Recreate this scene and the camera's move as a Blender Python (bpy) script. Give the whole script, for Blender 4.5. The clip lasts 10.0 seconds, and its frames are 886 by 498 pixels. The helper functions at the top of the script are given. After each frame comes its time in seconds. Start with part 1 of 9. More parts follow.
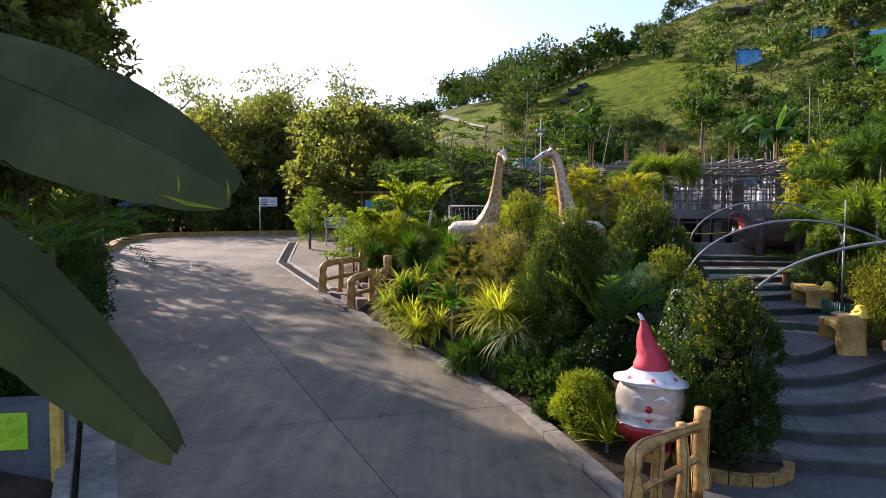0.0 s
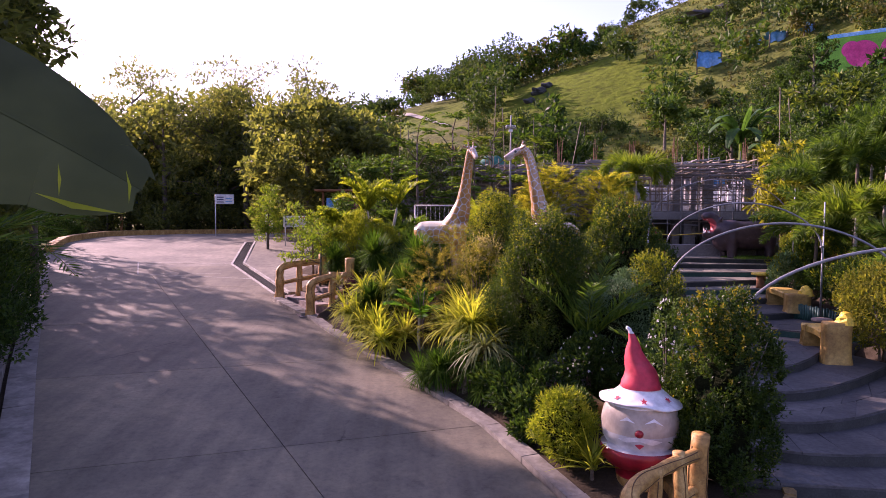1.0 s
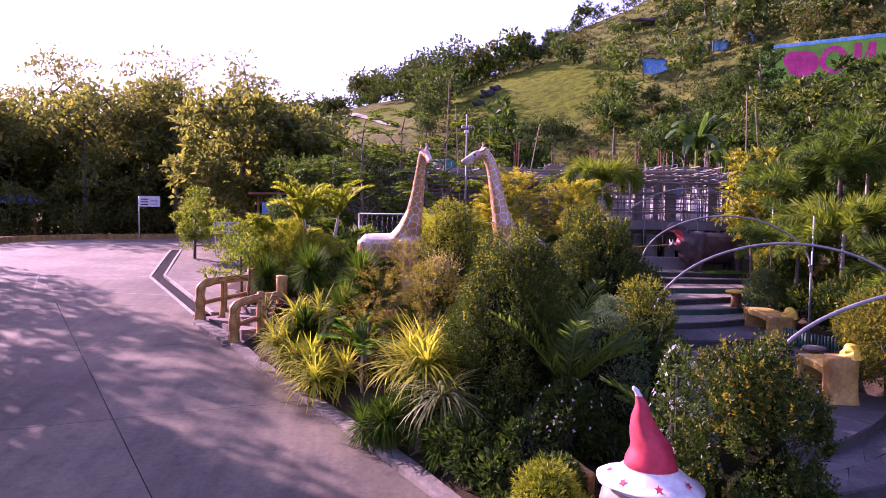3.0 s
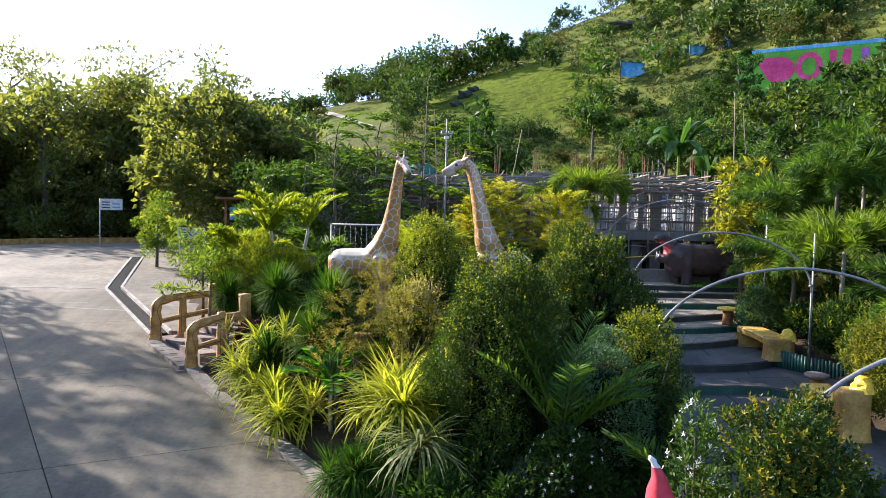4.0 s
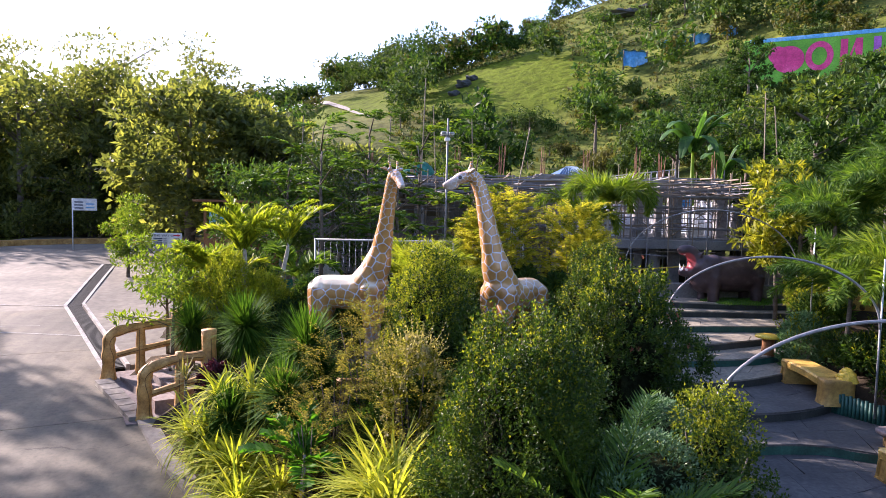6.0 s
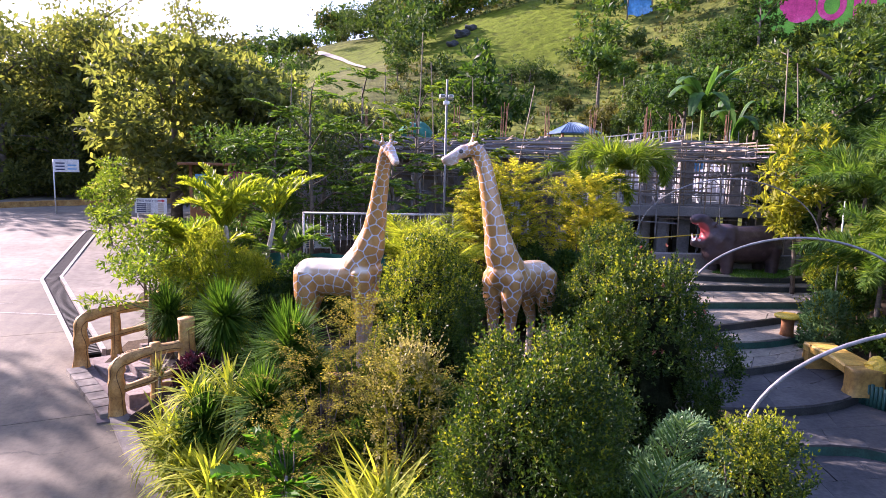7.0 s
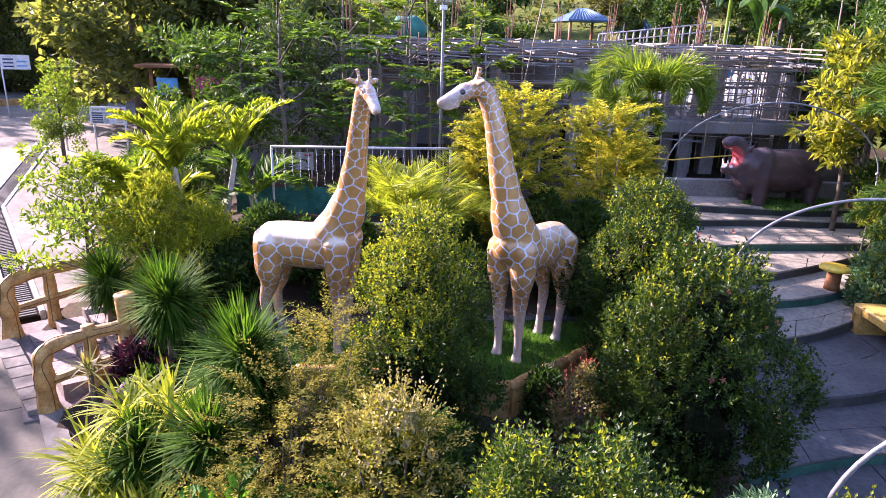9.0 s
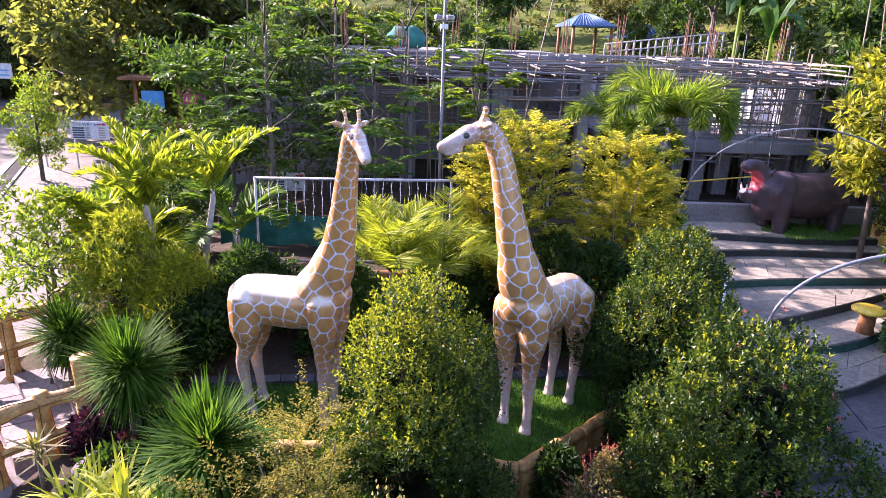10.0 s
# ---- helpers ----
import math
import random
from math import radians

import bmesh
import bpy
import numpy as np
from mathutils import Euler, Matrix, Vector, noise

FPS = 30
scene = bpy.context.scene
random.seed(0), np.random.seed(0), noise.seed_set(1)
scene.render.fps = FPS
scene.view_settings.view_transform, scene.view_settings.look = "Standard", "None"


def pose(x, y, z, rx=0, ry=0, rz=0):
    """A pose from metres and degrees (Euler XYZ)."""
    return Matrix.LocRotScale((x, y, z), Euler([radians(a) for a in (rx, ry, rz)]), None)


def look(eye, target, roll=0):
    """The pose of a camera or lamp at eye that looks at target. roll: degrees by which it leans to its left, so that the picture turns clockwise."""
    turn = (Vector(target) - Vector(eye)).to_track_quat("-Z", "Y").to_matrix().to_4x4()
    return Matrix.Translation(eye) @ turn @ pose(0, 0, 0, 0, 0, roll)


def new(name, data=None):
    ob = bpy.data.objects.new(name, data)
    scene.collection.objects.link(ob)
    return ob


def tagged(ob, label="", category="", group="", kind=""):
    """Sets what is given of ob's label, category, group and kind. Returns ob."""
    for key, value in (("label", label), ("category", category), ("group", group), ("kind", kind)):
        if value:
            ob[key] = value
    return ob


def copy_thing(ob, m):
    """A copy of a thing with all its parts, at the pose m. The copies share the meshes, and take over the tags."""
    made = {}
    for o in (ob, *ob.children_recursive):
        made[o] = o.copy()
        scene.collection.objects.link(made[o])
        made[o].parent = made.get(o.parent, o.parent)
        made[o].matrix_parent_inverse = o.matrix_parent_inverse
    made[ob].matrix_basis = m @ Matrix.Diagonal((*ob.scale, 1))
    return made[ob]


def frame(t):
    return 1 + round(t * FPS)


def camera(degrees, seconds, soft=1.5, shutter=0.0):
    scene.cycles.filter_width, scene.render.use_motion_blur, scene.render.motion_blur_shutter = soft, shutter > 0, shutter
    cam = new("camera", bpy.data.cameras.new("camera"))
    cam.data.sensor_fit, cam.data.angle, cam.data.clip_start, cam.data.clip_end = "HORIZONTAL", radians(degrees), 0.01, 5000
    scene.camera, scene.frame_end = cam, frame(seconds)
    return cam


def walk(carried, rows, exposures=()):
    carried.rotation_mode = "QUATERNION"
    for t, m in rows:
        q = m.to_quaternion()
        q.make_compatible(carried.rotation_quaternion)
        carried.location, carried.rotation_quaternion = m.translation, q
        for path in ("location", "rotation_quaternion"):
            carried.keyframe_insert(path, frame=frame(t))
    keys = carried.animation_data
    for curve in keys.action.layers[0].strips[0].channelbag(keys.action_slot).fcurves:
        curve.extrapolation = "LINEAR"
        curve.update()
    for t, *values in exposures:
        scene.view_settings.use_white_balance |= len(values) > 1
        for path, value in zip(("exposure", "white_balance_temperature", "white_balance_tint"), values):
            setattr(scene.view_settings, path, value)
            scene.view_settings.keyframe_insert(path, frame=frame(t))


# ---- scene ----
cam = camera(68.6, 10.0, soft=0.75)
PATH = [
    (0, (-0.175, -0.044, 3.478), (-0.159, 1.954, 3.387), 0.0),
    (0.5, (-0.217, 0.468, 3.501), (-0.143, 2.464, 3.406), 0.2),
    (1, (-0.229, 0.969, 3.53), (-0.1, 2.962, 3.434), 0.3),
    (1.5, (-0.23, 1.47, 3.528), (-0.057, 3.461, 3.437), 0.5),
    (2, (-0.208, 1.99, 3.566), (0.0, 3.977, 3.477), 0.7),
    (2.5, (-0.17, 2.546, 3.636), (0.077, 4.529, 3.547), 0.7),
    (4, (-0.009, 4.186, 4.056), (0.355, 6.15, 3.968), 1.2),
    (4.5, (0.057, 4.707, 4.189), (0.43, 6.67, 4.1), 1.3),
    (5, (0.143, 5.226, 4.344), (0.514, 7.189, 4.249), 1.3),
    (6.5, (0.39, 6.807, 4.791), (0.765, 8.764, 4.616), 1.3),
    (7, (0.485, 7.334, 4.993), (0.863, 9.28, 4.727), 1.3),
    (7.5, (0.585, 7.843, 5.157), (0.966, 9.773, 4.799), 1.4),
    (8, (0.683, 8.373, 5.339), (1.065, 10.282, 4.882), 1.4),
    (8.5, (0.785, 8.92, 5.526), (1.168, 10.802, 4.969), 1.6),
    (9, (0.878, 9.479, 5.69), (1.263, 11.344, 5.079), 1.7),
    (9.5, (0.961, 10.03, 5.857), (1.349, 11.894, 5.244), 1.8),
    (10, (1.072, 10.578, 6.022), (1.46, 12.442, 5.41), 1.9),
]
EXPOSURES = [(0, 1.17, 6400, 26), (0.8, 1.19, 6480, 44), (1.5, 1.29, 6540, 122), (2.6, 1.44, 6350, 138), (3.3, 1.47, 6170, 46), (3.8, 1.52, 6020, 18), (5, 1.64, 6020, 20), (6.5, 1.7, 6080, 40), (7, 1.91, 6060, 44), (10, 2.25, 5960, 45)]
walk(cam, [(t, look(eye, target, roll)) for t, eye, target, roll in PATH], EXPOSURES)

# ---- light ----
SUN_AZ, SUN_EL = -48.0, 26.0          # degrees left of +y, above the horizon
world = bpy.data.worlds.new("sky")
scene.world = world
world.use_nodes = True
wn = world.node_tree.nodes
sky = wn.new("ShaderNodeTexSky")
sky.sky_type = "NISHITA"
sky.sun_disc = False
sky.sun_elevation = radians(SUN_EL)
sky.sun_rotation = radians(SUN_AZ)
sky.air_density, sky.dust_density, sky.ozone_density = 1.0, 1.1, 1.5
bg = wn["Background"]
bg.inputs["Strength"].default_value = 0.145
world.node_tree.links.new(sky.outputs["Color"], bg.inputs["Color"])
sun_dir = Vector((math.sin(radians(SUN_AZ)) * math.cos(radians(SUN_EL)), math.cos(radians(SUN_AZ)) * math.cos(radians(SUN_EL)), math.sin(radians(SUN_EL))))
sun = new("sun", bpy.data.lights.new("sun", "SUN"))
sun.data.energy, sun.data.angle, sun.data.color = 5.0, radians(0.6), (1.0, 0.88, 0.72)
sun.matrix_world = look(sun_dir * 80, (0, 0, 0))

# ---- materials ----
def nodes_of(name):
    m = bpy.data.materials.new(name)
    m.use_nodes = True
    nt = m.node_tree
    return m, nt, nt.nodes["Principled BSDF"], nt.nodes["Material Output"]


def ramp(nt, fac, stops):
    r = nt.nodes.new("ShaderNodeValToRGB")
    el = r.color_ramp.elements
    while len(el) < len(stops):
        el.new(0.5)
    for e, (p, c) in zip(el, stops):
        e.position, e.color = p, (*c, 1)
    nt.links.new(fac, r.inputs["Fac"])
    return r.outputs["Color"]


def tex(nt, kind, scale, detail=4.0, coord="Object", rough=0.6):
    c = nt.nodes.new("ShaderNodeTexCoord")
    n = nt.nodes.new(kind)
    n.inputs["Scale"].default_value = scale
    if "Detail" in n.inputs:
        n.inputs["Detail"].default_value = detail
    if "Roughness" in n.inputs:
        n.inputs["Roughness"].default_value = rough
    nt.links.new(c.outputs[coord], n.inputs["Vector"])
    return n


def mixc(nt, fac, a, b, mode="MIX"):
    n = nt.nodes.new("ShaderNodeMix")
    n.data_type, n.blend_type = "RGBA", mode
    for sock, v in (("Factor", fac), ("A", a), ("B", b)):
        s = [i for i in n.inputs if i.name == sock and i.enabled][0] if sock != "Factor" else n.inputs[0]
        if isinstance(v, (int, float)):
            s.default_value = v
        elif isinstance(v, tuple):
            s.default_value = (*v, 1)
        else:
            nt.links.new(v, s)
    return [o for o in n.outputs if o.enabled][0]


def bump(nt, b, height, strength, distance=0.02):
    n = nt.nodes.new("ShaderNodeBump")
    n.inputs["Strength"].default_value, n.inputs["Distance"].default_value = strength, distance
    nt.links.new(height, n.inputs["Height"])
    nt.links.new(n.outputs["Normal"], b.inputs["Normal"])


def surface(name, dark, mid, light, scale=3.0, fine=40.0, rough=0.8, metal=0.0, bumpy=0.35, random_piece=False, dist=0.01):
    """Grainy material: a coarse stain and a fine grain."""
    m, nt, b, out = nodes_of(name)
    big = tex(nt, "ShaderNodeTexNoise", scale, 5)
    small = tex(nt, "ShaderNodeTexNoise", fine, 6)
    c1 = ramp(nt, big.outputs["Fac"], [(0.3, dark), (0.52, mid), (0.72, light)])
    c2 = ramp(nt, small.outputs["Fac"], [(0.35, (0.72, 0.72, 0.72)), (0.65, (1.12, 1.12, 1.12))])
    col = mixc(nt, 1.0, c1, c2, "MULTIPLY")
    if random_piece:
        oi = nt.nodes.new("ShaderNodeObjectInfo")
        c3 = ramp(nt, oi.outputs["Random"], [(0.0, (0.82, 0.82, 0.83)), (1.0, (1.1, 1.08, 1.05))])
        col = mixc(nt, 1.0, col, c3, "MULTIPLY")
    nt.links.new(col, b.inputs["Base Color"])
    b.inputs["Roughness"].default_value, b.inputs["Metallic"].default_value = rough, metal
    bump(nt, b, small.outputs["Fac"], bumpy, dist)
    return m


def leaf_mat(name, dark, mid, light, trans=0.42, rough=0.45, glow=None, spec=0.28):
    """Leaves: colour varies leaf by leaf and in patches; light passes through."""
    m, nt, b, out = nodes_of(name)
    g = nt.nodes.new("ShaderNodeNewGeometry")
    n = tex(nt, "ShaderNodeTexNoise", 1.7, 3)
    mth = nt.nodes.new("ShaderNodeMath")
    mth.operation = "MULTIPLY_ADD"
    mth.inputs[1].default_value = 0.6
    nt.links.new(g.outputs["Random Per Island"], mth.inputs[0])
    sub = nt.nodes.new("ShaderNodeMath")
    sub.operation = "MULTIPLY_ADD"
    sub.inputs[1].default_value, sub.inputs[2].default_value = 1.4, -0.5
    nt.links.new(n.outputs["Fac"], sub.inputs[0])
    nt.links.new(sub.outputs[0], mth.inputs[2])
    col = ramp(nt, mth.outputs[0], [(0.15, dark), (0.55, mid), (0.95, light)])
    nt.links.new(col, b.inputs["Base Color"])
    b.inputs["Roughness"].default_value = rough
    b.inputs["Specular IOR Level"].default_value = spec
    tr = nt.nodes.new("ShaderNodeBsdfTranslucent")
    warm = mixc(nt, 1.0, col, glow or (1.5, 1.45, 0.55), "MULTIPLY")
    nt.links.new(warm, tr.inputs["Color"])
    mx = nt.nodes.new("ShaderNodeMixShader")
    mx.inputs[0].default_value = trans
    nt.links.new(b.outputs[0], mx.inputs[1])
    nt.links.new(tr.outputs[0], mx.inputs[2])
    nt.links.new(mx.outputs[0], out.inputs["Surface"])
    return m


def road_mat():
    """Worn road concrete: broad stains, small blotches, scuffs along the road and hair cracks."""
    m, nt, b, out = nodes_of("road_concrete")
    n1 = tex(nt, "ShaderNodeTexNoise", 0.32, 6)
    n2 = tex(nt, "ShaderNodeTexNoise", 2.3, 8, rough=0.7)
    n3 = tex(nt, "ShaderNodeTexNoise", 13.0, 8, rough=0.75)
    c1 = ramp(nt, n1.outputs["Fac"], [(0.3, (0.09, 0.086, 0.066)), (0.48, (0.144, 0.132, 0.096)), (0.68, (0.206, 0.181, 0.122))])
    c2 = ramp(nt, n2.outputs["Fac"], [(0.28, (0.5, 0.5, 0.5)), (0.42, (0.86, 0.86, 0.86)), (0.58, (1.02, 1.0, 0.97)), (0.75, (1.22, 1.19, 1.12))])
    c3 = ramp(nt, n3.outputs["Fac"], [(0.32, (0.72, 0.72, 0.72)), (0.5, (0.98, 0.98, 0.98)), (0.68, (1.14, 1.14, 1.13))])
    col = mixc(nt, 1.0, mixc(nt, 1.0, c1, c2, "MULTIPLY"), c3, "MULTIPLY")
    # scuffs drawn out along the road
    tc = nt.nodes.new("ShaderNodeTexCoord")
    mp = nt.nodes.new("ShaderNodeMapping")
    mp.inputs["Rotation"].default_value = (0, 0, radians(-27))
    mp.inputs["Scale"].default_value = (1.6, 0.16, 1.0)
    nt.links.new(tc.outputs["Object"], mp.inputs["Vector"])
    sc_ = nt.nodes.new("ShaderNodeTexNoise")
    sc_.inputs["Scale"].default_value, sc_.inputs["Detail"].default_value = 2.2, 6
    nt.links.new(mp.outputs[0], sc_.inputs["Vector"])
    c4 = ramp(nt, sc_.outputs["Fac"], [(0.35, (0.8, 0.8, 0.8)), (0.6, (1.05, 1.05, 1.05))])
    col = mixc(nt, 1.0, col, c4, "MULTIPLY")
    v = nt.nodes.new("ShaderNodeTexVoronoi")
    v.feature = "DISTANCE_TO_EDGE"
    v.inputs["Scale"].default_value = 0.33
    wn_ = nt.nodes.new("ShaderNodeMix")
    wn_.data_type = "VECTOR"
    wn_.inputs[0].default_value = 0.25
    vin = [i for i in wn_.inputs if i.enabled and i.type == "VECTOR"]
    nt.links.new(tc.outputs["Object"], vin[0])
    nt.links.new(n2.outputs["Color"], vin[1])
    nt.links.new([o for o in wn_.outputs if o.enabled][0], v.inputs["Vector"])
    c5 = ramp(nt, v.outputs["Distance"], [(0.002, (0.35, 0.35, 0.35)), (0.005, (1, 1, 1))])
    keep = ramp(nt, n1.outputs["Fac"], [(0.4, (0, 0, 0)), (0.45, (1, 1, 1))])
    col = mixc(nt, 1.0, col, mixc(nt, keep, c5, (1.0, 1.0, 1.0)), "MULTIPLY")
    oi = nt.nodes.new("ShaderNodeObjectInfo")
    c6 = ramp(nt, oi.outputs["Random"], [(0.0, (0.86, 0.86, 0.87)), (1.0, (1.08, 1.06, 1.03))])
    nt.links.new(mixc(nt, 1.0, col, c6, "MULTIPLY"), b.inputs["Base Color"])
    b.inputs["Roughness"].default_value = 0.72
    bump(nt, b, n2.outputs["Fac"], 0.25, 0.012)
    return m


M_concrete = road_mat()
M_plaza = surface("plaza_concrete", (0.112, 0.103, 0.083), (0.178, 0.162, 0.127), (0.254, 0.229, 0.176), 0.6, 5, 0.75)
M_kerb = surface("kerb_concrete", (0.13, 0.12, 0.1), (0.22, 0.205, 0.175), (0.33, 0.31, 0.26), 1.8, 9, 0.85, random_piece=True)
M_seam = surface("pale_mortar", (0.22, 0.21, 0.19), (0.33, 0.32, 0.29), (0.45, 0.43, 0.4), 2.5, 20, 0.85)
M_joint = surface("joint_dirt", (0.03, 0.028, 0.025), (0.05, 0.045, 0.04), (0.08, 0.07, 0.06), 4, 50, 0.95)
M_soil = surface("bed_soil", (0.03, 0.024, 0.016), (0.055, 0.042, 0.028), (0.09, 0.07, 0.045), 1.2, 25, 0.95, dist=0.03)
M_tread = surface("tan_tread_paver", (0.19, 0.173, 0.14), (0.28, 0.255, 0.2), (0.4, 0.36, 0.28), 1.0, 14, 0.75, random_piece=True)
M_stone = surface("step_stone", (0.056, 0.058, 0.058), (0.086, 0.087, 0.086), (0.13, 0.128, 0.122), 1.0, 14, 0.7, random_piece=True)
M_paver = surface("pinkish_paver", (0.13, 0.1, 0.095), (0.2, 0.16, 0.15), (0.28, 0.235, 0.215), 1.5, 16, 0.8, random_piece=True)
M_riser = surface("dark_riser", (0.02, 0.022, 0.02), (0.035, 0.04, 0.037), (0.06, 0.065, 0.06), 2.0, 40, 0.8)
M_teal = surface("teal_paint", (0.006, 0.045, 0.035), (0.012, 0.08, 0.06), (0.025, 0.12, 0.09), 3.0, 30, 0.55)
def log_mat(name, dark, mid, light):
    """Moulded and painted bark: plates parted by dark wavering cracks, paler worn ridges."""
    m, nt, b, out = nodes_of(name)
    big = tex(nt, "ShaderNodeTexNoise", 4.0, 5)
    fine = tex(nt, "ShaderNodeTexNoise", 28.0, 6)
    tc = nt.nodes.new("ShaderNodeTexCoord")
    warp = nt.nodes.new("ShaderNodeMix")
    warp.data_type = "VECTOR"
    warp.inputs[0].default_value = 0.12
    vin = [i for i in warp.inputs if i.enabled and i.type == "VECTOR"]
    nt.links.new(tc.outputs["Object"], vin[0])
    nt.links.new(big.outputs["Color"], vin[1])
    v = nt.nodes.new("ShaderNodeTexVoronoi")
    v.feature = "DISTANCE_TO_EDGE"
    v.inputs["Scale"].default_value = 5.0
    nt.links.new([o for o in warp.outputs if o.enabled][0], v.inputs["Vector"])
    plate = ramp(nt, v.outputs["Distance"], [(0.004, (0.74, 0.7, 0.66)), (0.02, (0.95, 0.95, 0.95)), (0.2, (1.05, 1.05, 1.05))])
    c1 = ramp(nt, big.outputs["Fac"], [(0.3, dark), (0.5, mid), (0.72, light)])
    c2 = ramp(nt, fine.outputs["Fac"], [(0.35, (0.75, 0.75, 0.75)), (0.65, (1.12, 1.12, 1.12))])
    nt.links.new(mixc(nt, 1.0, mixc(nt, 1.0, c1, plate, "MULTIPLY"), c2, "MULTIPLY"), b.inputs["Base Color"])
    b.inputs["Roughness"].default_value = 0.62
    bump(nt, b, plate, 0.5, 0.02)
    return m


M_log = log_mat("log_paint", (0.27, 0.13, 0.03), (0.46, 0.25, 0.066), (0.62, 0.41, 0.15))
M_bench = surface("bench_ochre_paint", (0.26, 0.14, 0.035), (0.42, 0.25, 0.06), (0.55, 0.36, 0.1), 2.5, 18, 0.55, bumpy=0.5, dist=0.015)
M_planter = surface("ochre_stone_paint", (0.17, 0.095, 0.024), (0.3, 0.175, 0.045), (0.42, 0.26, 0.075), 5, 20, 0.75, random_piece=True)
M_logtop = surface("pale_log_paint", (0.48, 0.28, 0.06), (0.66, 0.42, 0.09), (0.75, 0.52, 0.16), 4.0, 25, 0.5)
M_grain = surface("log_groove", (0.09, 0.045, 0.015), (0.13, 0.065, 0.02), (0.2, 0.1, 0.03), 4, 30, 0.8)
M_yellow = surface("yellow_paint", (0.68, 0.42, 0.03), (0.8, 0.55, 0.05), (0.85, 0.64, 0.12), 4, 30, 0.45)
M_steel = surface("galvanised_steel", (0.42, 0.43, 0.45), (0.55, 0.56, 0.58), (0.68, 0.69, 0.70), 4, 40, 0.4, 0.75, bumpy=0.08)
M_steelwhite = surface("white_painted_steel", (0.55, 0.56, 0.56), (0.7, 0.7, 0.69), (0.8, 0.8, 0.78), 5, 40, 0.5, bumpy=0.08)
M_grey = surface("raw_concrete", (0.13, 0.127, 0.12), (0.2, 0.192, 0.178), (0.29, 0.275, 0.25), 0.8, 25, 0.85)
M_darkwood = surface("scaffold_bamboo", (0.13, 0.1, 0.065), (0.22, 0.17, 0.11), (0.36, 0.29, 0.2), 2.0, 30, 0.7, random_piece=True)
M_pipe = surface("weathered_pipe", (0.12, 0.12, 0.12), (0.22, 0.218, 0.214), (0.37, 0.365, 0.355), 3, 30, 0.55, 0.3, random_piece=True)
M_hoop = surface("dull_galvanised_pipe", (0.15, 0.155, 0.165), (0.23, 0.235, 0.245), (0.34, 0.345, 0.35), 4, 40, 0.5, 0.3, bumpy=0.08)
M_rust = surface("rusty_steel", (0.10, 0.045, 0.025), (0.2, 0.085, 0.04), (0.3, 0.15, 0.08), 6, 60, 0.75)
M_bark = surface("bark", (0.06, 0.048, 0.035), (0.12, 0.095, 0.07), (0.22, 0.19, 0.15), 5, 35, 0.9, bumpy=0.8)
# near-black colour of the hidden shells that shade the shrubs from within
M_core = surface("dark_shade_core", (0.008, 0.01, 0.005), (0.015, 0.02, 0.008), (0.03, 0.035, 0.015), 6, 30, 0.95, bumpy=1.0, dist=0.05)
M_palebark = surface("pale_palm_bark", (0.25, 0.23, 0.19), (0.36, 0.33, 0.28), (0.5, 0.47, 0.42), 5, 25, 0.85)
M_white = surface("white_board", (0.62, 0.64, 0.66), (0.72, 0.74, 0.76), (0.8, 0.81, 0.82), 2, 30, 0.5, bumpy=0.05)
M_ink = surface("sign_ink", (0.02, 0.03, 0.08), (0.03, 0.05, 0.13), (0.05, 0.08, 0.18), 5, 30, 0.6, bumpy=0.05)
M_red = surface("red_paint", (0.42, 0.02, 0.04), (0.58, 0.035, 0.06), (0.66, 0.07, 0.10), 3, 7, 0.65, bumpy=0.2)
M_darkred = surface("dark_red_paint", (0.2, 0.008, 0.012), (0.3, 0.012, 0.02), (0.38, 0.03, 0.04), 3, 7, 0.35, bumpy=0.1)
M_hatwhite = surface("hat_white_paint", (0.62, 0.62, 0.64), (0.74, 0.74, 0.76), (0.8, 0.8, 0.8), 3, 7, 0.5, bumpy=0.1)
M_cream = surface("cream_paint", (0.36, 0.3, 0.24), (0.45, 0.38, 0.31), (0.53, 0.46, 0.38), 3, 5, 0.5, bumpy=0.15)
M_beard = surface("pale_grey_paint", (0.4, 0.4, 0.41), (0.5, 0.5, 0.51), (0.6, 0.6, 0.6), 3, 5, 0.55, bumpy=0.15)
M_blue_roof = surface("blue_roof", (0.02, 0.06, 0.14), (0.035, 0.095, 0.2), (0.07, 0.15, 0.28), 1.5, 12, 0.55, bumpy=0.1)
M_blue_rib = surface("pale_blue_rib", (0.12, 0.22, 0.34), (0.18, 0.3, 0.43), (0.26, 0.4, 0.52), 2, 14, 0.5, bumpy=0.05)
M_tarp = surface("blue_tarp", (0.03, 0.2, 0.48), (0.07, 0.34, 0.66), (0.3, 0.55, 0.8), 0.35, 3, 0.55)
M_signgreen = surface("green_mural", (0.05, 0.22, 0.015), (0.09, 0.33, 0.02), (0.15, 0.42, 0.05), 0.3, 4, 0.7)
M_pink = surface("magenta_mural", (0.42, 0.02, 0.14), (0.56, 0.04, 0.2), (0.66, 0.1, 0.3), 0.4, 4, 0.7)
M_purple = surface("purple_mural", (0.2, 0.05, 0.3), (0.3, 0.08, 0.42), (0.4, 0.12, 0.5), 0.4, 4, 0.7)
M_brownwood = surface("orange_brown_wood", (0.16, 0.06, 0.02), (0.27, 0.11, 0.035), (0.36, 0.17, 0.06), 2, 20, 0.7)
M_netgreen = surface("green_net", (0.008, 0.09, 0.06), (0.015, 0.15, 0.11), (0.03, 0.22, 0.17), 3, 50, 0.9)
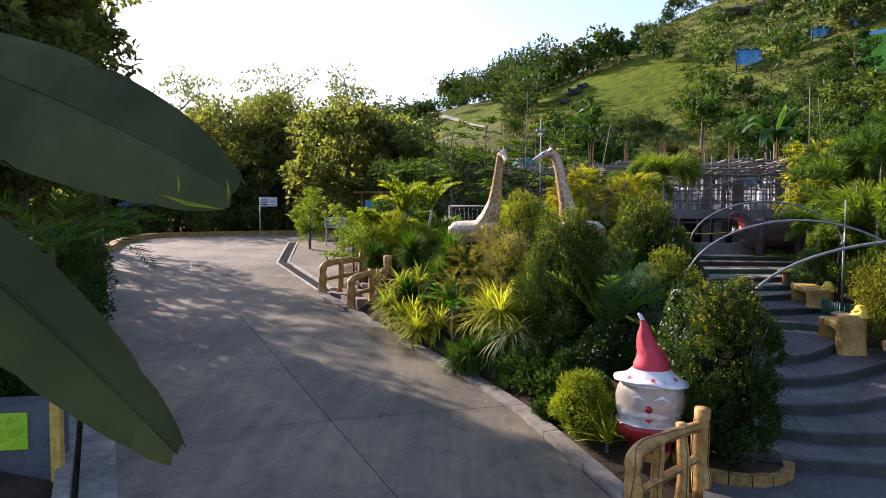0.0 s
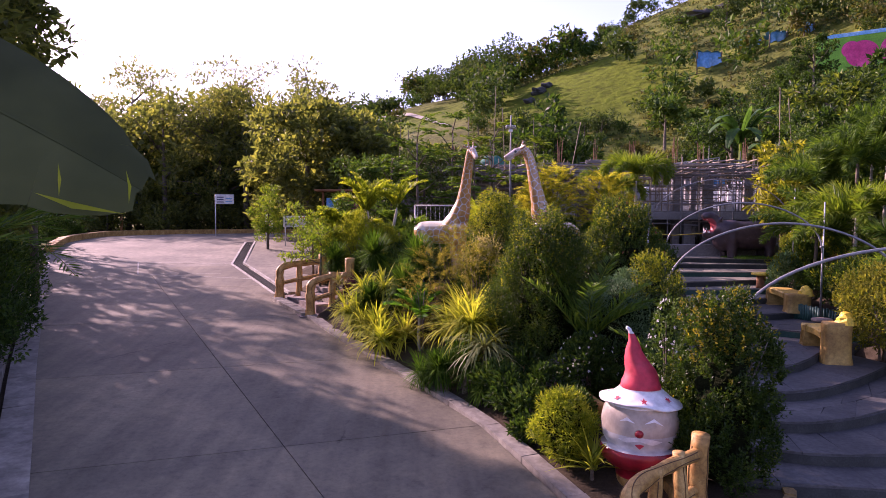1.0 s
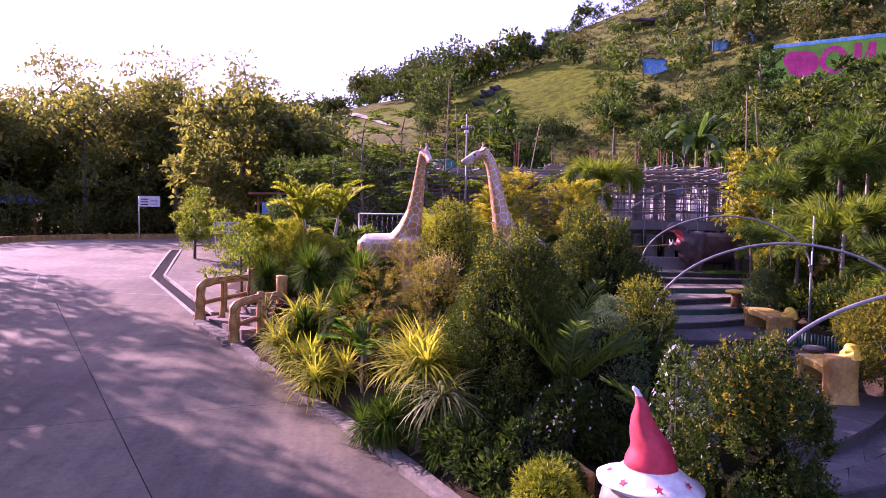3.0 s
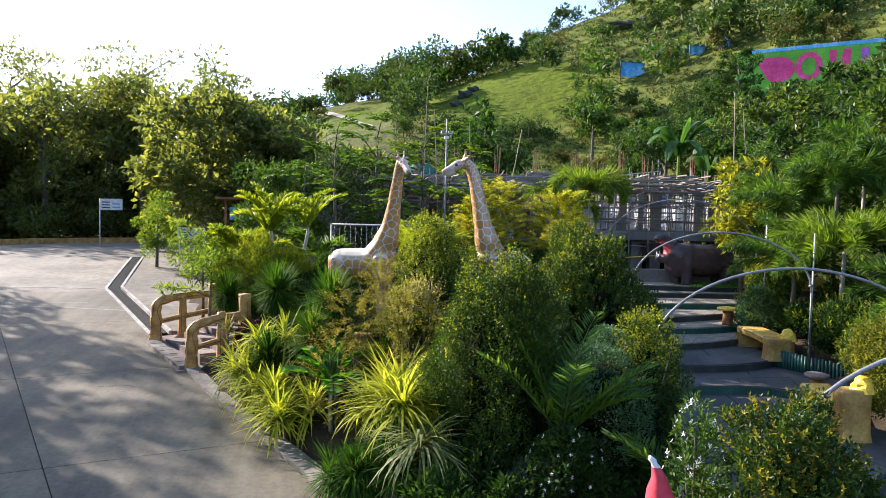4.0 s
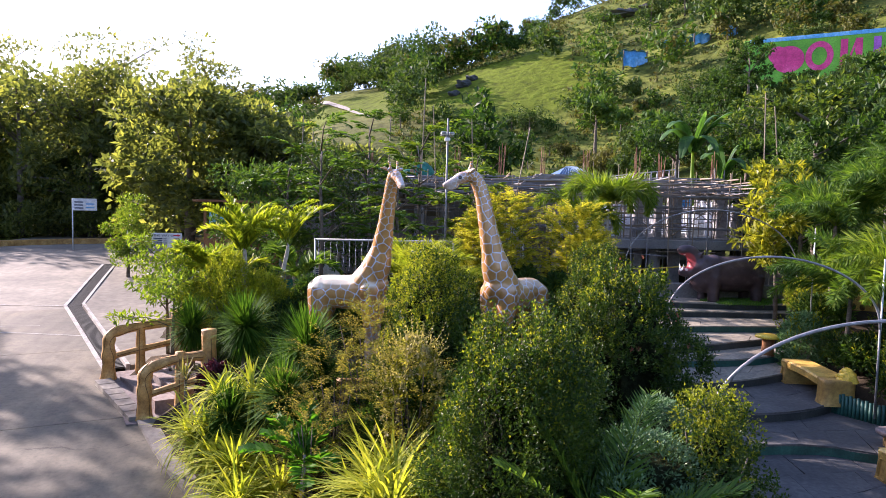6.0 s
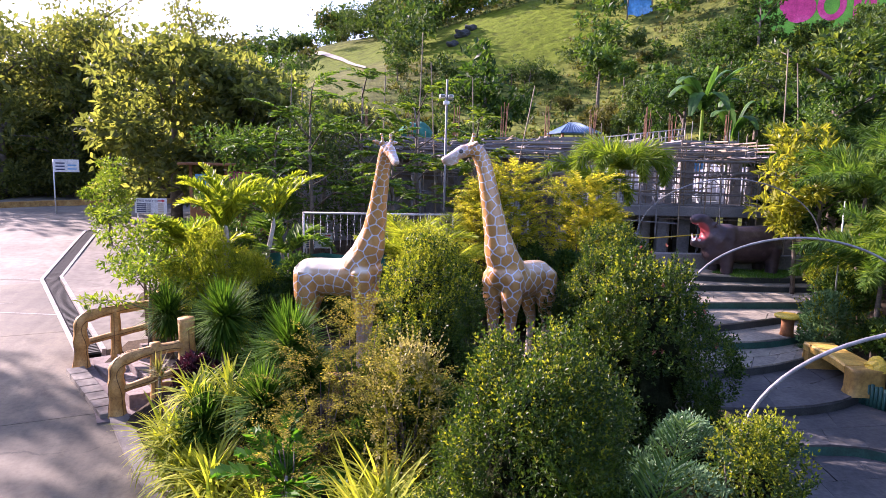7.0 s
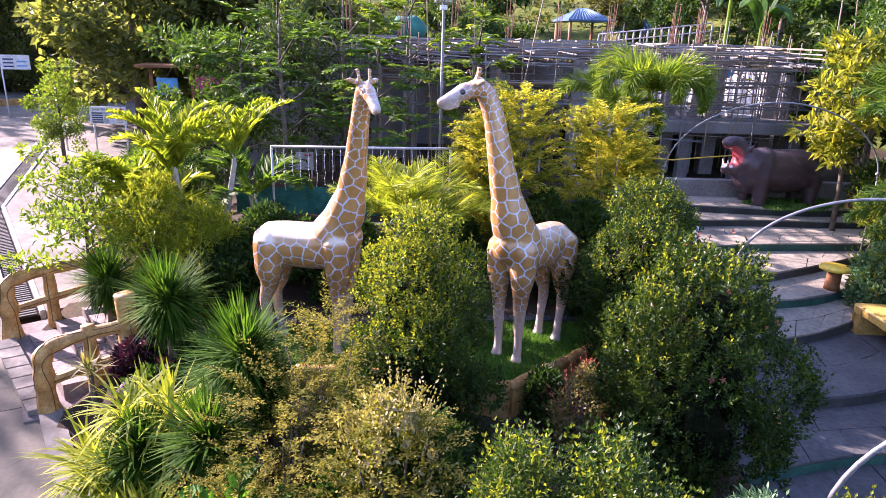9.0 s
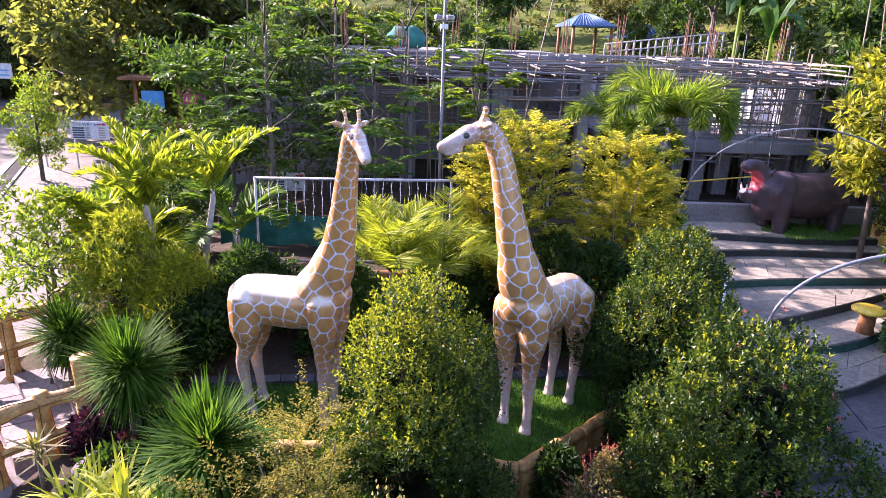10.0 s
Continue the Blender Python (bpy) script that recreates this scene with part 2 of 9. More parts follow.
M_greybin = surface("grey_plastic", (0.06, 0.07, 0.085), (0.09, 0.10, 0.12), (0.13, 0.14, 0.16), 3, 30, 0.5, bumpy=0.1)
M_lime = surface("lime_panel", (0.25, 0.5, 0.01), (0.34, 0.62, 0.015), (0.4, 0.68, 0.04), 2, 20, 0.5, bumpy=0.05)
M_turf = surface("lawn_turf", (0.03, 0.085, 0.014), (0.05, 0.13, 0.02), (0.075, 0.17, 0.03), 2.5, 40, 0.95)
M_plaster = surface("pale_raw_plaster", (0.26, 0.25, 0.24), (0.36, 0.345, 0.33), (0.47, 0.455, 0.43), 0.8, 12, 0.85)
M_column = surface("pale_cast_concrete", (0.2, 0.19, 0.185), (0.3, 0.285, 0.275), (0.4, 0.385, 0.37), 0.9, 12, 0.85)
M_sheeting = leaf_mat("white_plastic_sheeting", (0.5, 0.53, 0.56), (0.66, 0.69, 0.72), (0.78, 0.8, 0.82), trans=0.6, rough=0.5, glow=(1, 1, 1))
M_fence = surface("weathered_white_pipe", (0.3, 0.31, 0.32), (0.42, 0.43, 0.44), (0.54, 0.55, 0.55), 3, 30, 0.5, bumpy=0.08)
M_rock = surface("purplish_rock", (0.05, 0.035, 0.045), (0.1, 0.07, 0.085), (0.18, 0.14, 0.15), 6, 30, 0.85, bumpy=0.7)
M_debris = surface("plaster_debris", (0.36, 0.38, 0.39), (0.52, 0.54, 0.55), (0.68, 0.69, 0.68), 1.2, 15, 0.8)

# dull, dusty surfaces
for m_, k_ in ((M_core, 0.03), (M_soil, 0.1), (M_turf, 0.1), (M_concrete, 0.28), (M_plaza, 0.28), (M_stone, 0.3), (M_tread, 0.25)):
    next(q for q in m_.node_tree.nodes if q.type == "BSDF_PRINCIPLED").inputs["Specular IOR Level"].default_value = k_

L_dark = leaf_mat("leaf_dark_green", (0.012, 0.035, 0.008), (0.03, 0.075, 0.012), (0.075, 0.13, 0.02), rough=0.6)
L_mid = leaf_mat("leaf_mid_green", (0.022, 0.055, 0.01), (0.055, 0.12, 0.018), (0.13, 0.2, 0.03), trans=0.3, rough=0.6)
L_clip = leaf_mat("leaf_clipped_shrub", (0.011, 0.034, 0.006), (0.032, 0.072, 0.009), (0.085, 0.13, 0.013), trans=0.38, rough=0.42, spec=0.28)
L_gold = leaf_mat("leaf_golden", (0.06, 0.1, 0.01), (0.16, 0.2, 0.016), (0.33, 0.34, 0.028), trans=0.52)
L_lime = leaf_mat("leaf_lime", (0.06, 0.12, 0.012), (0.13, 0.21, 0.018), (0.24, 0.3, 0.03), trans=0.5)
L_areca = leaf_mat("leaf_areca", (0.11, 0.17, 0.012), (0.25, 0.31, 0.018), (0.45, 0.47, 0.035), trans=0.54)
L_palm = leaf_mat("leaf_palm", (0.03, 0.075, 0.012), (0.07, 0.15, 0.02), (0.15, 0.23, 0.035), trans=0.45, rough=0.6)
L_yucca = leaf_mat("leaf_yucca", (0.018, 0.058, 0.008), (0.045, 0.115, 0.012), (0.115, 0.21, 0.024), trans=0.45, rough=0.7, spec=0.08)
L_olive = leaf_mat("leaf_olive_brown", (0.065, 0.083, 0.013), (0.155, 0.165, 0.025), (0.285, 0.275, 0.045), trans=0.45, rough=0.8, spec=0.1)
L_pale = leaf_mat("leaf_pale_cream", (0.1, 0.11, 0.035), (0.24, 0.22, 0.09), (0.48, 0.42, 0.24), trans=0.4)
L_silver = leaf_mat("leaf_silver_green", (0.045, 0.105, 0.042), (0.1, 0.19, 0.08), (0.2, 0.32, 0.145), trans=0.25, glow=(1.1, 1.2, 0.8))
L_frost = leaf_mat("leaf_frosted_green", (0.06, 0.13, 0.05), (0.13, 0.24, 0.09), (0.24, 0.36, 0.15), trans=0.3, rough=0.8, glow=(1.1, 1.2, 0.8))
L_citron = leaf_mat("leaf_citron", (0.065, 0.095, 0.012), (0.19, 0.21, 0.018), (0.42, 0.4, 0.035), trans=0.5)
L_grey = leaf_mat("leaf_grey_lilac", (0.1, 0.1, 0.1), (0.2, 0.2, 0.21), (0.32, 0.31, 0.32), trans=0.2, glow=(1, 1, 1))
L_stripe = leaf_mat("leaf_yellow_striped", (0.13, 0.19, 0.02), (0.38, 0.42, 0.035), (0.62, 0.6, 0.08), trans=0.5, rough=0.7)
L_hill = leaf_mat("leaf_hill_tree", (0.022, 0.05, 0.012), (0.055, 0.1, 0.02), (0.12, 0.17, 0.035), trans=0.24, rough=0.65)
L_slope = leaf_mat("leaf_slope_tree", (0.014, 0.035, 0.008), (0.06, 0.11, 0.018), (0.21, 0.26, 0.04), trans=0.34, rough=0.5)
L_scrub = leaf_mat("leaf_dry_scrub", (0.05, 0.055, 0.014), (0.1, 0.105, 0.025), (0.17, 0.16, 0.045), trans=0.25, rough=0.7)
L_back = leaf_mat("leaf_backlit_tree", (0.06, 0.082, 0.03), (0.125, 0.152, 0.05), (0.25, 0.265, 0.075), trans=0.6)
L_banana = leaf_mat("leaf_banana", (0.045, 0.058, 0.028), (0.068, 0.084, 0.038), (0.1, 0.118, 0.052), trans=0.3, rough=0.8, spec=0.08)
L_slopebanana = leaf_mat("leaf_slope_banana", (0.02, 0.06, 0.016), (0.045, 0.12, 0.026), (0.1, 0.2, 0.045), trans=0.4, rough=0.5)
L_flower = leaf_mat("white_petal", (0.7, 0.7, 0.68), (0.78, 0.78, 0.76), (0.85, 0.85, 0.83), trans=0.3, glow=(1, 1, 1))
L_red = leaf_mat("red_young_leaf", (0.25, 0.07, 0.05), (0.4, 0.14, 0.09), (0.55, 0.28, 0.18), trans=0.35, glow=(1.2, 1, 0.8))
L_shoot = leaf_mat("leaf_young_sunlit_shoot", (0.08, 0.118, 0.01), (0.175, 0.21, 0.015), (0.32, 0.335, 0.026), trans=0.56, rough=0.5, spec=0.25)
L_olivetip = leaf_mat("leaf_olive_tip", (0.15, 0.145, 0.03), (0.27, 0.25, 0.05), (0.4, 0.35, 0.085), trans=0.5, rough=0.8, spec=0.1)
L_goldtip = leaf_mat("leaf_gold_tip", (0.11, 0.11, 0.012), (0.23, 0.2, 0.018), (0.37, 0.31, 0.03), trans=0.45)
L_variegated = leaf_mat("leaf_pale_striped", (0.1, 0.14, 0.05), (0.2, 0.24, 0.09), (0.36, 0.38, 0.2), trans=0.35, rough=0.6)
L_golden = leaf_mat("leaf_golden_tip", (0.24, 0.26, 0.02), (0.38, 0.37, 0.03), (0.52, 0.48, 0.05), trans=0.55)
L_bright = leaf_mat("leaf_bright_green", (0.03, 0.11, 0.008), (0.06, 0.19, 0.012), (0.11, 0.28, 0.02), trans=0.5, rough=0.6)
L_purple = leaf_mat("leaf_dark_purple", (0.02, 0.008, 0.012), (0.05, 0.015, 0.025), (0.1, 0.035, 0.05), trans=0.3, glow=(1.3, 0.8, 0.9))
L_grass = leaf_mat("grass_blade", (0.045, 0.13, 0.016), (0.085, 0.21, 0.026), (0.14, 0.28, 0.04), trans=0.35)


def terrain_mat():
    m, nt, b, out = nodes_of("hill_grass")
    n1 = tex(nt, "ShaderNodeTexNoise", 0.045, 6)
    n2 = tex(nt, "ShaderNodeTexNoise", 0.6, 8)
    n3 = tex(nt, "ShaderNodeTexNoise", 9.0, 6)
    c1 = ramp(nt, n1.outputs["Fac"], [(0.3, (0.045, 0.06, 0.016)), (0.45, (0.085, 0.105, 0.022)), (0.58, (0.13, 0.155, 0.028)), (0.72, (0.115, 0.115, 0.04))])
    c2 = ramp(nt, n2.outputs["Fac"], [(0.32, (0.4, 0.45, 0.35)), (0.52, (0.95, 0.95, 0.9)), (0.72, (1.4, 1.3, 1.2))])
    c3 = ramp(nt, n3.outputs["Fac"], [(0.3, (0.7, 0.7, 0.7)), (0.7, (1.15, 1.15, 1.1))])
    col = mixc(nt, 1.0, c1, c2, "MULTIPLY")
    # short-grass meadows with uneven rims
    tc = nt.nodes.new("ShaderNodeTexCoord")
    for (mx, my, rad, grass) in ((31.0, 116.0, 17.0, (0.11, 0.15, 0.01)), (6.5, 140.0, 15.0, (0.1, 0.135, 0.014)), (1.5, 103.0, 16.0, (0.13, 0.14, 0.04))):
        d = nt.nodes.new("ShaderNodeVectorMath")
        d.operation = "DISTANCE"
        mpm = nt.nodes.new("ShaderNodeMapping")
        mpm.inputs["Scale"].default_value = (1.0, 0.8, 0.0)
        nt.links.new(tc.outputs["Object"], mpm.inputs["Vector"])
        nt.links.new(mpm.outputs[0], d.inputs[0])
        d.inputs[1].default_value = (mx, my * 0.8, 0.0)
        ad = nt.nodes.new("ShaderNodeMath")
        ad.operation = "MULTIPLY_ADD"
        ad.inputs[1].default_value = 9.0
        nt.links.new(n2.outputs["Fac"], ad.inputs[0])
        nt.links.new(d.outputs["Value"], ad.inputs[2])
        mk = nt.nodes.new("ShaderNodeMapRange")
        mk.inputs["From Min"].default_value, mk.inputs["From Max"].default_value = rad + 6.0, rad + 1.5
        nt.links.new(ad.outputs[0], mk.inputs["Value"])
        g2 = ramp(nt, n2.outputs["Fac"], [(0.3, tuple(0.4 * q for q in grass)), (0.5, tuple(0.85 * q for q in grass)), (0.62, grass), (0.75, tuple(1.35 * q for q in grass))])
        col = mixc(nt, mk.outputs["Result"], col, g2)
    nt.links.new(mixc(nt, 1.0, col, c3, "MULTIPLY"), b.inputs["Base Color"])
    b.inputs["Roughness"].default_value = 0.95
    b.inputs["Specular IOR Level"].default_value = 0.08
    bump(nt, b, n2.outputs["Fac"], 0.8, 0.6)
    return m


M_hill = terrain_mat()


def spotted_mat(k):
    """Painted giraffe hide: ochre patches with pale bluish seams, paler face and lower legs."""
    m, nt, b, out = nodes_of("giraffe_paint")
    c = nt.nodes.new("ShaderNodeTexCoord")
    sep = nt.nodes.new("ShaderNodeSeparateXYZ")
    nt.links.new(c.outputs["Object"], sep.inputs[0])
    seam = nt.nodes.new("ShaderNodeAttribute")
    seam.attribute_name = "seam"
    wob = tex(nt, "ShaderNodeTexNoise", 22, 2)
    ws = nt.nodes.new("ShaderNodeMath")
    ws.operation = "MULTIPLY_ADD"
    ws.inputs[1].default_value = 0.014
    nt.links.new(wob.outputs["Fac"], ws.inputs[0])
    nt.links.new(seam.outputs["Fac"], ws.inputs[2])
    patch = ramp(nt, ws.outputs[0], [(0.0165, (0, 0, 0)), (0.025, (1, 1, 1))])
    n = tex(nt, "ShaderNodeTexNoise", 5, 4)
    ochre = ramp(nt, n.outputs["Fac"], [(0.3, (0.36, 0.165, 0.045)), (0.55, (0.45, 0.23, 0.07)), (0.75, (0.53, 0.305, 0.11))])
    pale = ramp(nt, n.outputs["Fac"], [(0.3, (0.43, 0.47, 0.57)), (0.7, (0.57, 0.61, 0.7))])
    leg = nt.nodes.new("ShaderNodeMapRange")
    leg.inputs["From Min"].default_value, leg.inputs["From Max"].default_value = 0.35, 0.9
    nt.links.new(sep.outputs["Z"], leg.inputs["Value"])
    ochre2 = mixc(nt, leg.outputs["Result"], (0.6, 0.45, 0.36), ochre)
    hd = nt.nodes.new("ShaderNodeMapRange")
    hd.inputs["From Min"].default_value, hd.inputs["From Max"].default_value = 3.1, 3.22
    nt.links.new(sep.outputs["Z"], hd.inputs["Value"])
    # face: only the front of the head, in the statue's own +x
    fx = nt.nodes.new("ShaderNodeMapRange")
    fx.inputs["From Min"].default_value, fx.inputs["From Max"].default_value = 1.0, 1.2
    nt.links.new(sep.outputs["X"], fx.inputs["Value"])
    mul = nt.nodes.new("ShaderNodeMath")
    mul.operation = "MULTIPLY"
    nt.links.new(hd.outputs["Result"], mul.inputs[0])
    nt.links.new(fx.outputs["Result"], mul.inputs[1])
    base = mixc(nt, patch, pale, ochre2)
    # speckled pale face, tan muzzle
    face = mixc(nt, patch, (0.62, 0.62, 0.65), (0.55, 0.5, 0.48))
    tip = nt.nodes.new("ShaderNodeMapRange")
    tip.inputs["From Min"].default_value, tip.inputs["From Max"].default_value = 1.13, 1.24
    nt.links.new(sep.outputs["X"], tip.inputs["Value"])
    face = mixc(nt, tip.outputs["Result"], face, (0.36, 0.25, 0.19))
    col = mixc(nt, mul.outputs[0], base, face)
    # dark eyes and nostril line
    for sx in (1, -1):
        d = nt.nodes.new("ShaderNodeVectorMath")
        d.operation = "DISTANCE"
        nt.links.new(c.outputs["Object"], d.inputs[0])
        d.inputs[1].default_value = (1.045 + 0.06 * sx, -0.595 + 0.056 * sx + 0.5 * (1 - k), 3.41) if k < 1 else (1.028 + 0.05 * sx, -0.578 + 0.047 * sx, 3.413)
        er = nt.nodes.new("ShaderNodeMapRange")
        er.inputs["From Min"].default_value, er.inputs["From Max"].default_value = 0.028, 0.034
        nt.links.new(d.outputs["Value"], er.inputs["Value"])
        col = mixc(nt, er.outputs["Result"], (0.01, 0.008, 0.008), col)
    # upward faces of the body mixed to cream: sun glare plus faded paint
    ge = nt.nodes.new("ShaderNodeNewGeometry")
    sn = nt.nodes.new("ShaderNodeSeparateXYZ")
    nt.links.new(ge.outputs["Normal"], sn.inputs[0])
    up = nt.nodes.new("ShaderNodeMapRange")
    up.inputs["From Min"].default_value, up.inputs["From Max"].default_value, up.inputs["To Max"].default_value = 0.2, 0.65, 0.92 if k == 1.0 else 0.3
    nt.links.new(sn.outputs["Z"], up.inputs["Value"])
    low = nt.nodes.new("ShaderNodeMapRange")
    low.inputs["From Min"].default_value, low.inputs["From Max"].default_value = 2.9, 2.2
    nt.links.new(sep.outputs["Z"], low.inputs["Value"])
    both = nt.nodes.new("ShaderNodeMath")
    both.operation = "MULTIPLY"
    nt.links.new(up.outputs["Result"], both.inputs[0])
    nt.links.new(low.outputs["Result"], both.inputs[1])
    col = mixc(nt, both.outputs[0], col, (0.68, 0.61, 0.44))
    nt.links.new(col, b.inputs["Base Color"])
    b.inputs["Roughness"].default_value = 0.34
    b.inputs["Coat Weight"].default_value, b.inputs["Coat Roughness"].default_value = 0.6, 0.22
    bump(nt, b, n.outputs["Fac"], 0.1, 0.015)
    return m


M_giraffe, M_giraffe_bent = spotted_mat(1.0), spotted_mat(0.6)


def hippo_mat():
    m, nt, b, out = nodes_of("hippo_paint")
    c = nt.nodes.new("ShaderNodeTexCoord")
    n = tex(nt, "ShaderNodeTexNoise", 4, 6)
    skin = ramp(nt, n.outputs["Fac"], [(0.3, (0.034, 0.02, 0.024)), (0.55, (0.062, 0.039, 0.043)), (0.75, (0.12, 0.09, 0.095))])
    # open mouth: a ball of pink round the throat
    d = nt.nodes.new("ShaderNodeVectorMath")
    d.operation = "DISTANCE"
    nt.links.new(c.outputs["Object"], d.inputs[0])
    d.inputs[1].default_value = (1.22, 0.0, 1.08)
    mr = nt.nodes.new("ShaderNodeMapRange")
    mr.inputs["From Min"].default_value, mr.inputs["From Max"].default_value = 0.25, 0.3
    nt.links.new(d.outputs["Value"], mr.inputs["Value"])
    col = mixc(nt, mr.outputs["Result"], (0.4, 0.06, 0.065), skin)
    for p in ((1.335, 0.1, 0.98), (1.335, -0.1, 0.98), (1.37, 0.0, 0.9), (1.24, 0.12, 0.89), (1.24, -0.12, 0.89), (1.38, 0.06, 0.89), (1.38, -0.06, 0.89), (1.31, 0.11, 1.22), (1.31, -0.11, 1.22)):
        td = nt.nodes.new("ShaderNodeVectorMath")
        td.operation = "DISTANCE"
        nt.links.new(c.outputs["Object"], td.inputs[0])
        td.inputs[1].default_value = p
        tm = nt.nodes.new("ShaderNodeMapRange")
        tm.inputs["From Min"].default_value, tm.inputs["From Max"].default_value = 0.055, 0.065
        nt.links.new(td.outputs["Value"], tm.inputs["Value"])
        col = mixc(nt, tm.outputs["Result"], (0.75, 0.72, 0.66), col)
    nt.links.new(col, b.inputs["Base Color"])
    b.inputs["Roughness"].default_value = 0.45
    bump(nt, b, n.outputs["Fac"], 0.3, 0.03)
    return m


M_hippo = hippo_mat()


# ---- mesh helpers ----
def mesh_ob(name, verts, faces, mat, parent=None, smooth=False, label=""):
    me = bpy.data.meshes.new(name)
    me.from_pydata([tuple(v) for v in verts] if not isinstance(verts, np.ndarray) else verts.tolist(), [], faces if isinstance(faces, list) else faces.tolist())
    for k in (mat if isinstance(mat, (list, tuple)) else [mat]):
        me.materials.append(k)
    if smooth:
        me.polygons.foreach_set("use_smooth", np.ones(len(me.polygons), dtype=bool))
    me.update()
    ob = new(name, me)
    if parent is not None:
        ob.parent = parent
    if label:
        ob["label"] = label
    return ob


def part(name, bm, material, parent, label=""):
    me = bpy.data.meshes.new(name)
    bm.to_mesh(me)
    bm.free()
    me.materials.append(material)
    ob = new(name, me)
    ob.parent = parent
    if label:
        ob["label"] = label
    return ob


def empty(name, x, y, z, rz=0.0):
    ob = new(name)
    ob.matrix_world = pose(x, y, z, 0, 0, rz)
    ob.empty_display_size = 0.2
    return ob


def tube_data(path, radii, seg=8, cap=True):
    path = [Vector(p) for p in path]
    n = len(path)
    if isinstance(radii, (int, float)):
        radii = [radii] * n
    verts, faces = [], []
    prev = None
    for i, p in enumerate(path):
        d = (path[min(i + 1, n - 1)] - path[max(i - 1, 0)]).normalized()
        if prev is None:
            a = d.cross(Vector((0.31, 0.17, 0.93)))
            if a.length < 0.05:
                a = d.cross(Vector((1, 0, 0)))
        else:
            a = prev - d * prev.dot(d)
        a.normalize()
        prev = a
        b = d.cross(a)
        for k in range(seg):
            t = 2 * math.pi * k / seg
            verts.append(p + (a * math.cos(t) + b * math.sin(t)) * radii[i])
    for i in range(n - 1):
        for k in range(seg):
            k2 = (k + 1) % seg
            faces.append((i * seg + k, i * seg + k2, (i + 1) * seg + k2, (i + 1) * seg + k))
    if cap:
        faces.append(tuple(range(seg))[::-1])
        faces.append(tuple((n - 1) * seg + k for k in range(seg)))
    return verts, faces


def join_data(*items):
    V, F = [], []
    for v, f in items:
        o = len(V)
        V.extend(v)
        F.extend([tuple(i + o for i in q) for q in f])
    return V, F


def tube(name, path, radii, mat, parent=None, seg=8, label=""):
    v, f = tube_data(path, radii, seg)
    return mesh_ob(name, v, f, mat, parent, True, label)


def box_data(x0, y0, z0, x1, y1, z1):
    v = [Vector(p) for p in ((x0, y0, z0), (x1, y0, z0), (x1, y1, z0), (x0, y1, z0), (x0, y0, z1), (x1, y0, z1), (x1, y1, z1), (x0, y1, z1))]
    return v, [(0, 3, 2, 1), (4, 5, 6, 7), (0, 1, 5, 4), (1, 2, 6, 5), (2, 3, 7, 6), (3, 0, 4, 7)]


def bevel_box(name, x0, y0, z0, x1, y1, z1, mat, parent, b=0.01, label=""):
    bm = bmesh.new()
    bmesh.ops.create_cube(bm, size=1.0)
    for v in bm.verts:
        v.co = Vector(((x0 + x1) / 2 + v.co.x * (x1 - x0), (y0 + y1) / 2 + v.co.y * (y1 - y0), (z0 + z1) / 2 + v.co.z * (z1 - z0)))
    if b:
        bmesh.ops.bevel(bm, geom=list(bm.edges), offset=b, segments=1, affect="EDGES")
    return part(name, bm, mat, parent, label)


def prism_data(poly, z0s, z1s):
    """A solid over a polygon (x, y); bottom and top heights per corner."""
    n = len(poly)
    if isinstance(z0s, (int, float)):
        z0s = [z0s] * n
    if isinstance(z1s, (int, float)):
        z1s = [z1s] * n
    v = [Vector((*p, z)) for p, z in zip(poly, z0s)] + [Vector((*p, z)) for p, z in zip(poly, z1s)]
    f = [tuple(range(n))[::-1], tuple(range(n, 2 * n))] + [(i, (i + 1) % n, n + (i + 1) % n, n + i) for i in range(n)]
    return v, f


def unit(a):
    return a / np.maximum(np.linalg.norm(a, axis=-1, keepdims=True), 1e-6)


def leaf_data(P, D, L, W, rng, fold=0.25):
    """Folded diamond leaves: base at P, along D."""
    n = len(P)
    L = np.broadcast_to(np.asarray(L, float), (n,))[:, None]
    W = np.broadcast_to(np.asarray(W, float), (n,))[:, None]
    D = unit(D)
    S = unit(np.cross(D, rng.normal(size=(n, 3)) * 0.45 + np.array([0, 0, 1.0])))
    N = np.cross(S, D)
    mid = P + D * L * 0.45
    V = np.stack([P, mid + S * W * 0.5 + N * W * fold, P + D * L, mid - S * W * 0.5 + N * W * fold], axis=1).reshape(-1, 3)
    i = np.arange(n)[:, None] * 4
    F = np.concatenate([i + np.array([[0, 1, 2]]), i + np.array([[0, 2, 3]])], axis=0)
    return V, F


def join_np(items):
    V, F, o = [], [], 0
    for v, f in items:
        V.append(v)
        F.append(f + o)
        o += len(v)
    return np.concatenate(V), np.concatenate(F)


